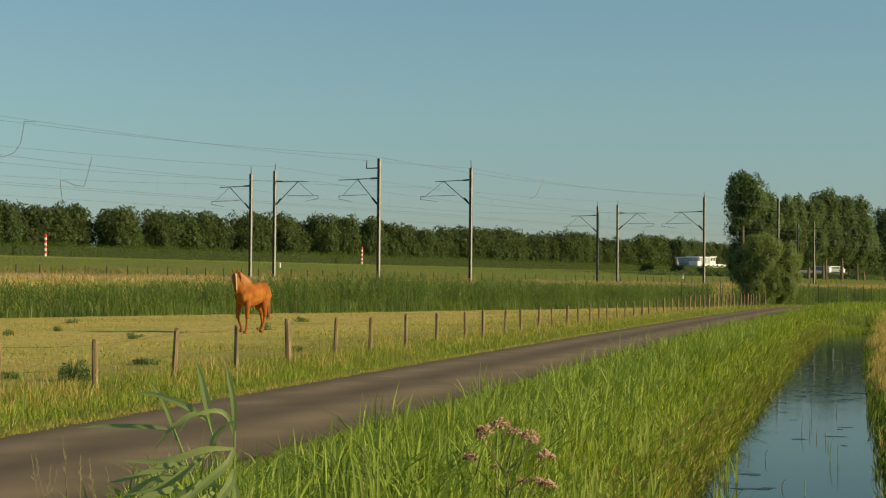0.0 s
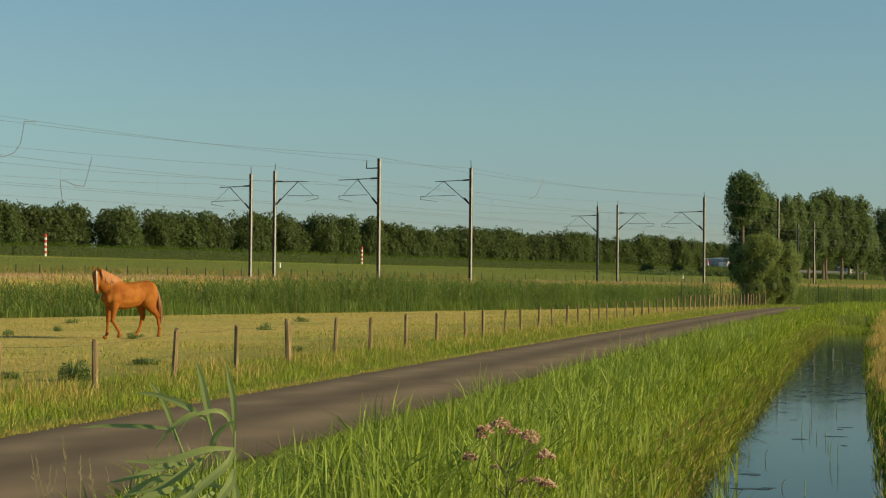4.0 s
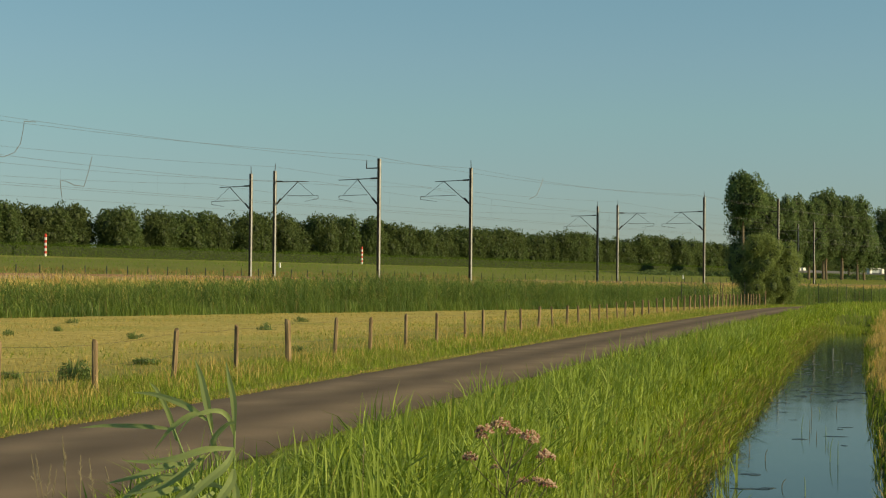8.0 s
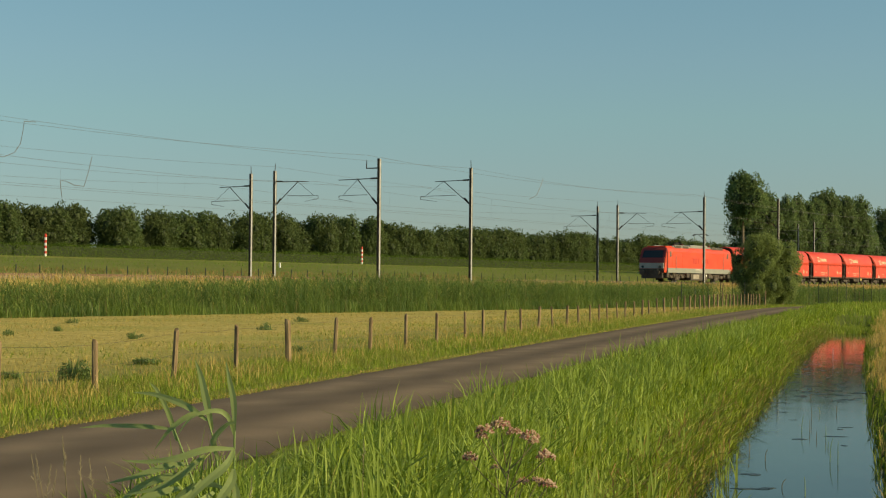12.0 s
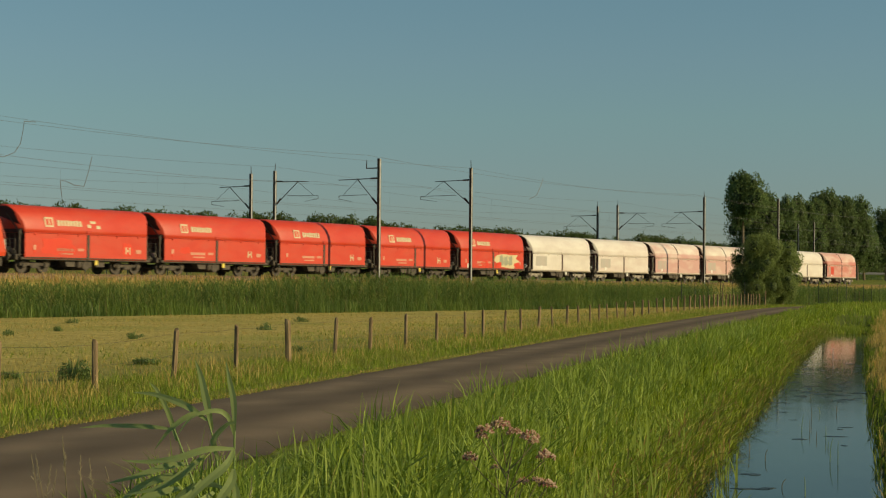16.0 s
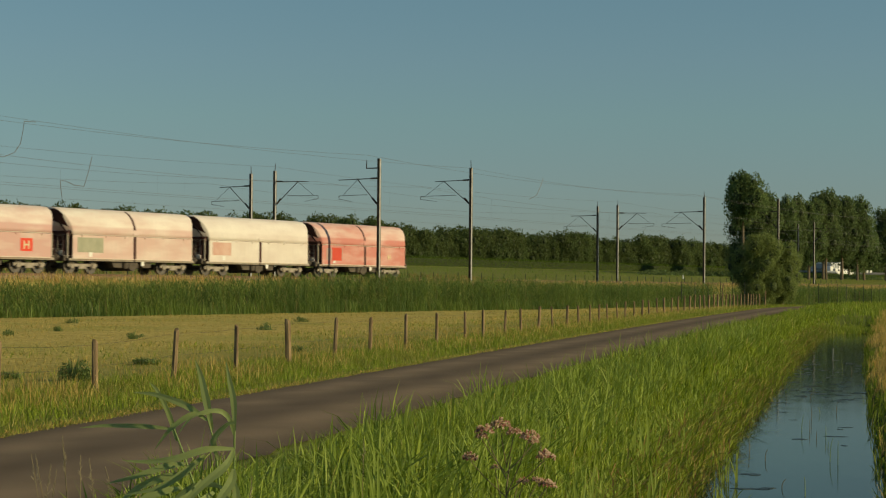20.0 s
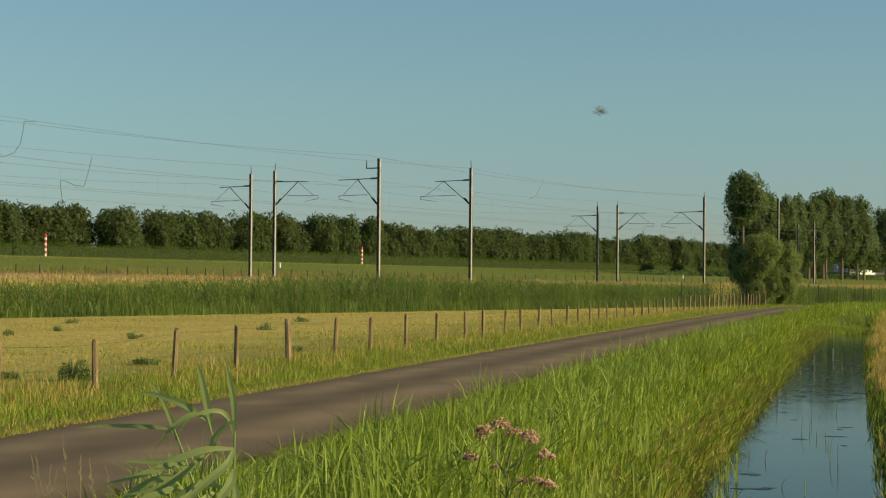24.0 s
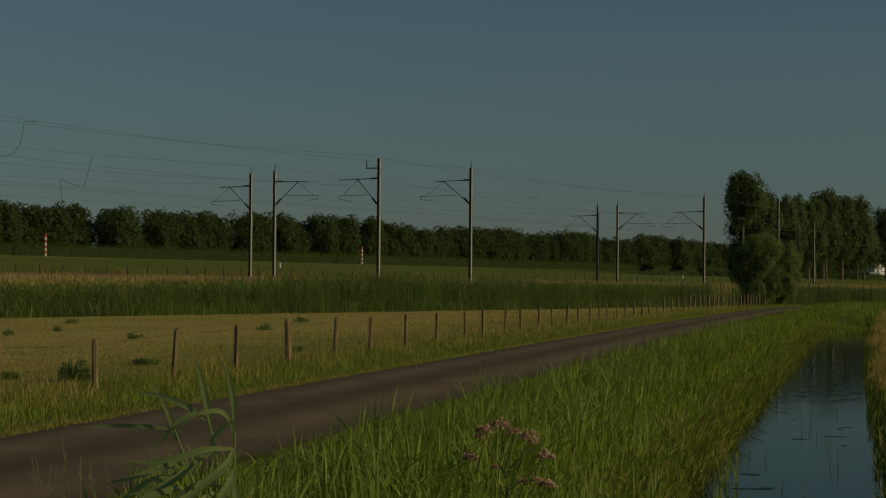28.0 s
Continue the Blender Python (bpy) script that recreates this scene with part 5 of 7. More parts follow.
        # maroon panel over the red body paints the nose's shade
        m = [(y, z) for y, z in ((1.44, 2.08), (1.44, 2.5), (1.44, 3.28), (1.35, 3.6), (1.15, 3.75), (-1.15, 3.75), (-1.35, 3.6), (-1.44, 3.28), (-1.44, 2.5), (-1.44, 2.08))]
        part("front_panel", B().loft([[(sx * (nose(z) + 0.02), y, z) for y, z in m], [(sx * (nose(z) - 0.1), y, z) for y, z in m]]), MAROON, t)
        for sy in (-1.0, 1.0):
            part("headlight", B().tube((sx * 9.22, sy, 1.62), (sx * 9.30, sy, 1.62), 0.14, 0.13, 12), GLASS, t)
            part("buffer", B().tube((sx * 9.1, sy * 0.87, 1.05), (sx * 9.65, sy * 0.87, 1.05), 0.13, 0.11, 10).tube((sx * 9.65, sy * 0.87, 1.05), (sx * 9.75, sy * 0.87, 1.05), 0.3, 0.3, 14), UNDER, t)
        part("front_apron", B().box((sx * 9.0, 0, 0.75), (0.25, 2.5, 0.75), bev=0.06), UNDER, t)
        b = B().box((0, 1.0, 0.66), (4.3, 0.2, 0.44), bev=0.06).box((0, -1.0, 0.66), (4.3, 0.2, 0.44), bev=0.06).box((0, 1.1, 0.42), (1.0, 0.2, 0.4), bev=0.05).box((0, -1.1, 0.42), (1.0, 0.2, 0.4), bev=0.05).tube((-0.3, 1.12, 0.4), (-0.3, 1.12, 0.95), 0.14, 0.14, 10).tube((0.3, 1.12, 0.4), (0.3, 1.12, 0.95), 0.14, 0.14, 10).box((0, 0, 0.7), (2.2, 1.8, 0.3), bev=0.05)
        g = part("bogie", b, UNDER, t, at=pose(sx * 5.2, 0, 0))
        for ax in (-1.45, 1.45):
            w = B().tube((0, -0.8, 0), (0, 0.8, 0), 0.1, 0.1, 8)
            for sy in (-1, 1):
                w.tube((0, sy * 0.66, 0), (0, sy * 0.80, 0), 0.62, 0.62, 22)
            part("wheelset", w, TYRE, g, at=pose(ax, 0, 0.62))
            for sy in (-1, 1):
                part("axle_box", B().box((ax, sy * 1.04, 0.62), (0.45, 0.22, 0.4), bev=0.05).tube((ax - 0.45, sy * 1.02, 0.5), (ax - 0.45, sy * 1.02, 0.95), 0.13, 0.13, 8).tube((ax + 0.45, sy * 1.02, 0.5), (ax + 0.45, sy * 1.02, 0.95), 0.13, 0.13, 8), UNDER, g)
    # pantographs: the rear one is up
    for x, up in ((-4.0, True), (3.2, False)):
        base = part("pantograph", B().box((x, 0, 4.0), (1.4, 1.2, 0.12), bev=0.03).tube((x - 0.6, 0.5, 4.05), (x - 0.6, 0.5, 4.25), 0.1, 0.1, 8).tube((x - 0.6, -0.5, 4.05), (x - 0.6, -0.5, 4.25), 0.1, 0.1, 8), MAROON, t)
        elbow, head = ((x - 1.0, 4.75), (x + 0.45, 5.5)) if up else ((x - 1.5, 4.3), (x + 0.2, 4.35))
        part("lower_arm", B().tube((x + 0.3, 0, 4.1), (elbow[0], 0, elbow[1]), 0.06, 0.05, 6), DARK_STEEL, base)
        part("upper_arm", B().tube((elbow[0], 0, elbow[1]), (head[0], 0.35, head[1]), 0.04, 0.03, 6).tube((elbow[0], 0, elbow[1]), (head[0], -0.35, head[1]), 0.04, 0.03, 6), DARK_STEEL, base)
        part("contact_head", B().path([(head[0], -0.95, head[1] - 0.18), (head[0], -0.6, head[1]), (head[0], 0.6, head[1]), (head[0], 0.95, head[1] - 0.18)], [0.03] * 4, 6).path([(head[0] + 0.3, -0.95, head[1] - 0.18), (head[0] + 0.3, -0.6, head[1]), (head[0] + 0.3, 0.6, head[1]), (head[0] + 0.3, 0.95, head[1] - 0.18)], [0.03] * 4, 6), DARK_STEEL, base)
    return t


LOCO = locomotive()
WAGONS = build_train()
RED_PITCH, PALE_PITCH, LOCO_LEN = 13.5, 14.1, 21.3
# place along the line of the joint between the fifth and the sixth wagon
JOINT = [(0.5 * k, 84.9 + 29.9 * (15.0 - 0.5 * k)) for k in range(57)]


def train_pose(u):
    x, y = rail_xy(u, 0.0)
    return pose(x, y, RAIL_Z, 0, 0, HEAD)


# ---- the horse ----
COAT = surf("chestnut_coat", (0.28, 0.09, 0.017), (0.43, 0.165, 0.04), 3.2, 0.7, 0, 0.25, 60.0, grime=(0.22, 0.055, 0.012), amount=0.9, spec=0.1)
MANE = surf("chestnut_hair", (0.32, 0.105, 0.022), (0.46, 0.17, 0.04), 6.0, 0.6, 0, 0.3, 50.0, (1, 1, 0.3))
TAIL_HAIR = surf("dark_tail_hair", (0.14, 0.055, 0.022), (0.26, 0.10, 0.035), 6.0, 0.6, 0, 0.3, 50.0, (1, 1, 0.3))
BLAZE = surf("white_blaze", (0.60, 0.52, 0.42), (0.7, 0.63, 0.54), 5.0, 0.6)
HOOF = surf("hoof_horn", (0.10, 0.075, 0.055), (0.16, 0.12, 0.09), 8.0, 0.6)


def ring(c, ry, rz, lean=0.0, n=12, squash=1.0):
    """An oval ring across x at c; lean tips its plane forwards (degrees)."""
    a = radians(lean)
    out = []
    for i in range(n):
        t = math.tau * i / n
        y, z = ry * math.cos(t), rz * math.sin(t)
        if z < 0:
            y *= squash
        out.append((c[0] + z * math.sin(a), c[1] + y, c[2] + z * math.cos(a)))
    return out


def horse():
    h = thing("horse", label="chestnut horse with a white blaze walking over the meadow", category="horse")
    body = [((-0.86, 0, 1.26), 0.10, 0.15), ((-0.80, 0, 1.27), 0.22, 0.27), ((-0.62, 0, 1.27), 0.29, 0.34), ((-0.40, 0, 1.25), 0.29, 0.34), ((-0.12, 0, 1.19), 0.30, 0.355), ((0.15, 0, 1.17), 0.31, 0.38),
            ((0.38, 0, 1.22), 0.28, 0.415), ((0.56, 0, 1.24), 0.25, 0.38), ((0.70, 0, 1.22), 0.20, 0.30), ((0.78, 0, 1.20), 0.10, 0.17)]
    neck = [((0.40, 0, 1.30), 0.19, 0.38, -20), ((0.60, 0, 1.44), 0.17, 0.33, -42), ((0.79, 0, 1.55), 0.14, 0.25, -50), ((0.93, 0, 1.64), 0.115, 0.19, -55), ((1.03, 0, 1.72), 0.095, 0.14, -60)]
    b = B().loft([ring(c, ry, rz) for c, ry, rz in body]).loft([ring(c, ry, rz, ln) for c, ry, rz, ln in neck])
    for sy in (-1, 1):
        b.ball((0.50, sy * 0.15, 1.16), (0.19, 0.13, 0.30), 12, 8)          # shoulder
        b.ball((-0.60, sy * 0.14, 1.16), (0.25, 0.155, 0.30), 12, 8)        # haunch
        b.ball((0.70, sy * 0.09, 1.12), (0.12, 0.11, 0.16), 10, 7)          # breast
    trunk = part("trunk", b, COAT, h, smooth=True)
    rm = trunk.modifiers.new("blend", "REMESH")
    rm.mode, rm.voxel_size, rm.use_smooth_shade = "VOXEL", 0.022, True
    sm = trunk.modifiers.new("soften", "SMOOTH")
    sm.factor, sm.iterations = 0.5, 14
    head = part("head", B().loft([ring(c, ry, rz, ln) for c, ry, rz, ln in (((-0.06, 0, 0.06), 0.06, 0.08, 30), ((0.0, 0, 0.02), 0.10, 0.14, 35), ((0.10, 0, -0.08), 0.115, 0.155, 40), ((0.22, 0, -0.24), 0.085, 0.12, 45),
                                                                             ((0.32, 0, -0.40), 0.065, 0.085, 45), ((0.37, 0, -0.48), 0.062, 0.075, 45), ((0.40, 0, -0.53), 0.03, 0.04, 45))]), COAT, h, smooth=True, at=pose(1.05, 0, 1.755, 0, 22, 0))
    part("blaze", B().loft([[(x + 0.006, -w, z + 0.006), (x + 0.006, w, z + 0.006), (x - 0.02, w, z - 0.02), (x - 0.02, -w, z - 0.02)] for x, z, w in ((0.075, 0.135, 0.006), (0.145, 0.09, 0.026), (0.20, 0.035, 0.017), (0.305, -0.158, 0.010), (0.38, -0.342, 0.015), (0.421, -0.43, 0.006))]), BLAZE, head, "white blaze down the face")
    part("muzzle", B().ball((0.365, 0, -0.49), (0.055, 0.06, 0.06)), HOOF, head, "dark muzzle", True)
    for sy in (-1, 1):
        part("ear", B().loft([[(-0.05 + 0.03 * math.cos(a), sy * 0.065 + 0.03 * math.sin(a), 0.12) for a in (0, 1.57, 3.14, 4.71)], [(-0.04 + 0.032 * math.cos(a), sy * 0.075 + 0.03 * math.sin(a), 0.19) for a in (0, 1.57, 3.14, 4.71)],
                               [(-0.035 + 0.004 * math.cos(a), sy * 0.08 + 0.004 * math.sin(a), 0.27) for a in (0, 1.57, 3.14, 4.71)]]), COAT, head)
        part("eye", B().ball((0.10, sy * 0.108, 0.0), (0.02, 0.012, 0.018), 6, 4), HOOF, head)
    crest = [(1.0, 0.0, 1.84, 0.06), (0.89, 0.0, 1.80, 0.11), (0.76, 0.0, 1.75, 0.14), (0.60, 0.0, 1.69, 0.15), (0.46, 0.0, 1.62, 0.12), (0.34, 0.0, 1.57, 0.05)]
    rings = []
    for x, y, z, d in crest:
        rings.append([(x, y - 0.02, z), (x, y + 0.04, z + 0.03), (x - 0.01, y + 0.09 + 0.2 * d, z - d * 0.5), (x - 0.02, y + 0.10 + 0.3 * d, z - d), (x - 0.01, y + 0.06, z - d * 0.6)])
    mane = part("mane", B().loft(rings), MANE, h, smooth=True)
    hr = random.Random(17)
    hair = B()
    for k in range(90):
        f = hr.random() * (len(crest) - 1.01)
        i0 = int(f)
        x, y, z, d = [a + (c - a) * (f - i0) for a, c in zip(crest[i0], crest[i0 + 1])]
        sd = hr.choice((-1, 1, 1))
        l = d * hr.uniform(1.0, 2.2) + 0.08
        ribbon(hair, [(x, 0.02 * sd, z + 0.02), (x - 0.05, sd * 0.10, z + 0.045), (x - 0.07 + hr.uniform(-.04, .04), sd * (0.13 + 0.2 * d), z - 0.5 * l), (x - 0.05 + hr.uniform(-.06, .06), sd * (0.13 + 0.3 * d), z - l)], 0.05, (0, sd, 0.4))
    part("mane_locks", hair, MANE, mane)
    part("forelock", B().loft([[(1.03 + 0.02 * math.cos(a), 0.03 * math.sin(a), 1.87) for a in (0, 2.1, 4.2)], [(1.11 + 0.012 * math.cos(a), 0.05 + 0.02 * math.sin(a), 1.80) for a in (0, 2.1, 4.2)]]), MANE, h)
    tail = part("tail", B().loft([ring(c, ry, rz, 90) for c, ry, rz in (((0.02, 0, 0.03), 0.03, 0.03), ((-0.04, 0, -0.04), 0.05, 0.05), ((-0.06, 0, -0.20), 0.075, 0.06), ((-0.06, 0, -0.45), 0.085, 0.07), ((-0.05, 0, -0.70), 0.07, 0.055), ((-0.03, 0, -0.90), 0.01, 0.01))]), TAIL_HAIR, h, smooth=True, at=pose(-0.86, 0, 1.36, 0, 4, 0))
    hair = B()
    for k in range(70):
        a, q = hr.uniform(0, math.tau), hr.uniform(0.02, 0.075)
        l = hr.uniform(0.7, 1.05)
        cx, cy = q * math.cos(a), q * math.sin(a)
        ribbon(hair, [(0.0, cy * 0.3, 0.02), (-0.07 + 0.5 * cx, cy * 0.8, -0.15), (-0.09 + cx, cy * 1.3, -0.55 * l), (-0.05 + 0.9 * cx, cy * 1.1, -l)], 0.045, (math.cos(a), math.sin(a), 0.1))
    part("tail_locks", hair, TAIL_HAIR, tail)
    legs = []
    for nm, x, y, top, knee in (("foreleg", 0.52, 0.15, 1.0, 0.50), ("foreleg", 0.52, -0.15, 1.0, 0.50), ("hindleg", -0.58, 0.15, 1.08, 0.56), ("hindleg", -0.58, -0.15, 1.08, 0.56)):
        fore = nm == "foreleg"
        kx = 0.0 if fore else -0.12
        if fore:
            up = [((0, 0, 0.12), 0.11, 0.16), ((0.0, 0, -0.05), 0.10, 0.13), ((0.0, 0, -0.25), 0.075, 0.085), ((0, 0, knee - top + 0.03), 0.052, 0.055), ((0, 0, knee - top - 0.05), 0.05, 0.05)]
        else:
            up = [((0.02, 0, 0.18), 0.15, 0.29), ((0.05, 0, -0.06), 0.145, 0.25), ((0.0, 0, -0.28), 0.09, 0.14), ((kx, 0, knee - top + 0.03), 0.055, 0.075), ((kx, 0, knee - top - 0.05), 0.05, 0.06)]
        leg = part(nm, B().loft([ring(c, a, b, 90) for c, a, b in up]), COAT, h, smooth=True, at=pose(x, y, top))
        L = knee
        low = [((0, 0, 0.04), 0.05, 0.055), ((0, 0, -0.12), 0.036, 0.042), ((0, 0, -0.30), 0.034, 0.040), ((0.0, 0, -0.36), 0.042, 0.05), ((0.04, 0, -0.43), 0.036, 0.038), ((0.05, 0, -(L - 0.06)), 0.05, 0.06)]
        ll = part("lower_leg", B().loft([ring(c, a, b, 90) for c, a, b in low] ).tube((0.055, 0, -(L - 0.07)), (0.07, 0, -L + 0.003), 0.055, 0.068, 10), COAT, leg, smooth=True, at=pose(kx, 0, knee - top))
        legs.append((leg, ll, x, y, top, kx, knee - top, fore))
    return h, legs, tail, head


HORSE, LEGS, TAIL, FACE = horse()
# seconds, x, y, degrees turned from straight left towards the camera
HORSE_WAY = [(0.0, -6.42, 62.2, 66), (1.0, -7.14, 60.3, 62), (2.0, -7.86, 58.6, 59), (3.0, -8.5, 56.8, 57), (4.2, -9.5, 54.5, 40), (5.5, -10.4, 51.9, 21), (6.0, -10.8, 51.2, 17), (6.6, -11.5, 50.6, 12), (7.6, -12.9, 50.2, 8), (9.0, -15.2, 50.0, 4), (10.0, -17.1, 50.0, 4), (28.0, -17.4, 50.0, 4)]
HORSE_TALL = 1.09


def horse_at(t):
    ts = [r[0] for r in HORSE_WAY]
    return [float(np.interp(t, ts, [r[k] for r in HORSE_WAY])) for k in (1, 2, 3)]


def horse_motion():
    rows, dist, last = [], [], None
    d = 0.0
    steps = [0.1 * k for k in range(0, 101)] + [28.0]
    for t in steps:
        x, y, a = horse_at(t)
        if last:
            d += math.hypot(x - last[0], y - last[1])
        last = (x, y)
        bob = 0.015 * math.sin(4 * math.pi * d / 1.75)
        rows.append((t, pose(x, y, float(height(x, y)) + bob, 0, 0, 180 + a)))
        dist.append(d)
    HORSE.scale = (HORSE_TALL,) * 3
    walk(HORSE, rows)
    for (leg, low, x, y, top, kx, kz, fore), ph in zip(LEGS, (0.25, 0.75, 0.0, 0.5)):
        ra, rb = [], []
        for t, d in zip(steps, dist):
            c = (d / 1.75 + ph) % 1.0
            if c < 0.62:                                  # on the ground, swinging back
                up, kn = 20 - 40 * c / 0.62, 0.0
            else:
                f = (c - 0.62) / 0.38
                up, kn = -20 + 40 * f, 48 * math.sin(math.pi * min(1.0, f * 1.15))
            base = 0.0 if fore else 4.0
            ra.append((t, pose(x, y, top, 0, -up + base - (0.35 * kn if f_swing(c) else 0), 0)))
            rb.append((t, pose(kx, 0, kz, 0, kn if fore else kn * 0.9 - 4, 0)))
        walk(leg, ra)
        walk(low, rb)
    FACE.scale = (0.84, 0.92, 0.84)
    walk(FACE, [(t, pose(1.05, 0, 1.755, 0, 16 + 3 * math.sin(t * 3.1), min(82.0, 110 - horse_at(t)[2]))) for t in steps])
    walk(TAIL, [(t, pose(-0.86, 0, 1.36, 5 * math.sin(t * 2.1), 5 + (12 * math.sin(math.pi * (t - 6.0) / 1.0) if 6.0 < t < 7.0 else 0), 8 * math.sin(t * 1.7))) for t in steps])


def f_swing(c):
    return c >= 0.62


# ---- the barge on the canal ----
HULL = surf("barge_hull", (0.05, 0.05, 0.055), (0.08, 0.08, 0.08), 1.0, 0.6)
DECK = surf("barge_deck", (0.20, 0.24, 0.27), (0.28, 0.31, 0.33), 1.0, 0.6)
PALE_GLASS = surf("pale_grey_glass", (0.34, 0.36, 0.36), (0.46, 0.47, 0.46), 0.8, 0.12)


def barge():
    t = thing("cargo_barge", label="long dark cargo barge with white wheelhouse and flag", category="boat")
    zb = 1.35
    rings = []
    for x, w, lift in ((-0.0, 3.2, 0.5), (3.0, 4.5, 0.1), (122, 4.6, 0.1), (131, 3.2, 0.5), (136, 0.4, 0.8)):
        rings.append([(x, -w, zb + lift), (x, w, zb + lift), (x, w * 0.9, -0.5), (x, -w * 0.9, -0.5)])
    part("hull", B().loft(rings), HULL, t)
    part("aft_deck", B().box((3.5, 0, zb + 0.45), (11, 8.2, 0.5), bev=0.08), DECK, t, "blue-grey aft deck coaming")
    part("white_bulwark", B().box((16.5, -4.66, zb + 0.05), (16.5, 0.14, 1.0), bev=0.04), WHITE, t)
    part("aft_house", B().box((16.0, 0, zb + 0.8), (15.0, 8.0, 1.4), bev=0.1), WHITE, t)
    part("saloon", B().box((10.3, 0, zb + 2.2), (8.0, 6.6, 1.7), bev=0.12), PALE_GLASS, t, "pale grey glazed saloon")
    for x in (6.6, 9.2, 11.8, 14.2):
        part("window_post", B().box((x, -3.32, zb + 2.2), (0.22, 0.08, 1.7), bev=0.02), WHITE, t)
    part("awning", B().box((10.6, 0, zb + 3.1), (8.6, 6.8, 0.26), bev=0.06), WHITE, t, "pale flat awning on posts")
    for x in (6.5,):
        for y in (-3.36, 3.36):
            part("awning_post", B().tube((x, y, zb + 0.6), (x, y, zb + 3.1), 0.07, 0.07, 6), STEEL, t)
    part("deck_box", B().box((5.6, -2.5, zb + 1.4), (2.6, 2.6, 1.4), bev=0.15), WHITE, t)
    part("wheelhouse", B().box((16.2, 0, zb + 2.35), (4.0, 6.4, 2.1), bev=0.12), WHITE, t)
    part("wheelhouse_roof", B().box((16.2, 0, zb + 3.45), (4.8, 7.0, 0.18), bev=0.05), WHITE, t)
    for x in (15.3, 17.1):
        part("window", B().box((x, -3.2, zb + 2.75), (1.2, 0.08, 0.8), bev=0.03), GLASS, t, "dark wheelhouse window")
    for x in (11.5, 14.5, 17.5, 20.5):
        part("window", B().box((x, -4.0, zb + 1.05), (1.0, 0.08, 0.5), bev=0.03), GLASS, t)
    for x in (40.5, 44.5):
        part("hatch_locker", B().box((x, -3.6, zb + 0.95), (2.2, 1.2, 0.9), bev=0.08), WHITE, t)
    flag = part("flag_staff", B().tube((0.6, 0, zb), (-0.8, 0, zb + 3.1), 0.05, 0.04, 6), STEEL, t)
    part("flag_red", B().loft([[(-0.75, 0, zb + 3.0), (-0.75, 0.03, zb + 3.0), (-0.45, 0.03, zb + 2.0), (-0.45, 0, zb + 2.0)], [(0.8, 0.2, zb + 2.2), (0.8, 0.23, zb + 2.2), (0.9, 0.23, zb + 1.5), (0.9, 0.2, zb + 1.5)]]), RED, flag, "red stripe of the flag")
    part("flag_white", B().loft([[(-0.45, 0, zb + 1.98), (-0.45, 0.03, zb + 1.98), (-0.25, 0.03, zb + 1.5), (-0.25, 0, zb + 1.5)], [(0.9, 0.2, zb + 1.48), (0.9, 0.23, zb + 1.48), (1.0, 0.23, zb + 1.0), (1.0, 0.2, zb + 1.0)]]), WHITE, flag, "white stripe of the flag")
    part("hatch_covers", B().box((67, 0, zb + 0.35), (80, 7.6, 0.7), bev=0.1), HULL, t)
    # the bow house: a pale curved roof between two white pillars
    for x in (113.5, 127.0):
        part("pillar", B().box((x, -2.4, zb + 1.1), (2.2, 1.6, 1.8), bev=0.2), WHITE, t)
    part("bow_house", B().box((120.5, 0, zb + 1.0), (11.4, 4.6, 1.2), bev=0.2), DECK, t)
    part("bow_roof", B().box((121.5, 0, zb + 2.1), (10.5, 5.2, 0.3), bev=0.1), WHITE, t)
    part("bow_winch", B().box((132.5, 0, zb + 1.1), (1.4, 2.4, 0.8), bev=0.1), WHITE, t)
    return t


BARGE = barge()


def barge_motion():
    def at(u):
        x, y = rail_xy(u, -107.5)
        return pose(x, y, 4.9, 0, 0, ANG_U)
    walk(BARGE, [(0.0, at(347.44)), (14.0, at(421.47)), (28.0, at(500.39))])


# ---- an insect passing close to the lens ----
GNAT = surf("grey_insect_body", (0.16, 0.16, 0.15), (0.22, 0.21, 0.19), 300.0, 0.6)
GNAT_WING = surf("pale_insect_wing", (0.45, 0.46, 0.44), (0.55, 0.55, 0.52), 300.0, 0.4)


def insect():
    t = thing("flying_insect", label="small grey flying insect with pale wings", category="insect")
    part("abdomen", B().ball((-0.004, 0, 0), (0.007, 0.0025, 0.0025), 8, 6), GNAT, t)
    part("head", B().ball((0.005, 0, 0), (0.003, 0.0025, 0.0025), 8, 5), GNAT, t)
    for sy in (-1, 1):
        part("wing", B().loft([[(0.002, sy * 0.002, 0.002), (-0.002, sy * 0.002, 0.002), (0, sy * 0.002, 0.0024)], [(0.004, sy * 0.009, 0.006), (-0.006, sy * 0.009, 0.006), (0, sy * 0.009, 0.0064)], [(-0.002, sy * 0.012, 0.008), (-0.007, sy * 0.012, 0.008), (-0.004, sy * 0.012, 0.0083)]]), GNAT_WING, t)
    return t


INSECT = insect()


def insect_motion():
    ways = [(0.0, 2.2, 3.0, 1.2), (23.4, 1.75, 3.0, 1.30), (23.7, 0.95, 3.0, 1.72), (23.8, 0.715, 3.0, 1.825), (23.9, 0.483, 3.0, 1.905), (24.0, 0.254, 3.0, 1.982), (24.1, 0.078, 3.0, 2.049), (24.2, -0.10, 3.0, 2.12), (24.4, -0.5, 3.0, 2.3), (25.0, -1.6, 3.0, 2.7), (28.0, -2.0, 3.0, 2.9)]
    walk(INSECT, [(t, pose(x, y, z, 0, 18, 180)) for t, x, y, z in ways])


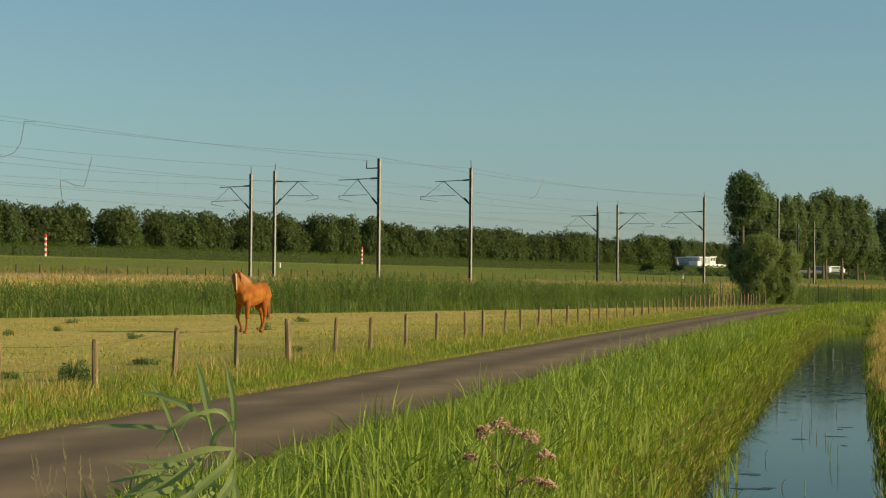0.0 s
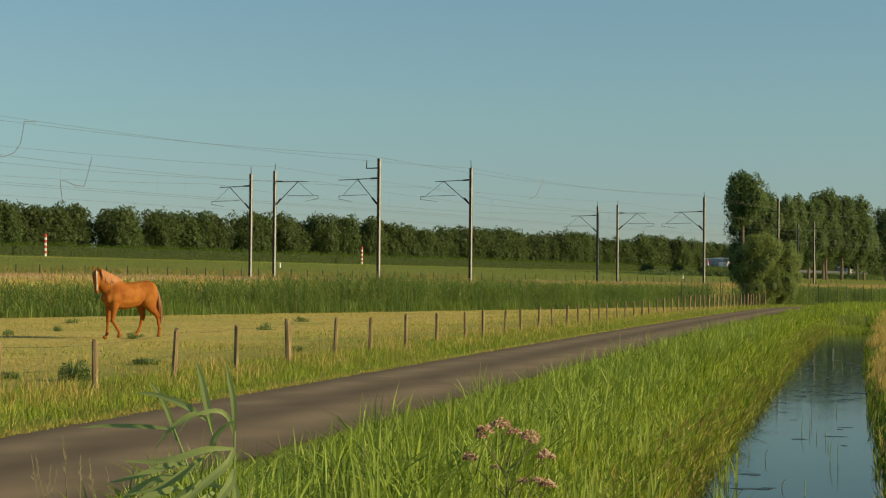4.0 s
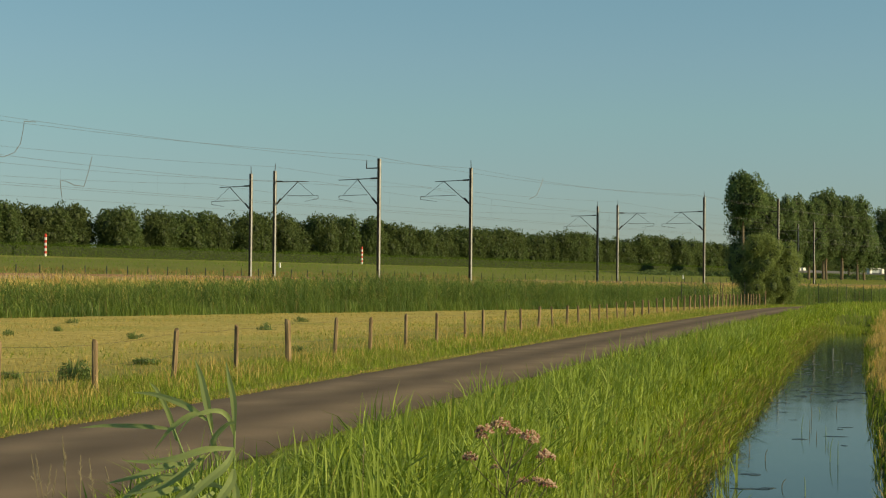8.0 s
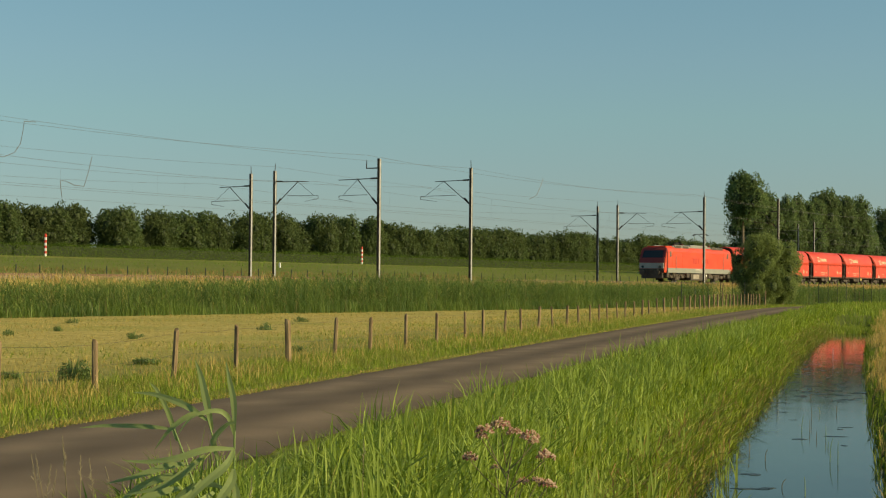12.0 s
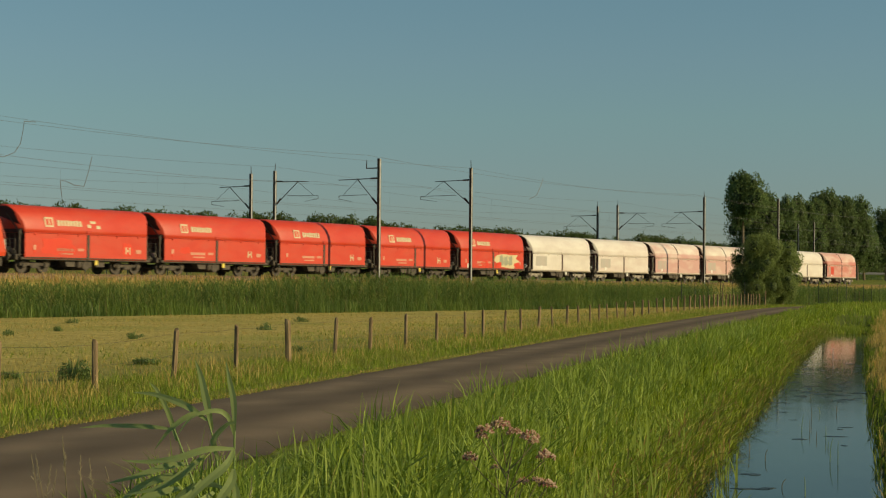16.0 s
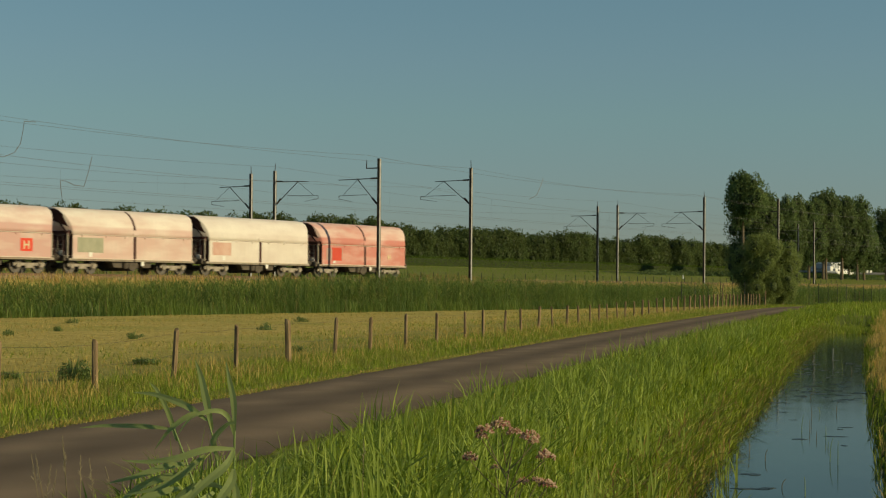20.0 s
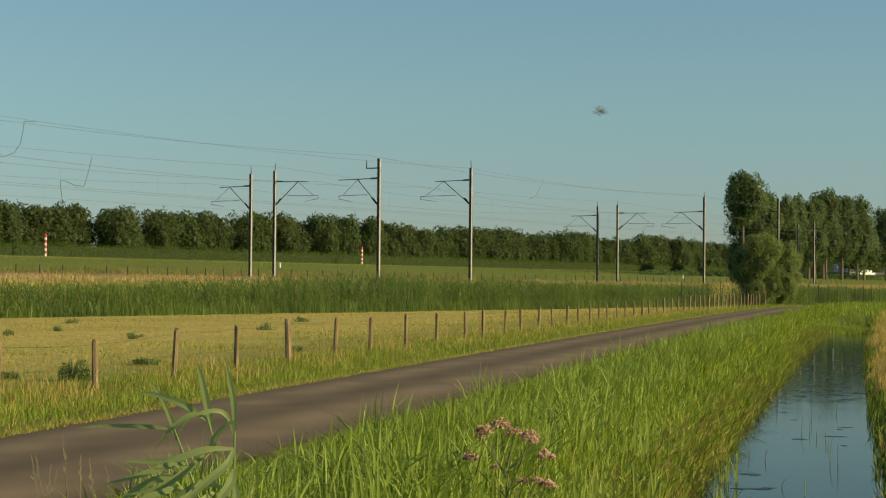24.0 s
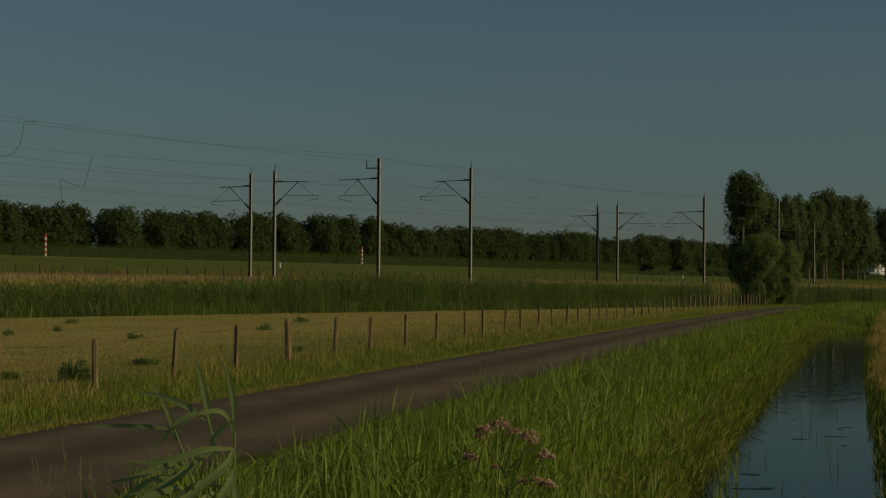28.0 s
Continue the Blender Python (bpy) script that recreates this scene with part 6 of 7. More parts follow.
# ---- plants near the camera ----
STEM_GREEN = surf("reed_stem", (0.16, 0.25, 0.06), (0.24, 0.32, 0.10), 6.0, 0.6, 0, 0.1)


def reed_plant():
    t = thing("reed_plant", pose(-0.92, 7.5, 0.0), "leafy green reed plant on the bank near the lane", "reed")
    # x and z in the plant's own space; heights in metres over the bank
    stems = [[(0.05, 0.02, 0.0), (0.04, 0.02, 0.7), (0.0, 0.0, 1.05), (-0.03, 0, 1.15)], [(0.07, -0.05, 0.0), (0.085, -0.04, 0.8), (0.085, -0.04, 1.10)], [(-0.02, 0.04, 0.0), (-0.06, 0.05, 0.8), (-0.14, 0.05, 1.02), (-0.18, 0.05, 1.12)], [(-0.1, 0.1, 0.0), (-0.14, 0.1, 0.6), (-0.2, 0.1, 0.85)]]
    for s in stems:
        part("stem", B().path(s, [0.006, 0.005, 0.004, 0.003][:len(s)], 6), STEM_GREEN, t)
    # the bank's surface lies lower than the meadow, so the leaves start well above it
    leaves = [([(-0.01, 0, 1.10), (-0.035, 0, 1.22), (-0.06, 0.01, 1.32), (-0.085, 0.02, 1.385)], 0.032), ([(0.085, -0.04, 1.10), (0.08, -0.04, 1.22), (0.06, -0.03, 1.31), (0.045, -0.02, 1.385)], 0.036), ([(0.085, -0.04, 1.08), (0.06, -0.06, 1.16), (0.01, -0.08, 1.185), (-0.08, -0.1, 1.16), (-0.14, -0.1, 1.08)], 0.021),
              ([(-0.16, 0.05, 1.05), (-0.19, 0.05, 1.15), (-0.24, 0.06, 1.25), (-0.28, 0.07, 1.29)], 0.022), ([(-0.03, 0, 1.14), (-0.12, 0.0, 1.20), (-0.24, 0.02, 1.24), (-0.34, 0.03, 1.25)], 0.028), ([(-0.02, 0, 1.17), (-0.10, -0.02, 1.16), (-0.18, -0.03, 1.10), (-0.24, -0.03, 1.02)], 0.024),
              ([(-0.18, 0.05, 1.10), (-0.30, 0.05, 1.11), (-0.46, 0.06, 1.11), (-0.56, 0.06, 1.10)], 0.020), ([(0.085, -0.05, 1.03), (-0.02, -0.08, 1.03), (-0.14, -0.1, 0.995), (-0.26, -0.1, 0.98), (-0.36, -0.1, 0.985)], 0.040),
              ([(0.085, -0.05, 1.03), (0.06, -0.1, 0.97), (-0.02, -0.13, 0.90), (-0.10, -0.15, 0.82), (-0.2, -0.16, 0.72)], 0.048), ([(0.085, -0.05, 0.95), (0.08, -0.1, 0.90), (0.03, -0.14, 0.82), (0.0, -0.16, 0.72)], 0.055), ([(-0.04, 0, 1.0), (-0.12, -0.03, 0.93), (-0.22, -0.05, 0.87), (-0.36, -0.05, 0.84)], 0.042),
              ([(-0.1, 0.05, 0.92), (-0.22, 0.03, 0.90), (-0.33, 0.02, 0.85), (-0.42, 0.0, 0.76)], 0.045), ([(-0.05, 0.02, 0.9), (-0.1, -0.02, 0.83), (-0.22, -0.05, 0.79), (-0.38, -0.06, 0.78)], 0.05), ([(-0.14, 0.05, 0.86), (-0.24, 0.02, 0.84), (-0.34, 0.0, 0.78), (-0.46, 0.0, 0.70)], 0.05),
              ([(0.02, 0.0, 0.98), (0.0, -0.05, 1.06), (0.06, -0.08, 1.13), (0.10, -0.1, 1.14)], 0.024), ([(0.0, 0.0, 0.85), (-0.06, -0.08, 0.80), (-0.12, -0.12, 0.70), (-0.16, -0.14, 0.6)], 0.05), ([(-0.18, 0.1, 0.8), (-0.1, 0.05, 0.86), (0.0, 0.0, 0.88), (0.08, -0.05, 0.84)], 0.04)]
    leaves += [([(0.05, -0.02, 0.80), (-0.05, -0.06, 0.79), (-0.16, -0.10, 0.74), (-0.27, -0.12, 0.66)], 0.05), ([(0.07, -0.04, 0.86), (0.04, -0.10, 0.80), (-0.03, -0.15, 0.70), (-0.08, -0.18, 0.58)], 0.05),
               ([(-0.12, 0.04, 0.96), (-0.2, 0.02, 0.95), (-0.32, 0.0, 0.91), (-0.44, 0.0, 0.88)], 0.04), ([(0.085, -0.04, 0.9), (0.10, -0.08, 0.84), (0.085, -0.12, 0.74), (0.05, -0.14, 0.62)], 0.045), ([(-0.06, 0.04, 0.74), (-0.16, 0.0, 0.72), (-0.26, -0.03, 0.66), (-0.36, -0.05, 0.58)], 0.05)]
    for p, w in leaves:
        part("leaf", ribbon(B(), p, w if w < 0.034 else 0.72 * w), REED_PLANT, t)


reed_plant()


FLOWER = leafy("faded_pink_flower", (0.42, 0.26, 0.19), (0.62, 0.46, 0.35), (0.30, 0.13, 0.10), 0.3, 0.3, 0.8)
SEED = surf("pale_seed_head", (0.30, 0.25, 0.15), (0.42, 0.36, 0.23), 8.0, 0.8, 0, 0.1)
STALK = surf("brown_stalk", (0.16, 0.13, 0.06), (0.24, 0.2, 0.09), 8.0, 0.7, 0, 0.1)


def flower_plant():
    t = thing("hemp_agrimony", pose(0.31, 8.5, -0.04), "tall wildflower with faded pink flower heads", "wildflower")
    rr = random.Random(8)
    root, fork = Vector((0.03, 0, 0)), Vector((-0.01, 0, 0.80))
    heads = [(-0.04, 1.085, 0.04), (-0.11, 1.055, 0.036), (0.09, 1.035, 0.04), (0.02, 1.055, 0.03), (-0.175, 0.925, 0.036), (0.165, 0.945, 0.038), (0.175, 0.815, 0.036), (-0.06, 0.89, 0.02), (0.07, 0.82, 0.026), (-0.125, 1.03, 0.025), (0.115, 1.01, 0.022), (0.135, 0.83, 0.026)]
    part("stem", B().path([root, Vector((0.0, 0, 0.45)), fork, Vector((0.01, 0, 0.95))], [0.006, 0.005, 0.0045, 0.003], 6), STALK, t)
    for i, (x, z, r) in enumerate((x, z, 1.2 * r) for x, z, r in heads):
        y = rr.uniform(-0.08, 0.08)
        s = fork.lerp(root, 0.25) if z < 0.9 else fork + Vector((0, 0, rr.uniform(-0.05, 0.12)))
        st = part("branch", B().path([s, s.lerp(Vector((x, y, z)), 0.6) + Vector((0, 0, -0.01)), Vector((x, y, z))], [0.003, 0.0025, 0.002], 5), STALK, t)
        b = B()
        for k in range(70):
            a, q = rr.uniform(0, math.tau), math.sqrt(rr.random())
            px, py, pz = x + r * q * math.cos(a), y + r * q * math.sin(a), z + r * 1.0 * math.sqrt(max(0, 1 - q * q)) * rr.uniform(0.3, 1.0)
            d = r * rr.uniform(0.10, 0.2)
            b.add([(px, py, pz + d), (px + d, py, pz), (px - d * 0.5, py + d * 0.87, pz), (px - d * 0.5, py - d * 0.87, pz), (px, py, pz - d)], [(0, 1, 2), (0, 2, 3), (0, 3, 1), (4, 2, 1), (4, 3, 2), (4, 1, 3)])
        part("flower_head", b, FLOWER, st, "faded pink flower head")
    for k in range(12):
        z, a = rr.uniform(0.2, 0.75), rr.uniform(0, math.tau)
        part("leaf", ribbon(B(), [(0, 0, z), (0.06 * math.cos(a), 0.06 * math.sin(a), z + 0.02), (0.14 * math.cos(a), 0.14 * math.sin(a), z - 0.02)], 0.03, (0, 0, 1)), WEED, t)


flower_plant()


def near_blades():
    """Broad sword-like leaves that stand out of the bank's grass."""
    rr = random.Random(12)
    clumps = [(0.95, 11.5, 13, 0.72), (1.5, 12.5, 10, 0.55), (-0.1, 11.0, 9, 0.50), (0.3, 12.0, 9, 0.52), (2.2, 14.5, 10, 0.60), (0.65, 12.4, 12, 0.62), (-0.5, 12.5, 8, 0.5), (1.9, 17.0, 12, 0.66), (2.9, 19.0, 12, 0.62), (1.2, 16.0, 10, 0.6), (0.2, 15.0, 9, 0.5), (3.6, 23.0, 10, 0.6), (2.4, 22.0, 10, 0.6), (-0.2, 9.6, 7, 0.5), (1.2, 9.7, 9, 0.62), (0.9, 10.3, 9, 0.6)]
    for x, y, n, h in clumps:
        z = float(height(x, y))
        t = thing("sedge_clump", pose(x, y, z), "clump of broad bright green sedge leaves on the bank", "sedge", "sedge clumps")
        for k in range(n):
            a, l = rr.uniform(0, math.tau), rr.uniform(0.04, 0.38)
            hh = h * rr.uniform(0.7, 1.25)
            bx, by = rr.uniform(-0.14, 0.14), rr.uniform(-0.14, 0.14)
            dx, dy = math.cos(a) * l * hh, math.sin(a) * l * hh
            part("leaf", ribbon(B(), [(bx, by, -0.04), (bx + dx * 0.2, by + dy * 0.2, hh * 0.5), (bx + dx * 0.6, by + dy * 0.6, hh * 0.85), (bx + dx, by + dy, hh)], rr.uniform(0.014, 0.024), (0.3, -1, 0.2)), REED_NEAR, t)


near_blades()


def seed_grass():
    rr = random.Random(21)
    for k in range(26):
        x, y = rr.uniform(-2.3, -1.0), rr.uniform(9.0, 11.5)
        if k > 18:
            x, y = rr.uniform(-0.9, 1.5), rr.uniform(11.5, 18)
        h = rr.uniform(0.55, 0.8) if k <= 18 else rr.uniform(0.5, 0.75)
        z = float(height(x, y))
        t = thing("seed_grass", pose(x, y, z), "thin grass stalk with a feathery seed head", "grass stalk", "grass stalks by the lane")
        lx = rr.uniform(-0.16, 0.16)
        part("stalk", B().path([(0, 0, -0.02), (lx * 0.4, 0, h * 0.6), (lx, 0, h)], [0.0022, 0.0018, 0.0012], 4), STALK, t)
        b = B()
        for i in range(12):
            f = i / 12
            p = Vector((lx * (0.75 + 0.25 * f), 0, h * (0.78 + 0.22 * f)))
            a = rr.uniform(0, math.tau)
            e = p + Vector((0.02 * math.cos(a), 0.02 * math.sin(a), 0.022)) * (1.1 - f)
            b.tube(p, e, 0.0022, 0.001, 4)
        part("seed_head", b, SEED, t)


seed_grass()


def weed(x, y, r, h, n, seed, label="dark green leafy weed clump in the meadow"):
    global rng
    rr = random.Random(seed)
    t = thing("meadow_weed", pose(x, y, float(height(x, y))), label, "weed", "weeds in the meadow")
    rng = np.random.default_rng(seed)
    b = B()
    for k in range(n // 2):                             # upright stalks and long leaves
        a, q = rr.uniform(0, math.tau), rr.uniform(0.0, 1.0)
        hh = h * rr.uniform(0.4, 1.1) * (1.1 - 0.5 * q)
        p = (0.6 * r * q * math.cos(a), 0.6 * r * q * math.sin(a), -0.02)
        e = (p[0] + rr.uniform(-0.25, 0.25) * r, p[1] + rr.uniform(-0.25, 0.25) * r, hh)
        ribbon(b, [p, (0.5 * (p[0] + e[0]), 0.5 * (p[1] + e[1]), hh * 0.6), e], rr.uniform(0.012, 0.03), (rr.uniform(-1, 1), -1, 0.3))
    lumps = []
    for k in range(7):
        a, q = rr.uniform(0, math.tau), rr.uniform(0.1, 0.75) * r
        lumps.append((q * math.cos(a), q * math.sin(a), h * rr.uniform(0.12, 0.5), r * rr.uniform(0.2, 0.4), r * rr.uniform(0.2, 0.4), h * rr.uniform(0.15, 0.4)))
    p, way = crown_points(lumps, 10 * n, 0.4)
    p[:, 2] = np.abs(p[:, 2])
    part("leaves", cards(p, rng.uniform(0.03, 0.07, len(p)) * (0.7 + 0.8 * r), WEED, "leaves", 0.0, 0.4, way, 0.5), WEED, t)
    part("stalk_tuft", b, WEED, t)


for i, (x, y, r, h, n) in enumerate(((-6.26, 31.4, 0.42, 0.42, 110), (-9.21, 55.0, 0.32, 0.24, 40), (-6.06, 38.1, 0.40, 0.16, 60), (-12.95, 62.2, 0.25, 0.28, 26), (-6.29, 66.1, 0.35, 0.34, 50), (-13.3, 56.7, 0.3, 0.25, 26), (-6.3, 81, 0.5, 0.3, 36), (-7.5, 32.1, 0.35, 0.15, 40), (-15, 75, 0.4, 0.3, 26), (-3.5, 46, 0.4, 0.2, 30))):
    weed(x, y, r, h, n, 100 + i)


def water_plants():
    global rng
    rr = random.Random(31)
    PAD = surf("floating_weed", (0.02, 0.03, 0.018), (0.035, 0.045, 0.025), 3.0, 0.35)
    for k in range(96):
        y = 18 + 50 * rr.random() ** 1.3 if k < 34 else rr.uniform(38, 60)
        s = rr.uniform(7.75, 9.4) if k < 34 else rr.uniform(7.6, 9.5)
        x = float(lane(y)) + s
        n, rx, ry = 18, rr.uniform(0.04, 0.22), rr.uniform(0.03, 0.14)
        top = [(rx * math.cos(math.tau * i / n) * rr.uniform(0.4, 1.3), ry * math.sin(math.tau * i / n) * rr.uniform(0.3, 1.5), 0.002) for i in range(n)]
        b = B().loft([[(p[0], p[1], -0.006) for p in top], top])
        tagged(part("floating_weed", b, PAD, at=pose(x, y, -0.718)), "dark patch of floating water weed in the ditch", "water weed", "floating water weed")
    for k in range(26):
        y = 18 + 40 * rr.random() ** 1.4
        s = rr.choice((rr.uniform(7.5, 8.1), rr.uniform(8.2, 9.2)))
        x = float(lane(y)) + s
        h = rr.uniform(0.1, 0.36)
        q = rr.uniform(-0.06, 0.06)
        b = B().path([(0, 0, -0.1), (q * 0.1, 0, h * 0.4), (q * 0.4, 0, h * 0.75), (q, 0, h)], [0.006, 0.005, 0.004, 0.002], 5)
        tagged(part("water_stalk", b, STALK if k % 2 else STEM_GREEN, at=pose(x, y, -0.72)), "single thin stalk standing in the ditch water", "stalk", "stalks in the ditch")
    x, y = float(lane(61)) + 8.5, 61.0
    tagged(part("water_stake", B().tube((0, 0, -0.2), (0.01, 0, 0.42), 0.012, 0.012, 6), STEEL, at=pose(x, y, -0.72)), "thin pale stake standing in the ditch", "stake")


water_plants()


def jumper(pts, v):
    t = thing("jumper_cable", label="looped jumper cable hanging from the overhead wires", category="cable", group="jumper cables")
    part("cable", B().path([(*rail_xy(u, v), z) for u, z in pts], [0.02] * len(pts), 5), WIRE, t)


jumper([(-9.56, 11.63), (-10.59, 11.6), (-10.74, 10.79), (-10.9, 10.2), (-11.41, 9.61), (-12.34, 9.27), (-13.58, 9.31), (-14.61, 9.69)], 0.4)
jumper([(-4.26, 9.79), (-4.57, 8.86), (-4.99, 7.84), (-5.92, 7.86), (-6.75, 8.09), (-7.27, 8.09), (-7.17, 7.48), (-7.07, 7.02)], 0.4)
jumper([(60.01, 11.92), (59.56, 11.2), (58.65, 10.18), (57.08, 9.75)], 0.4)


# ---- grasses ----
def grasses():
    global rng
    rng = np.random.default_rng(5)
    u = rng.uniform
    # tall grass on the bank between lane and ditch
    sets = [(26000, 11, 30, 0.006, 0.017), (29000, 30, 60, 0.014, 0.032), (32000, 60, 105, 0.022, 0.045), (18000, 105, 165, 0.04, 0.08)]
    for k, (n, y0, y1, w0, w1) in enumerate(sets):
        xy, s = scatter_s(n, 3.3, 7.22, y0, y1)
        z = height(xy[:, 0], xy[:, 1])
        tall = np.clip((s - 3.3) / 1.7, 0.10, 1.0) * np.where((xy[:, 1] > 40) & (s < 4.8), 0.55, 1.0)
        clump = (0.8 + 0.34 * np.sin(xy[:, 0] * 2.3 + 1.1 * np.sin(xy[:, 1] * 0.8)) * np.sin(xy[:, 1] * 1.1 + 0.7)) * np.where(s > 6.3, np.where(xy[:, 1] > 60, 0.45, 0.75), 1.0)
        h = u(0.22, 0.72, n) * tall * clump * np.where((s > 5.9) & (xy[:, 1] < 34), 0.6, 1.0)
        stuff("tall_grass", (arches if k < 2 else blades)(xy, z, h, u(w0, w1, n) * 0.85, u(0.04, 0.55, n), GRASS, "tall_grass", wind=(0.08, 0.02)), "tall bright green grass on the ditch bank", "grass")
    n = 22000
    xy, s = scatter_s(n, 4.5, 7.0, 11, 70, 1.5)
    n = len(xy)
    h = u(0.45, 0.85, n) * (0.8 + 0.3 * np.sin(xy[:, 0] * 3.1) * np.sin(xy[:, 1] * 1.7)) * np.where(s > 6.2, 0.5, 1.0)
    stuff("broad_grass", arches(xy, height(xy[:, 0], xy[:, 1]), h, u(0.008, 0.022, n), u(0.05, 0.95, n), REED_NEAR, "broad_grass", wind=(0.05, 0)), "broad bright green grass leaves on the ditch bank", "grass")
    n = 9000
    xy, s = scatter_s(n, 6.8, 7.55, 12, 102, 1.3)
    stuff("edge_grass", blades(xy, height(xy[:, 0], xy[:, 1]), u(0.12, 0.45, n), u(0.012, 0.03, n), u(0.3, 1.2, n), VERGE, "edge_grass", wind=(0.35, -0.1)), "grass leaning over the ditch edge", "grass")
    n = 2200
    xy, s = scatter_s(n, 6.6, 7.5, 15, 95, 1.4)
    stuff("edge_straw", blades(xy, height(xy[:, 0], xy[:, 1]), u(0.15, 0.5, n), u(0.008, 0.02, n), u(0.3, 1.5, n), RUSSET, "edge_stems", wind=(0.3, -0.1)), "brown and straw stems at the water's edge", "grass")
    n = 3600
    y = 80 + 32 * u(0, 1, n) ** 0.6
    s = u(7.2, 9.6, n)
    x = s + lane(y)
    k = u(0, 1, n) < np.clip((y - 90) / 22, 0, 1) + np.where(s < 7.8, 0.25, 0)
    x, y = x[k], y[k]
    m = len(x)
    stuff("water_grass", blades(np.stack([x, y], 1), np.full(m, -0.74), u(0.08, 0.34, m), u(0.01, 0.028, m), u(0.1, 0.9, m), VERGE, "water_grass"), "green grass growing out of the ditch water", "grass")
    # verge on the meadow side
    for n, y0, y1, w in ((30000, 17, 45, 0.009), (24000, 45, 100, 0.016), (14000, 100, 170, 0.035)):
        xy, s = scatter_s(n, -3.2, 0.12, y0, y1)
        h = u(0.08, 0.26, n) * np.where(s > -0.5, 0.6, 1.1)
        stuff("verge_grass", blades(xy, height(xy[:, 0], xy[:, 1]), h, u(0.6, 1.3, n) * w, u(0.1, 0.8, n), VERGE, "verge_grass"), "short green verge grass along the lane", "grass")
    n = 17000
    xy, s = scatter_s(n, -3.6, -0.9, 17, 150, 1.3)
    keep = (np.sin(xy[:, 1] * 1.3 + 2 * s) * np.sin(xy[:, 1] * 0.37 + 1) + u(-0.4, 0.6, n)) > 0.3
    xy = xy[keep]
    m = len(xy)
    stuff("straw_grass", blades(xy, height(xy[:, 0], xy[:, 1]), u(0.14, 0.5, m), u(0.005, 0.016, m), u(0.05, 0.7, m), STRAW, "straw_grass"), "dry straw-coloured grass along the fence", "grass")
    # rough green tufts inside the fence
    n = 30000
    y = u(20, 120, n)
    s = -2.6 - 7.5 * u(0, 1, n) ** 1.6
    x = s + lane(y)
    keep = np.sin(x * 0.61 + np.sin(y * 0.37) * 2.6 + 1) + 0.7 * np.sin(y * 0.53 + 1.7 * np.sin(x * 0.9)) + u(-1.4, 1.4, n) > 0.5
    x, y = x[keep], y[keep]
    m = len(x)
    stuff("meadow_tufts", blades(np.stack([x, y], 1), height(x, y), u(0.06, 0.22, m), u(0.007, 0.02, m), u(0.2, 0.9, m), VERGE, "meadow_tufts"), "rough green tufts inside the meadow fence", "grass")
    n = 19000
    xy, s = scatter_s(n, -0.28, 0.09, 17, 150, 1.4)
    stuff("edge_straw", blades(xy, np.zeros(n), u(0.04, 0.10, n), u(0.006, 0.016, n), u(0.2, 1.0, n), STRAW, "edge_straw"), "thin dry grass edge along the asphalt", "grass")
    # grazed meadow
    n = 150000
    y = 20 + 135 * u(0, 1, n) ** 0.8
    x = lane(y) - 2.8 - u(0, 1, n) ** 1.2 * (12 + 0.55 * y)
    _, v = rail_uv(x, y)
    k = (v > 19.5)
    x, y = x[k], y[k]
    m = len(x)
    patch = np.clip(0.5 + 0.6 * np.sin(x * 0.45 + np.sin(y * 0.21) * 2) * np.sin(y * 0.3), 0.1, 1)
    stuff("meadow_turf", blades(np.stack([x, y], 1), height(x, y), u(0.03, 0.12, m) * (0.5 + patch), u(0.006, 0.013, m) * (0.5 + y / 60), u(0.2, 1.0, m), TURF, "meadow_turf"), "grazed yellowing meadow turf", "grass")
    # dry grass on the shoulder of the railway bank
    n = 42000
    uu, vv = u(-75, 260, n), u(3.4, 7.6, n)
    x, y = rail_xy(uu, vv)
    golden = np.sin(uu * 0.11) + np.sin(uu * 0.043 + 2)
    stuff("bank_grass", blades(np.stack([x, y], 1), height(x, y), u(0.26, 0.68, n) * (0.9 + 0.25 * np.sin(uu * 0.7) * np.sin(uu * 0.19)), u(0.015, 0.04, n), u(0.1, 0.6, n), BANK, "bank_grass"), "dry golden grass on the railway bank", "grass")
    n = 30000
    uu, vv = u(-75, 330, n), -3.5 - 89 * u(0, 1, n)
    x, y = rail_xy(uu, vv)
    stuff("field_grass", blades(np.stack([x, y], 1), height(x, y), u(0.1, 0.32, n), u(0.03, 0.07, n), u(0.1, 0.7, n), FIELD, "field_grass"), "rough grass beyond the railway tracks", "grass")
    n = 12000
    uu, vv = u(-75, 110, n), -25 - 13 * u(0, 1, n) ** 1.5
    x, y = rail_xy(uu, vv)
    stuff("dry_strip_grass", blades(np.stack([x, y], 1), height(x, y), u(0.12, 0.4, n), u(0.03, 0.08, n), u(0.1, 0.6, n), RUSSET, "dry_strip_grass"), "russet dry grass strip beyond the tracks", "grass")
    # green rough beyond the end of the ditch
    n = 36000
    y = u(100.5, 182, n)
    s = u(3.1, 34, n)
    x = s + lane(y)
    _, v = rail_uv(x, y)
    k = (v > 20.5) & ((s > 6.5) | (y > 150)) 
    x, y, v = x[k], y[k], v[k]
    m = len(x)
    stuff("rough_grass", blades(np.stack([x, y], 1), height(x, y), u(0.3, 0.75, m) * (0.8 + 0.3 * np.sin(x * 0.8) * np.sin(y * 0.3)) * np.clip((y - 92) / 25, 0.3, 1), u(0.02, 0.05, m), u(0.1, 0.6, m), GRASS, "rough_grass"), "rough green grass beyond the ditch", "grass")
    n = 4500
    y, s = u(96.5, 109, n), u(7.2, 12.5, n)
    x = s + lane(y)
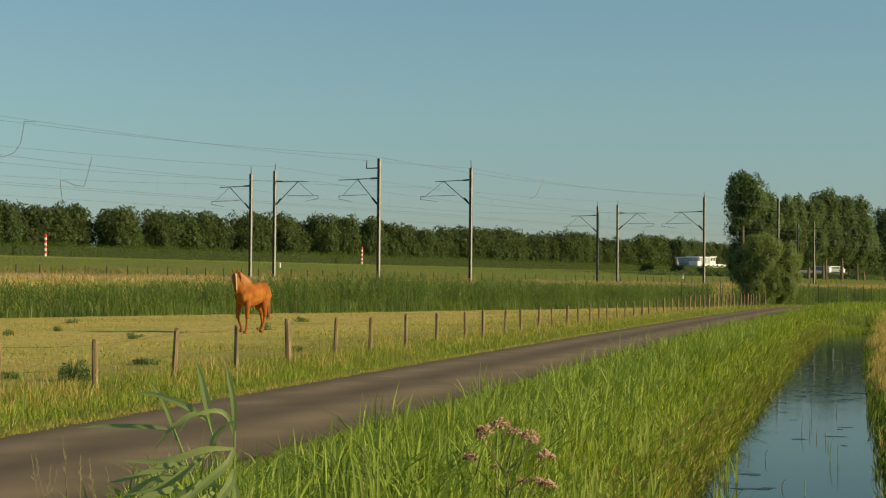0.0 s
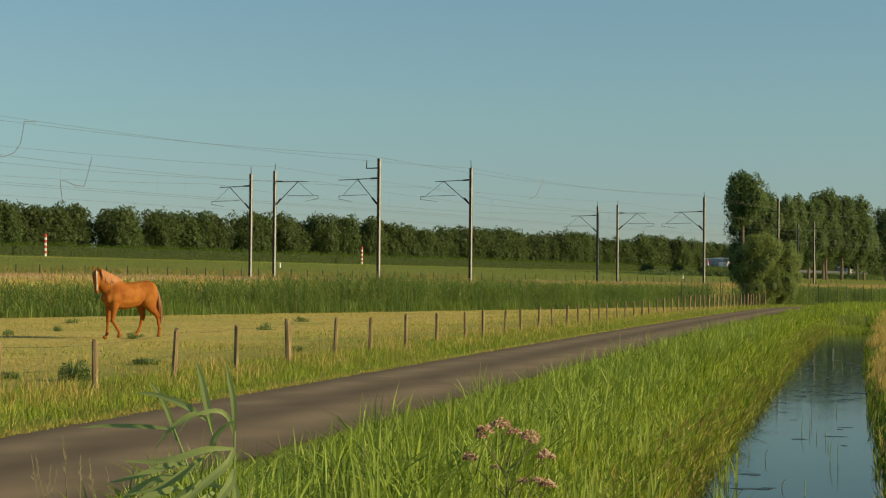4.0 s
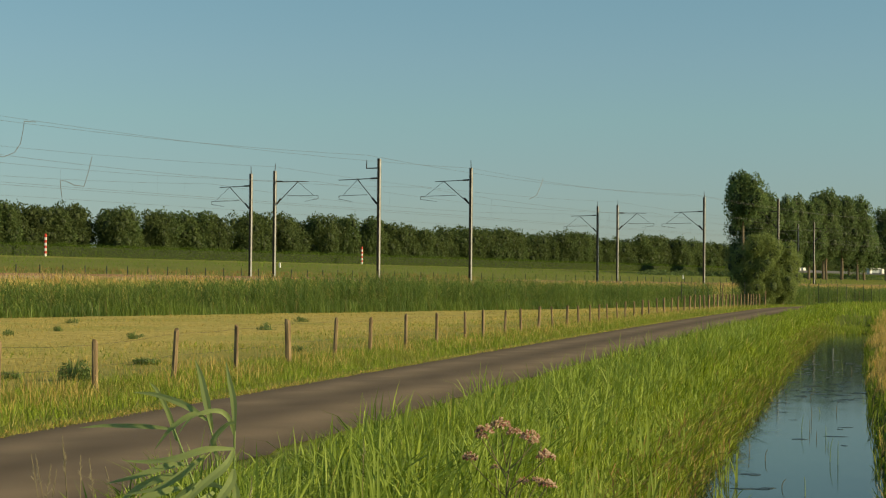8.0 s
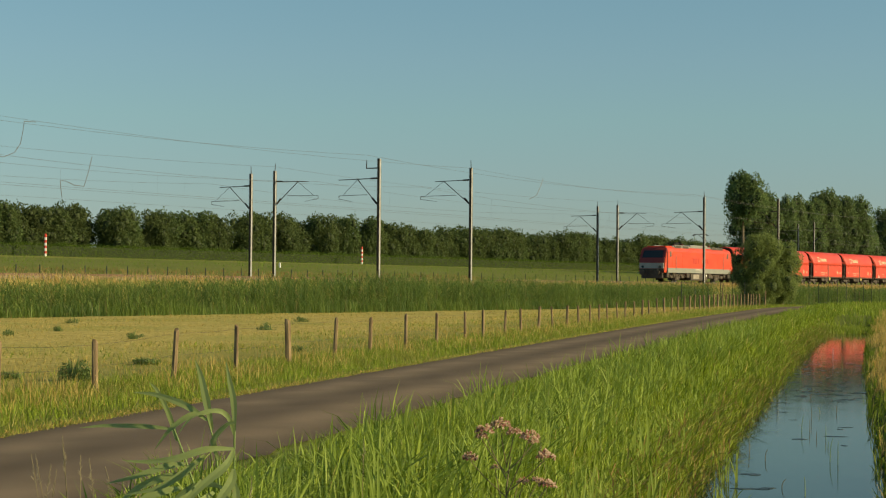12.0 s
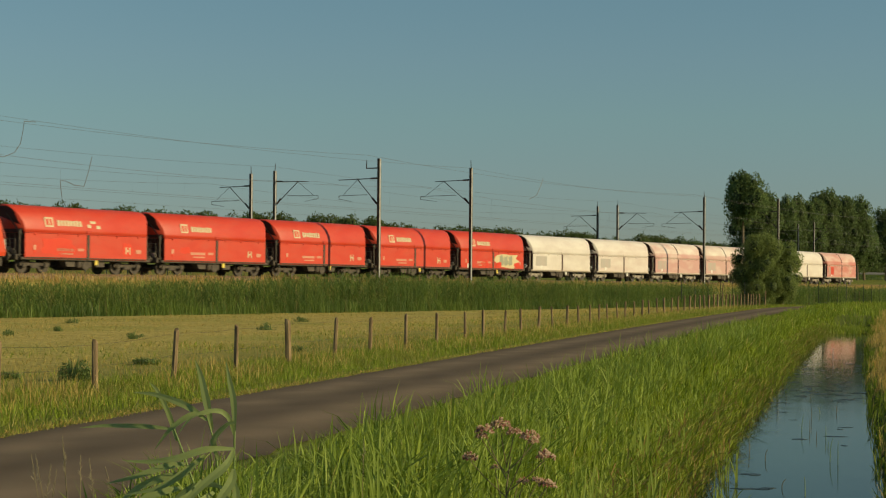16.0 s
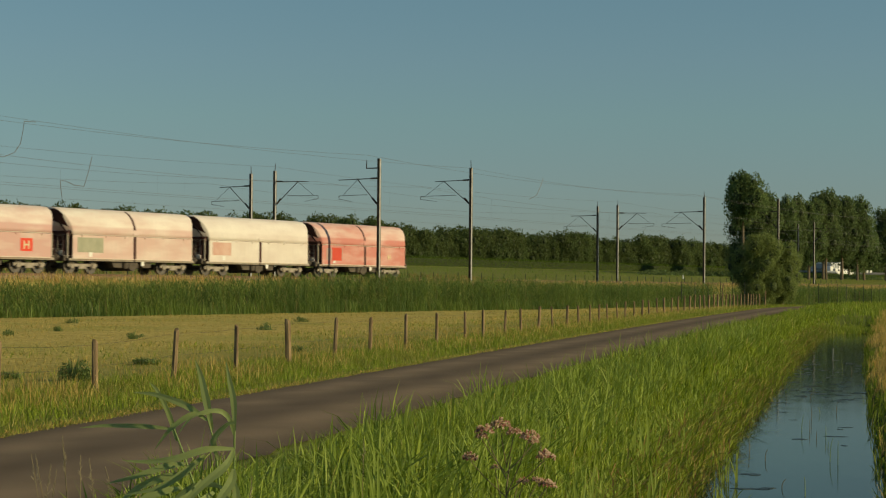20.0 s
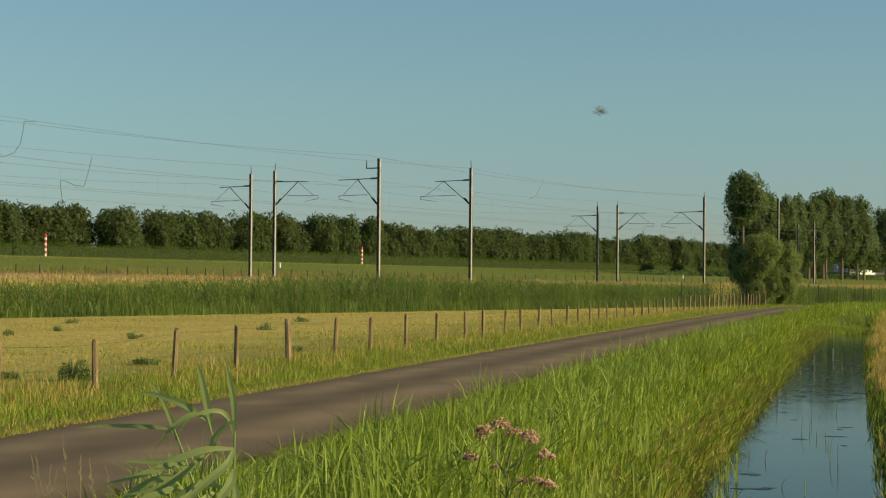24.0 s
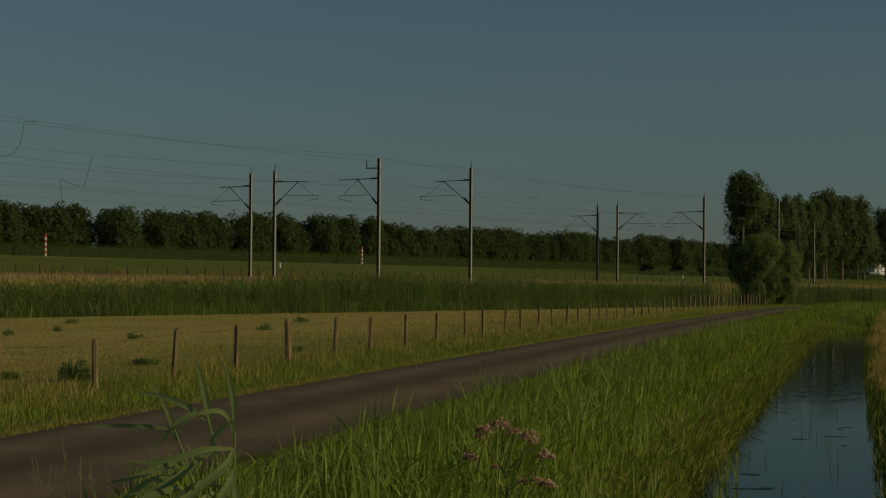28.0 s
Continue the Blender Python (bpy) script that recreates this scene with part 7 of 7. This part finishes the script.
    stuff("rough_grass", blades(np.stack([x, y], 1), np.maximum(height(x, y), -0.72), u(0.12, 0.38, n), u(0.02, 0.05, n), u(0.1, 0.6, n), GRASS, "ditch_end_grass"), "rough green grass at the ditch's end", "grass")
    # dry grass on the far side of the ditch
    n = 30000
    y = 14 + 110 * u(0, 1, n) ** 1.2
    s = 9.5 + 4.7 * u(0, 1, n)
    x = s + lane(y)
    green = s < 9.85 + 0.2 * np.sin(y * 0.9) + 0.2 * np.sin(y * 0.23)
    z = height(x, y)
    for sel, mat, nm, lab, hh in ((green, GRASS, "ditch_edge_grass", "green grass hanging over the ditch edge", (0.15, 0.42)), (~green, STRAW, "dry_grass", "tall dry golden grass beyond the ditch", (0.22, 0.5))):
        m = int(sel.sum())
        stuff(nm, blades(np.stack([x[sel], y[sel]], 1), z[sel], u(*hh, m), u(0.008, 0.022, m) * 1.3, u(0.1, 0.6, m), mat, nm, wind=(0.08, -0.05)), lab, "grass")
    # reed belt in the ditch below the railway
    n = 26000
    uu = -75 + 300 * u(0, 1, n)
    vv = 10.5 + (19.4 - 10.5) * u(0, 1, n) ** 0.8
    vv += 0.5 * np.sin(uu * 0.5)
    x, y = rail_xy(uu, vv)
    s = x - lane(y)
    k = s < -2.0
    k |= vv < 17
    k &= ~((np.abs(uu - 67.6) < 7.0) & (vv > 12.5))            # open ground round the willow bush
    x, y, uu, vv = x[k], y[k], uu[k], vv[k]
    n = len(x)
    h = u(0.86, 1.12, n) * (0.3 + np.interp(uu, [-30, -15, -8, -2, 3, 8, 15, 22, 32, 45, 90, 120], [1.62, 1.78, 1.95, 2.1, 2.42, 2.38, 2.1, 2.3, 2.0, 1.95, 1.9, 1.6])) * (1 + 0.04 * np.sin(uu * 1.7) + 0.03 * np.sin(uu * 4.3))
    z = np.minimum(height(x, y), -0.05)
    xy = np.stack([x, y], 1)
    stuff("reeds", blades(xy, z, h, u(0.012, 0.026, n), u(0.04, 0.24, n), REED, "reeds", wind=(-0.06, 0)), "dense belt of tall green reeds below the railway", "reeds")
    m = 15000
    ue, ve = u(-75, 60, m), u(18.7, 20.0, m)
    ex, ey = rail_xy(ue, ve)
    stuff("reeds", blades(np.stack([ex, ey], 1), np.full(m, -0.03), u(0.3, 1.3, m) * u(0.5, 1, m), u(0.02, 0.05, m), u(0.1, 0.7, m), REED, "reed_fringe", wind=(-0.1, 0)), "low fringe of young reeds at the meadow edge", "reeds")
    for j in range(11):
        f = u(0.08, 0.97, n)
        jit = rng.normal(0, 0.06, (n, 2))
        stuff("reeds", blades(xy + jit, z + h * f * 0.9, u(0.22, 0.55, n), u(0.016, 0.036, n), u(0.6, 1.9, n), REED, "reed_leaves", tip=0.8, wind=(-0.2, 0)), "drooping reed leaves", "reeds")


grasses()


# ---- what moves ----
def motions():
    for k, w in enumerate(WAGONS):
        off = (k - 5 + 0.5) * (RED_PITCH if k < 5 else PALE_PITCH)
        w.scale = ((RED_PITCH if k < 5 else PALE_PITCH) / 12.54, 1, 1)
        walk(w, [(t, train_pose(u + off)) for t, u in JOINT])
    horse_motion()
    barge_motion()
    insect_motion()
    off = -5 * RED_PITCH - LOCO_LEN / 2
    LOCO.scale = (LOCO_LEN / 19.58, 1, 1)
    spin = []                                         # the locomotive's wheels turn while it passes
    rolled = 0.0
    step = (JOINT[0][1] - JOINT[-1][1]) / 28.0 / FPS / 0.62
    for k in range(285, 500):
        spin.append((k / FPS, rolled))
        rolled += step
    for g in LOCO.children:
        for w in g.children:
            if w.name.startswith("wheelset"):
                at = w.matrix_local.translation.copy()
                walk(w, [(0.0, pose(*at))] + [(t, pose(*at, 0, math.degrees(a) % 360, 0)) for t, a in spin] + [(28.0, pose(*at, 0, math.degrees(spin[-1][1]) % 360, 0))])
    walk(LOCO, [(t, train_pose(u + off)) for t, u in JOINT])


motions()
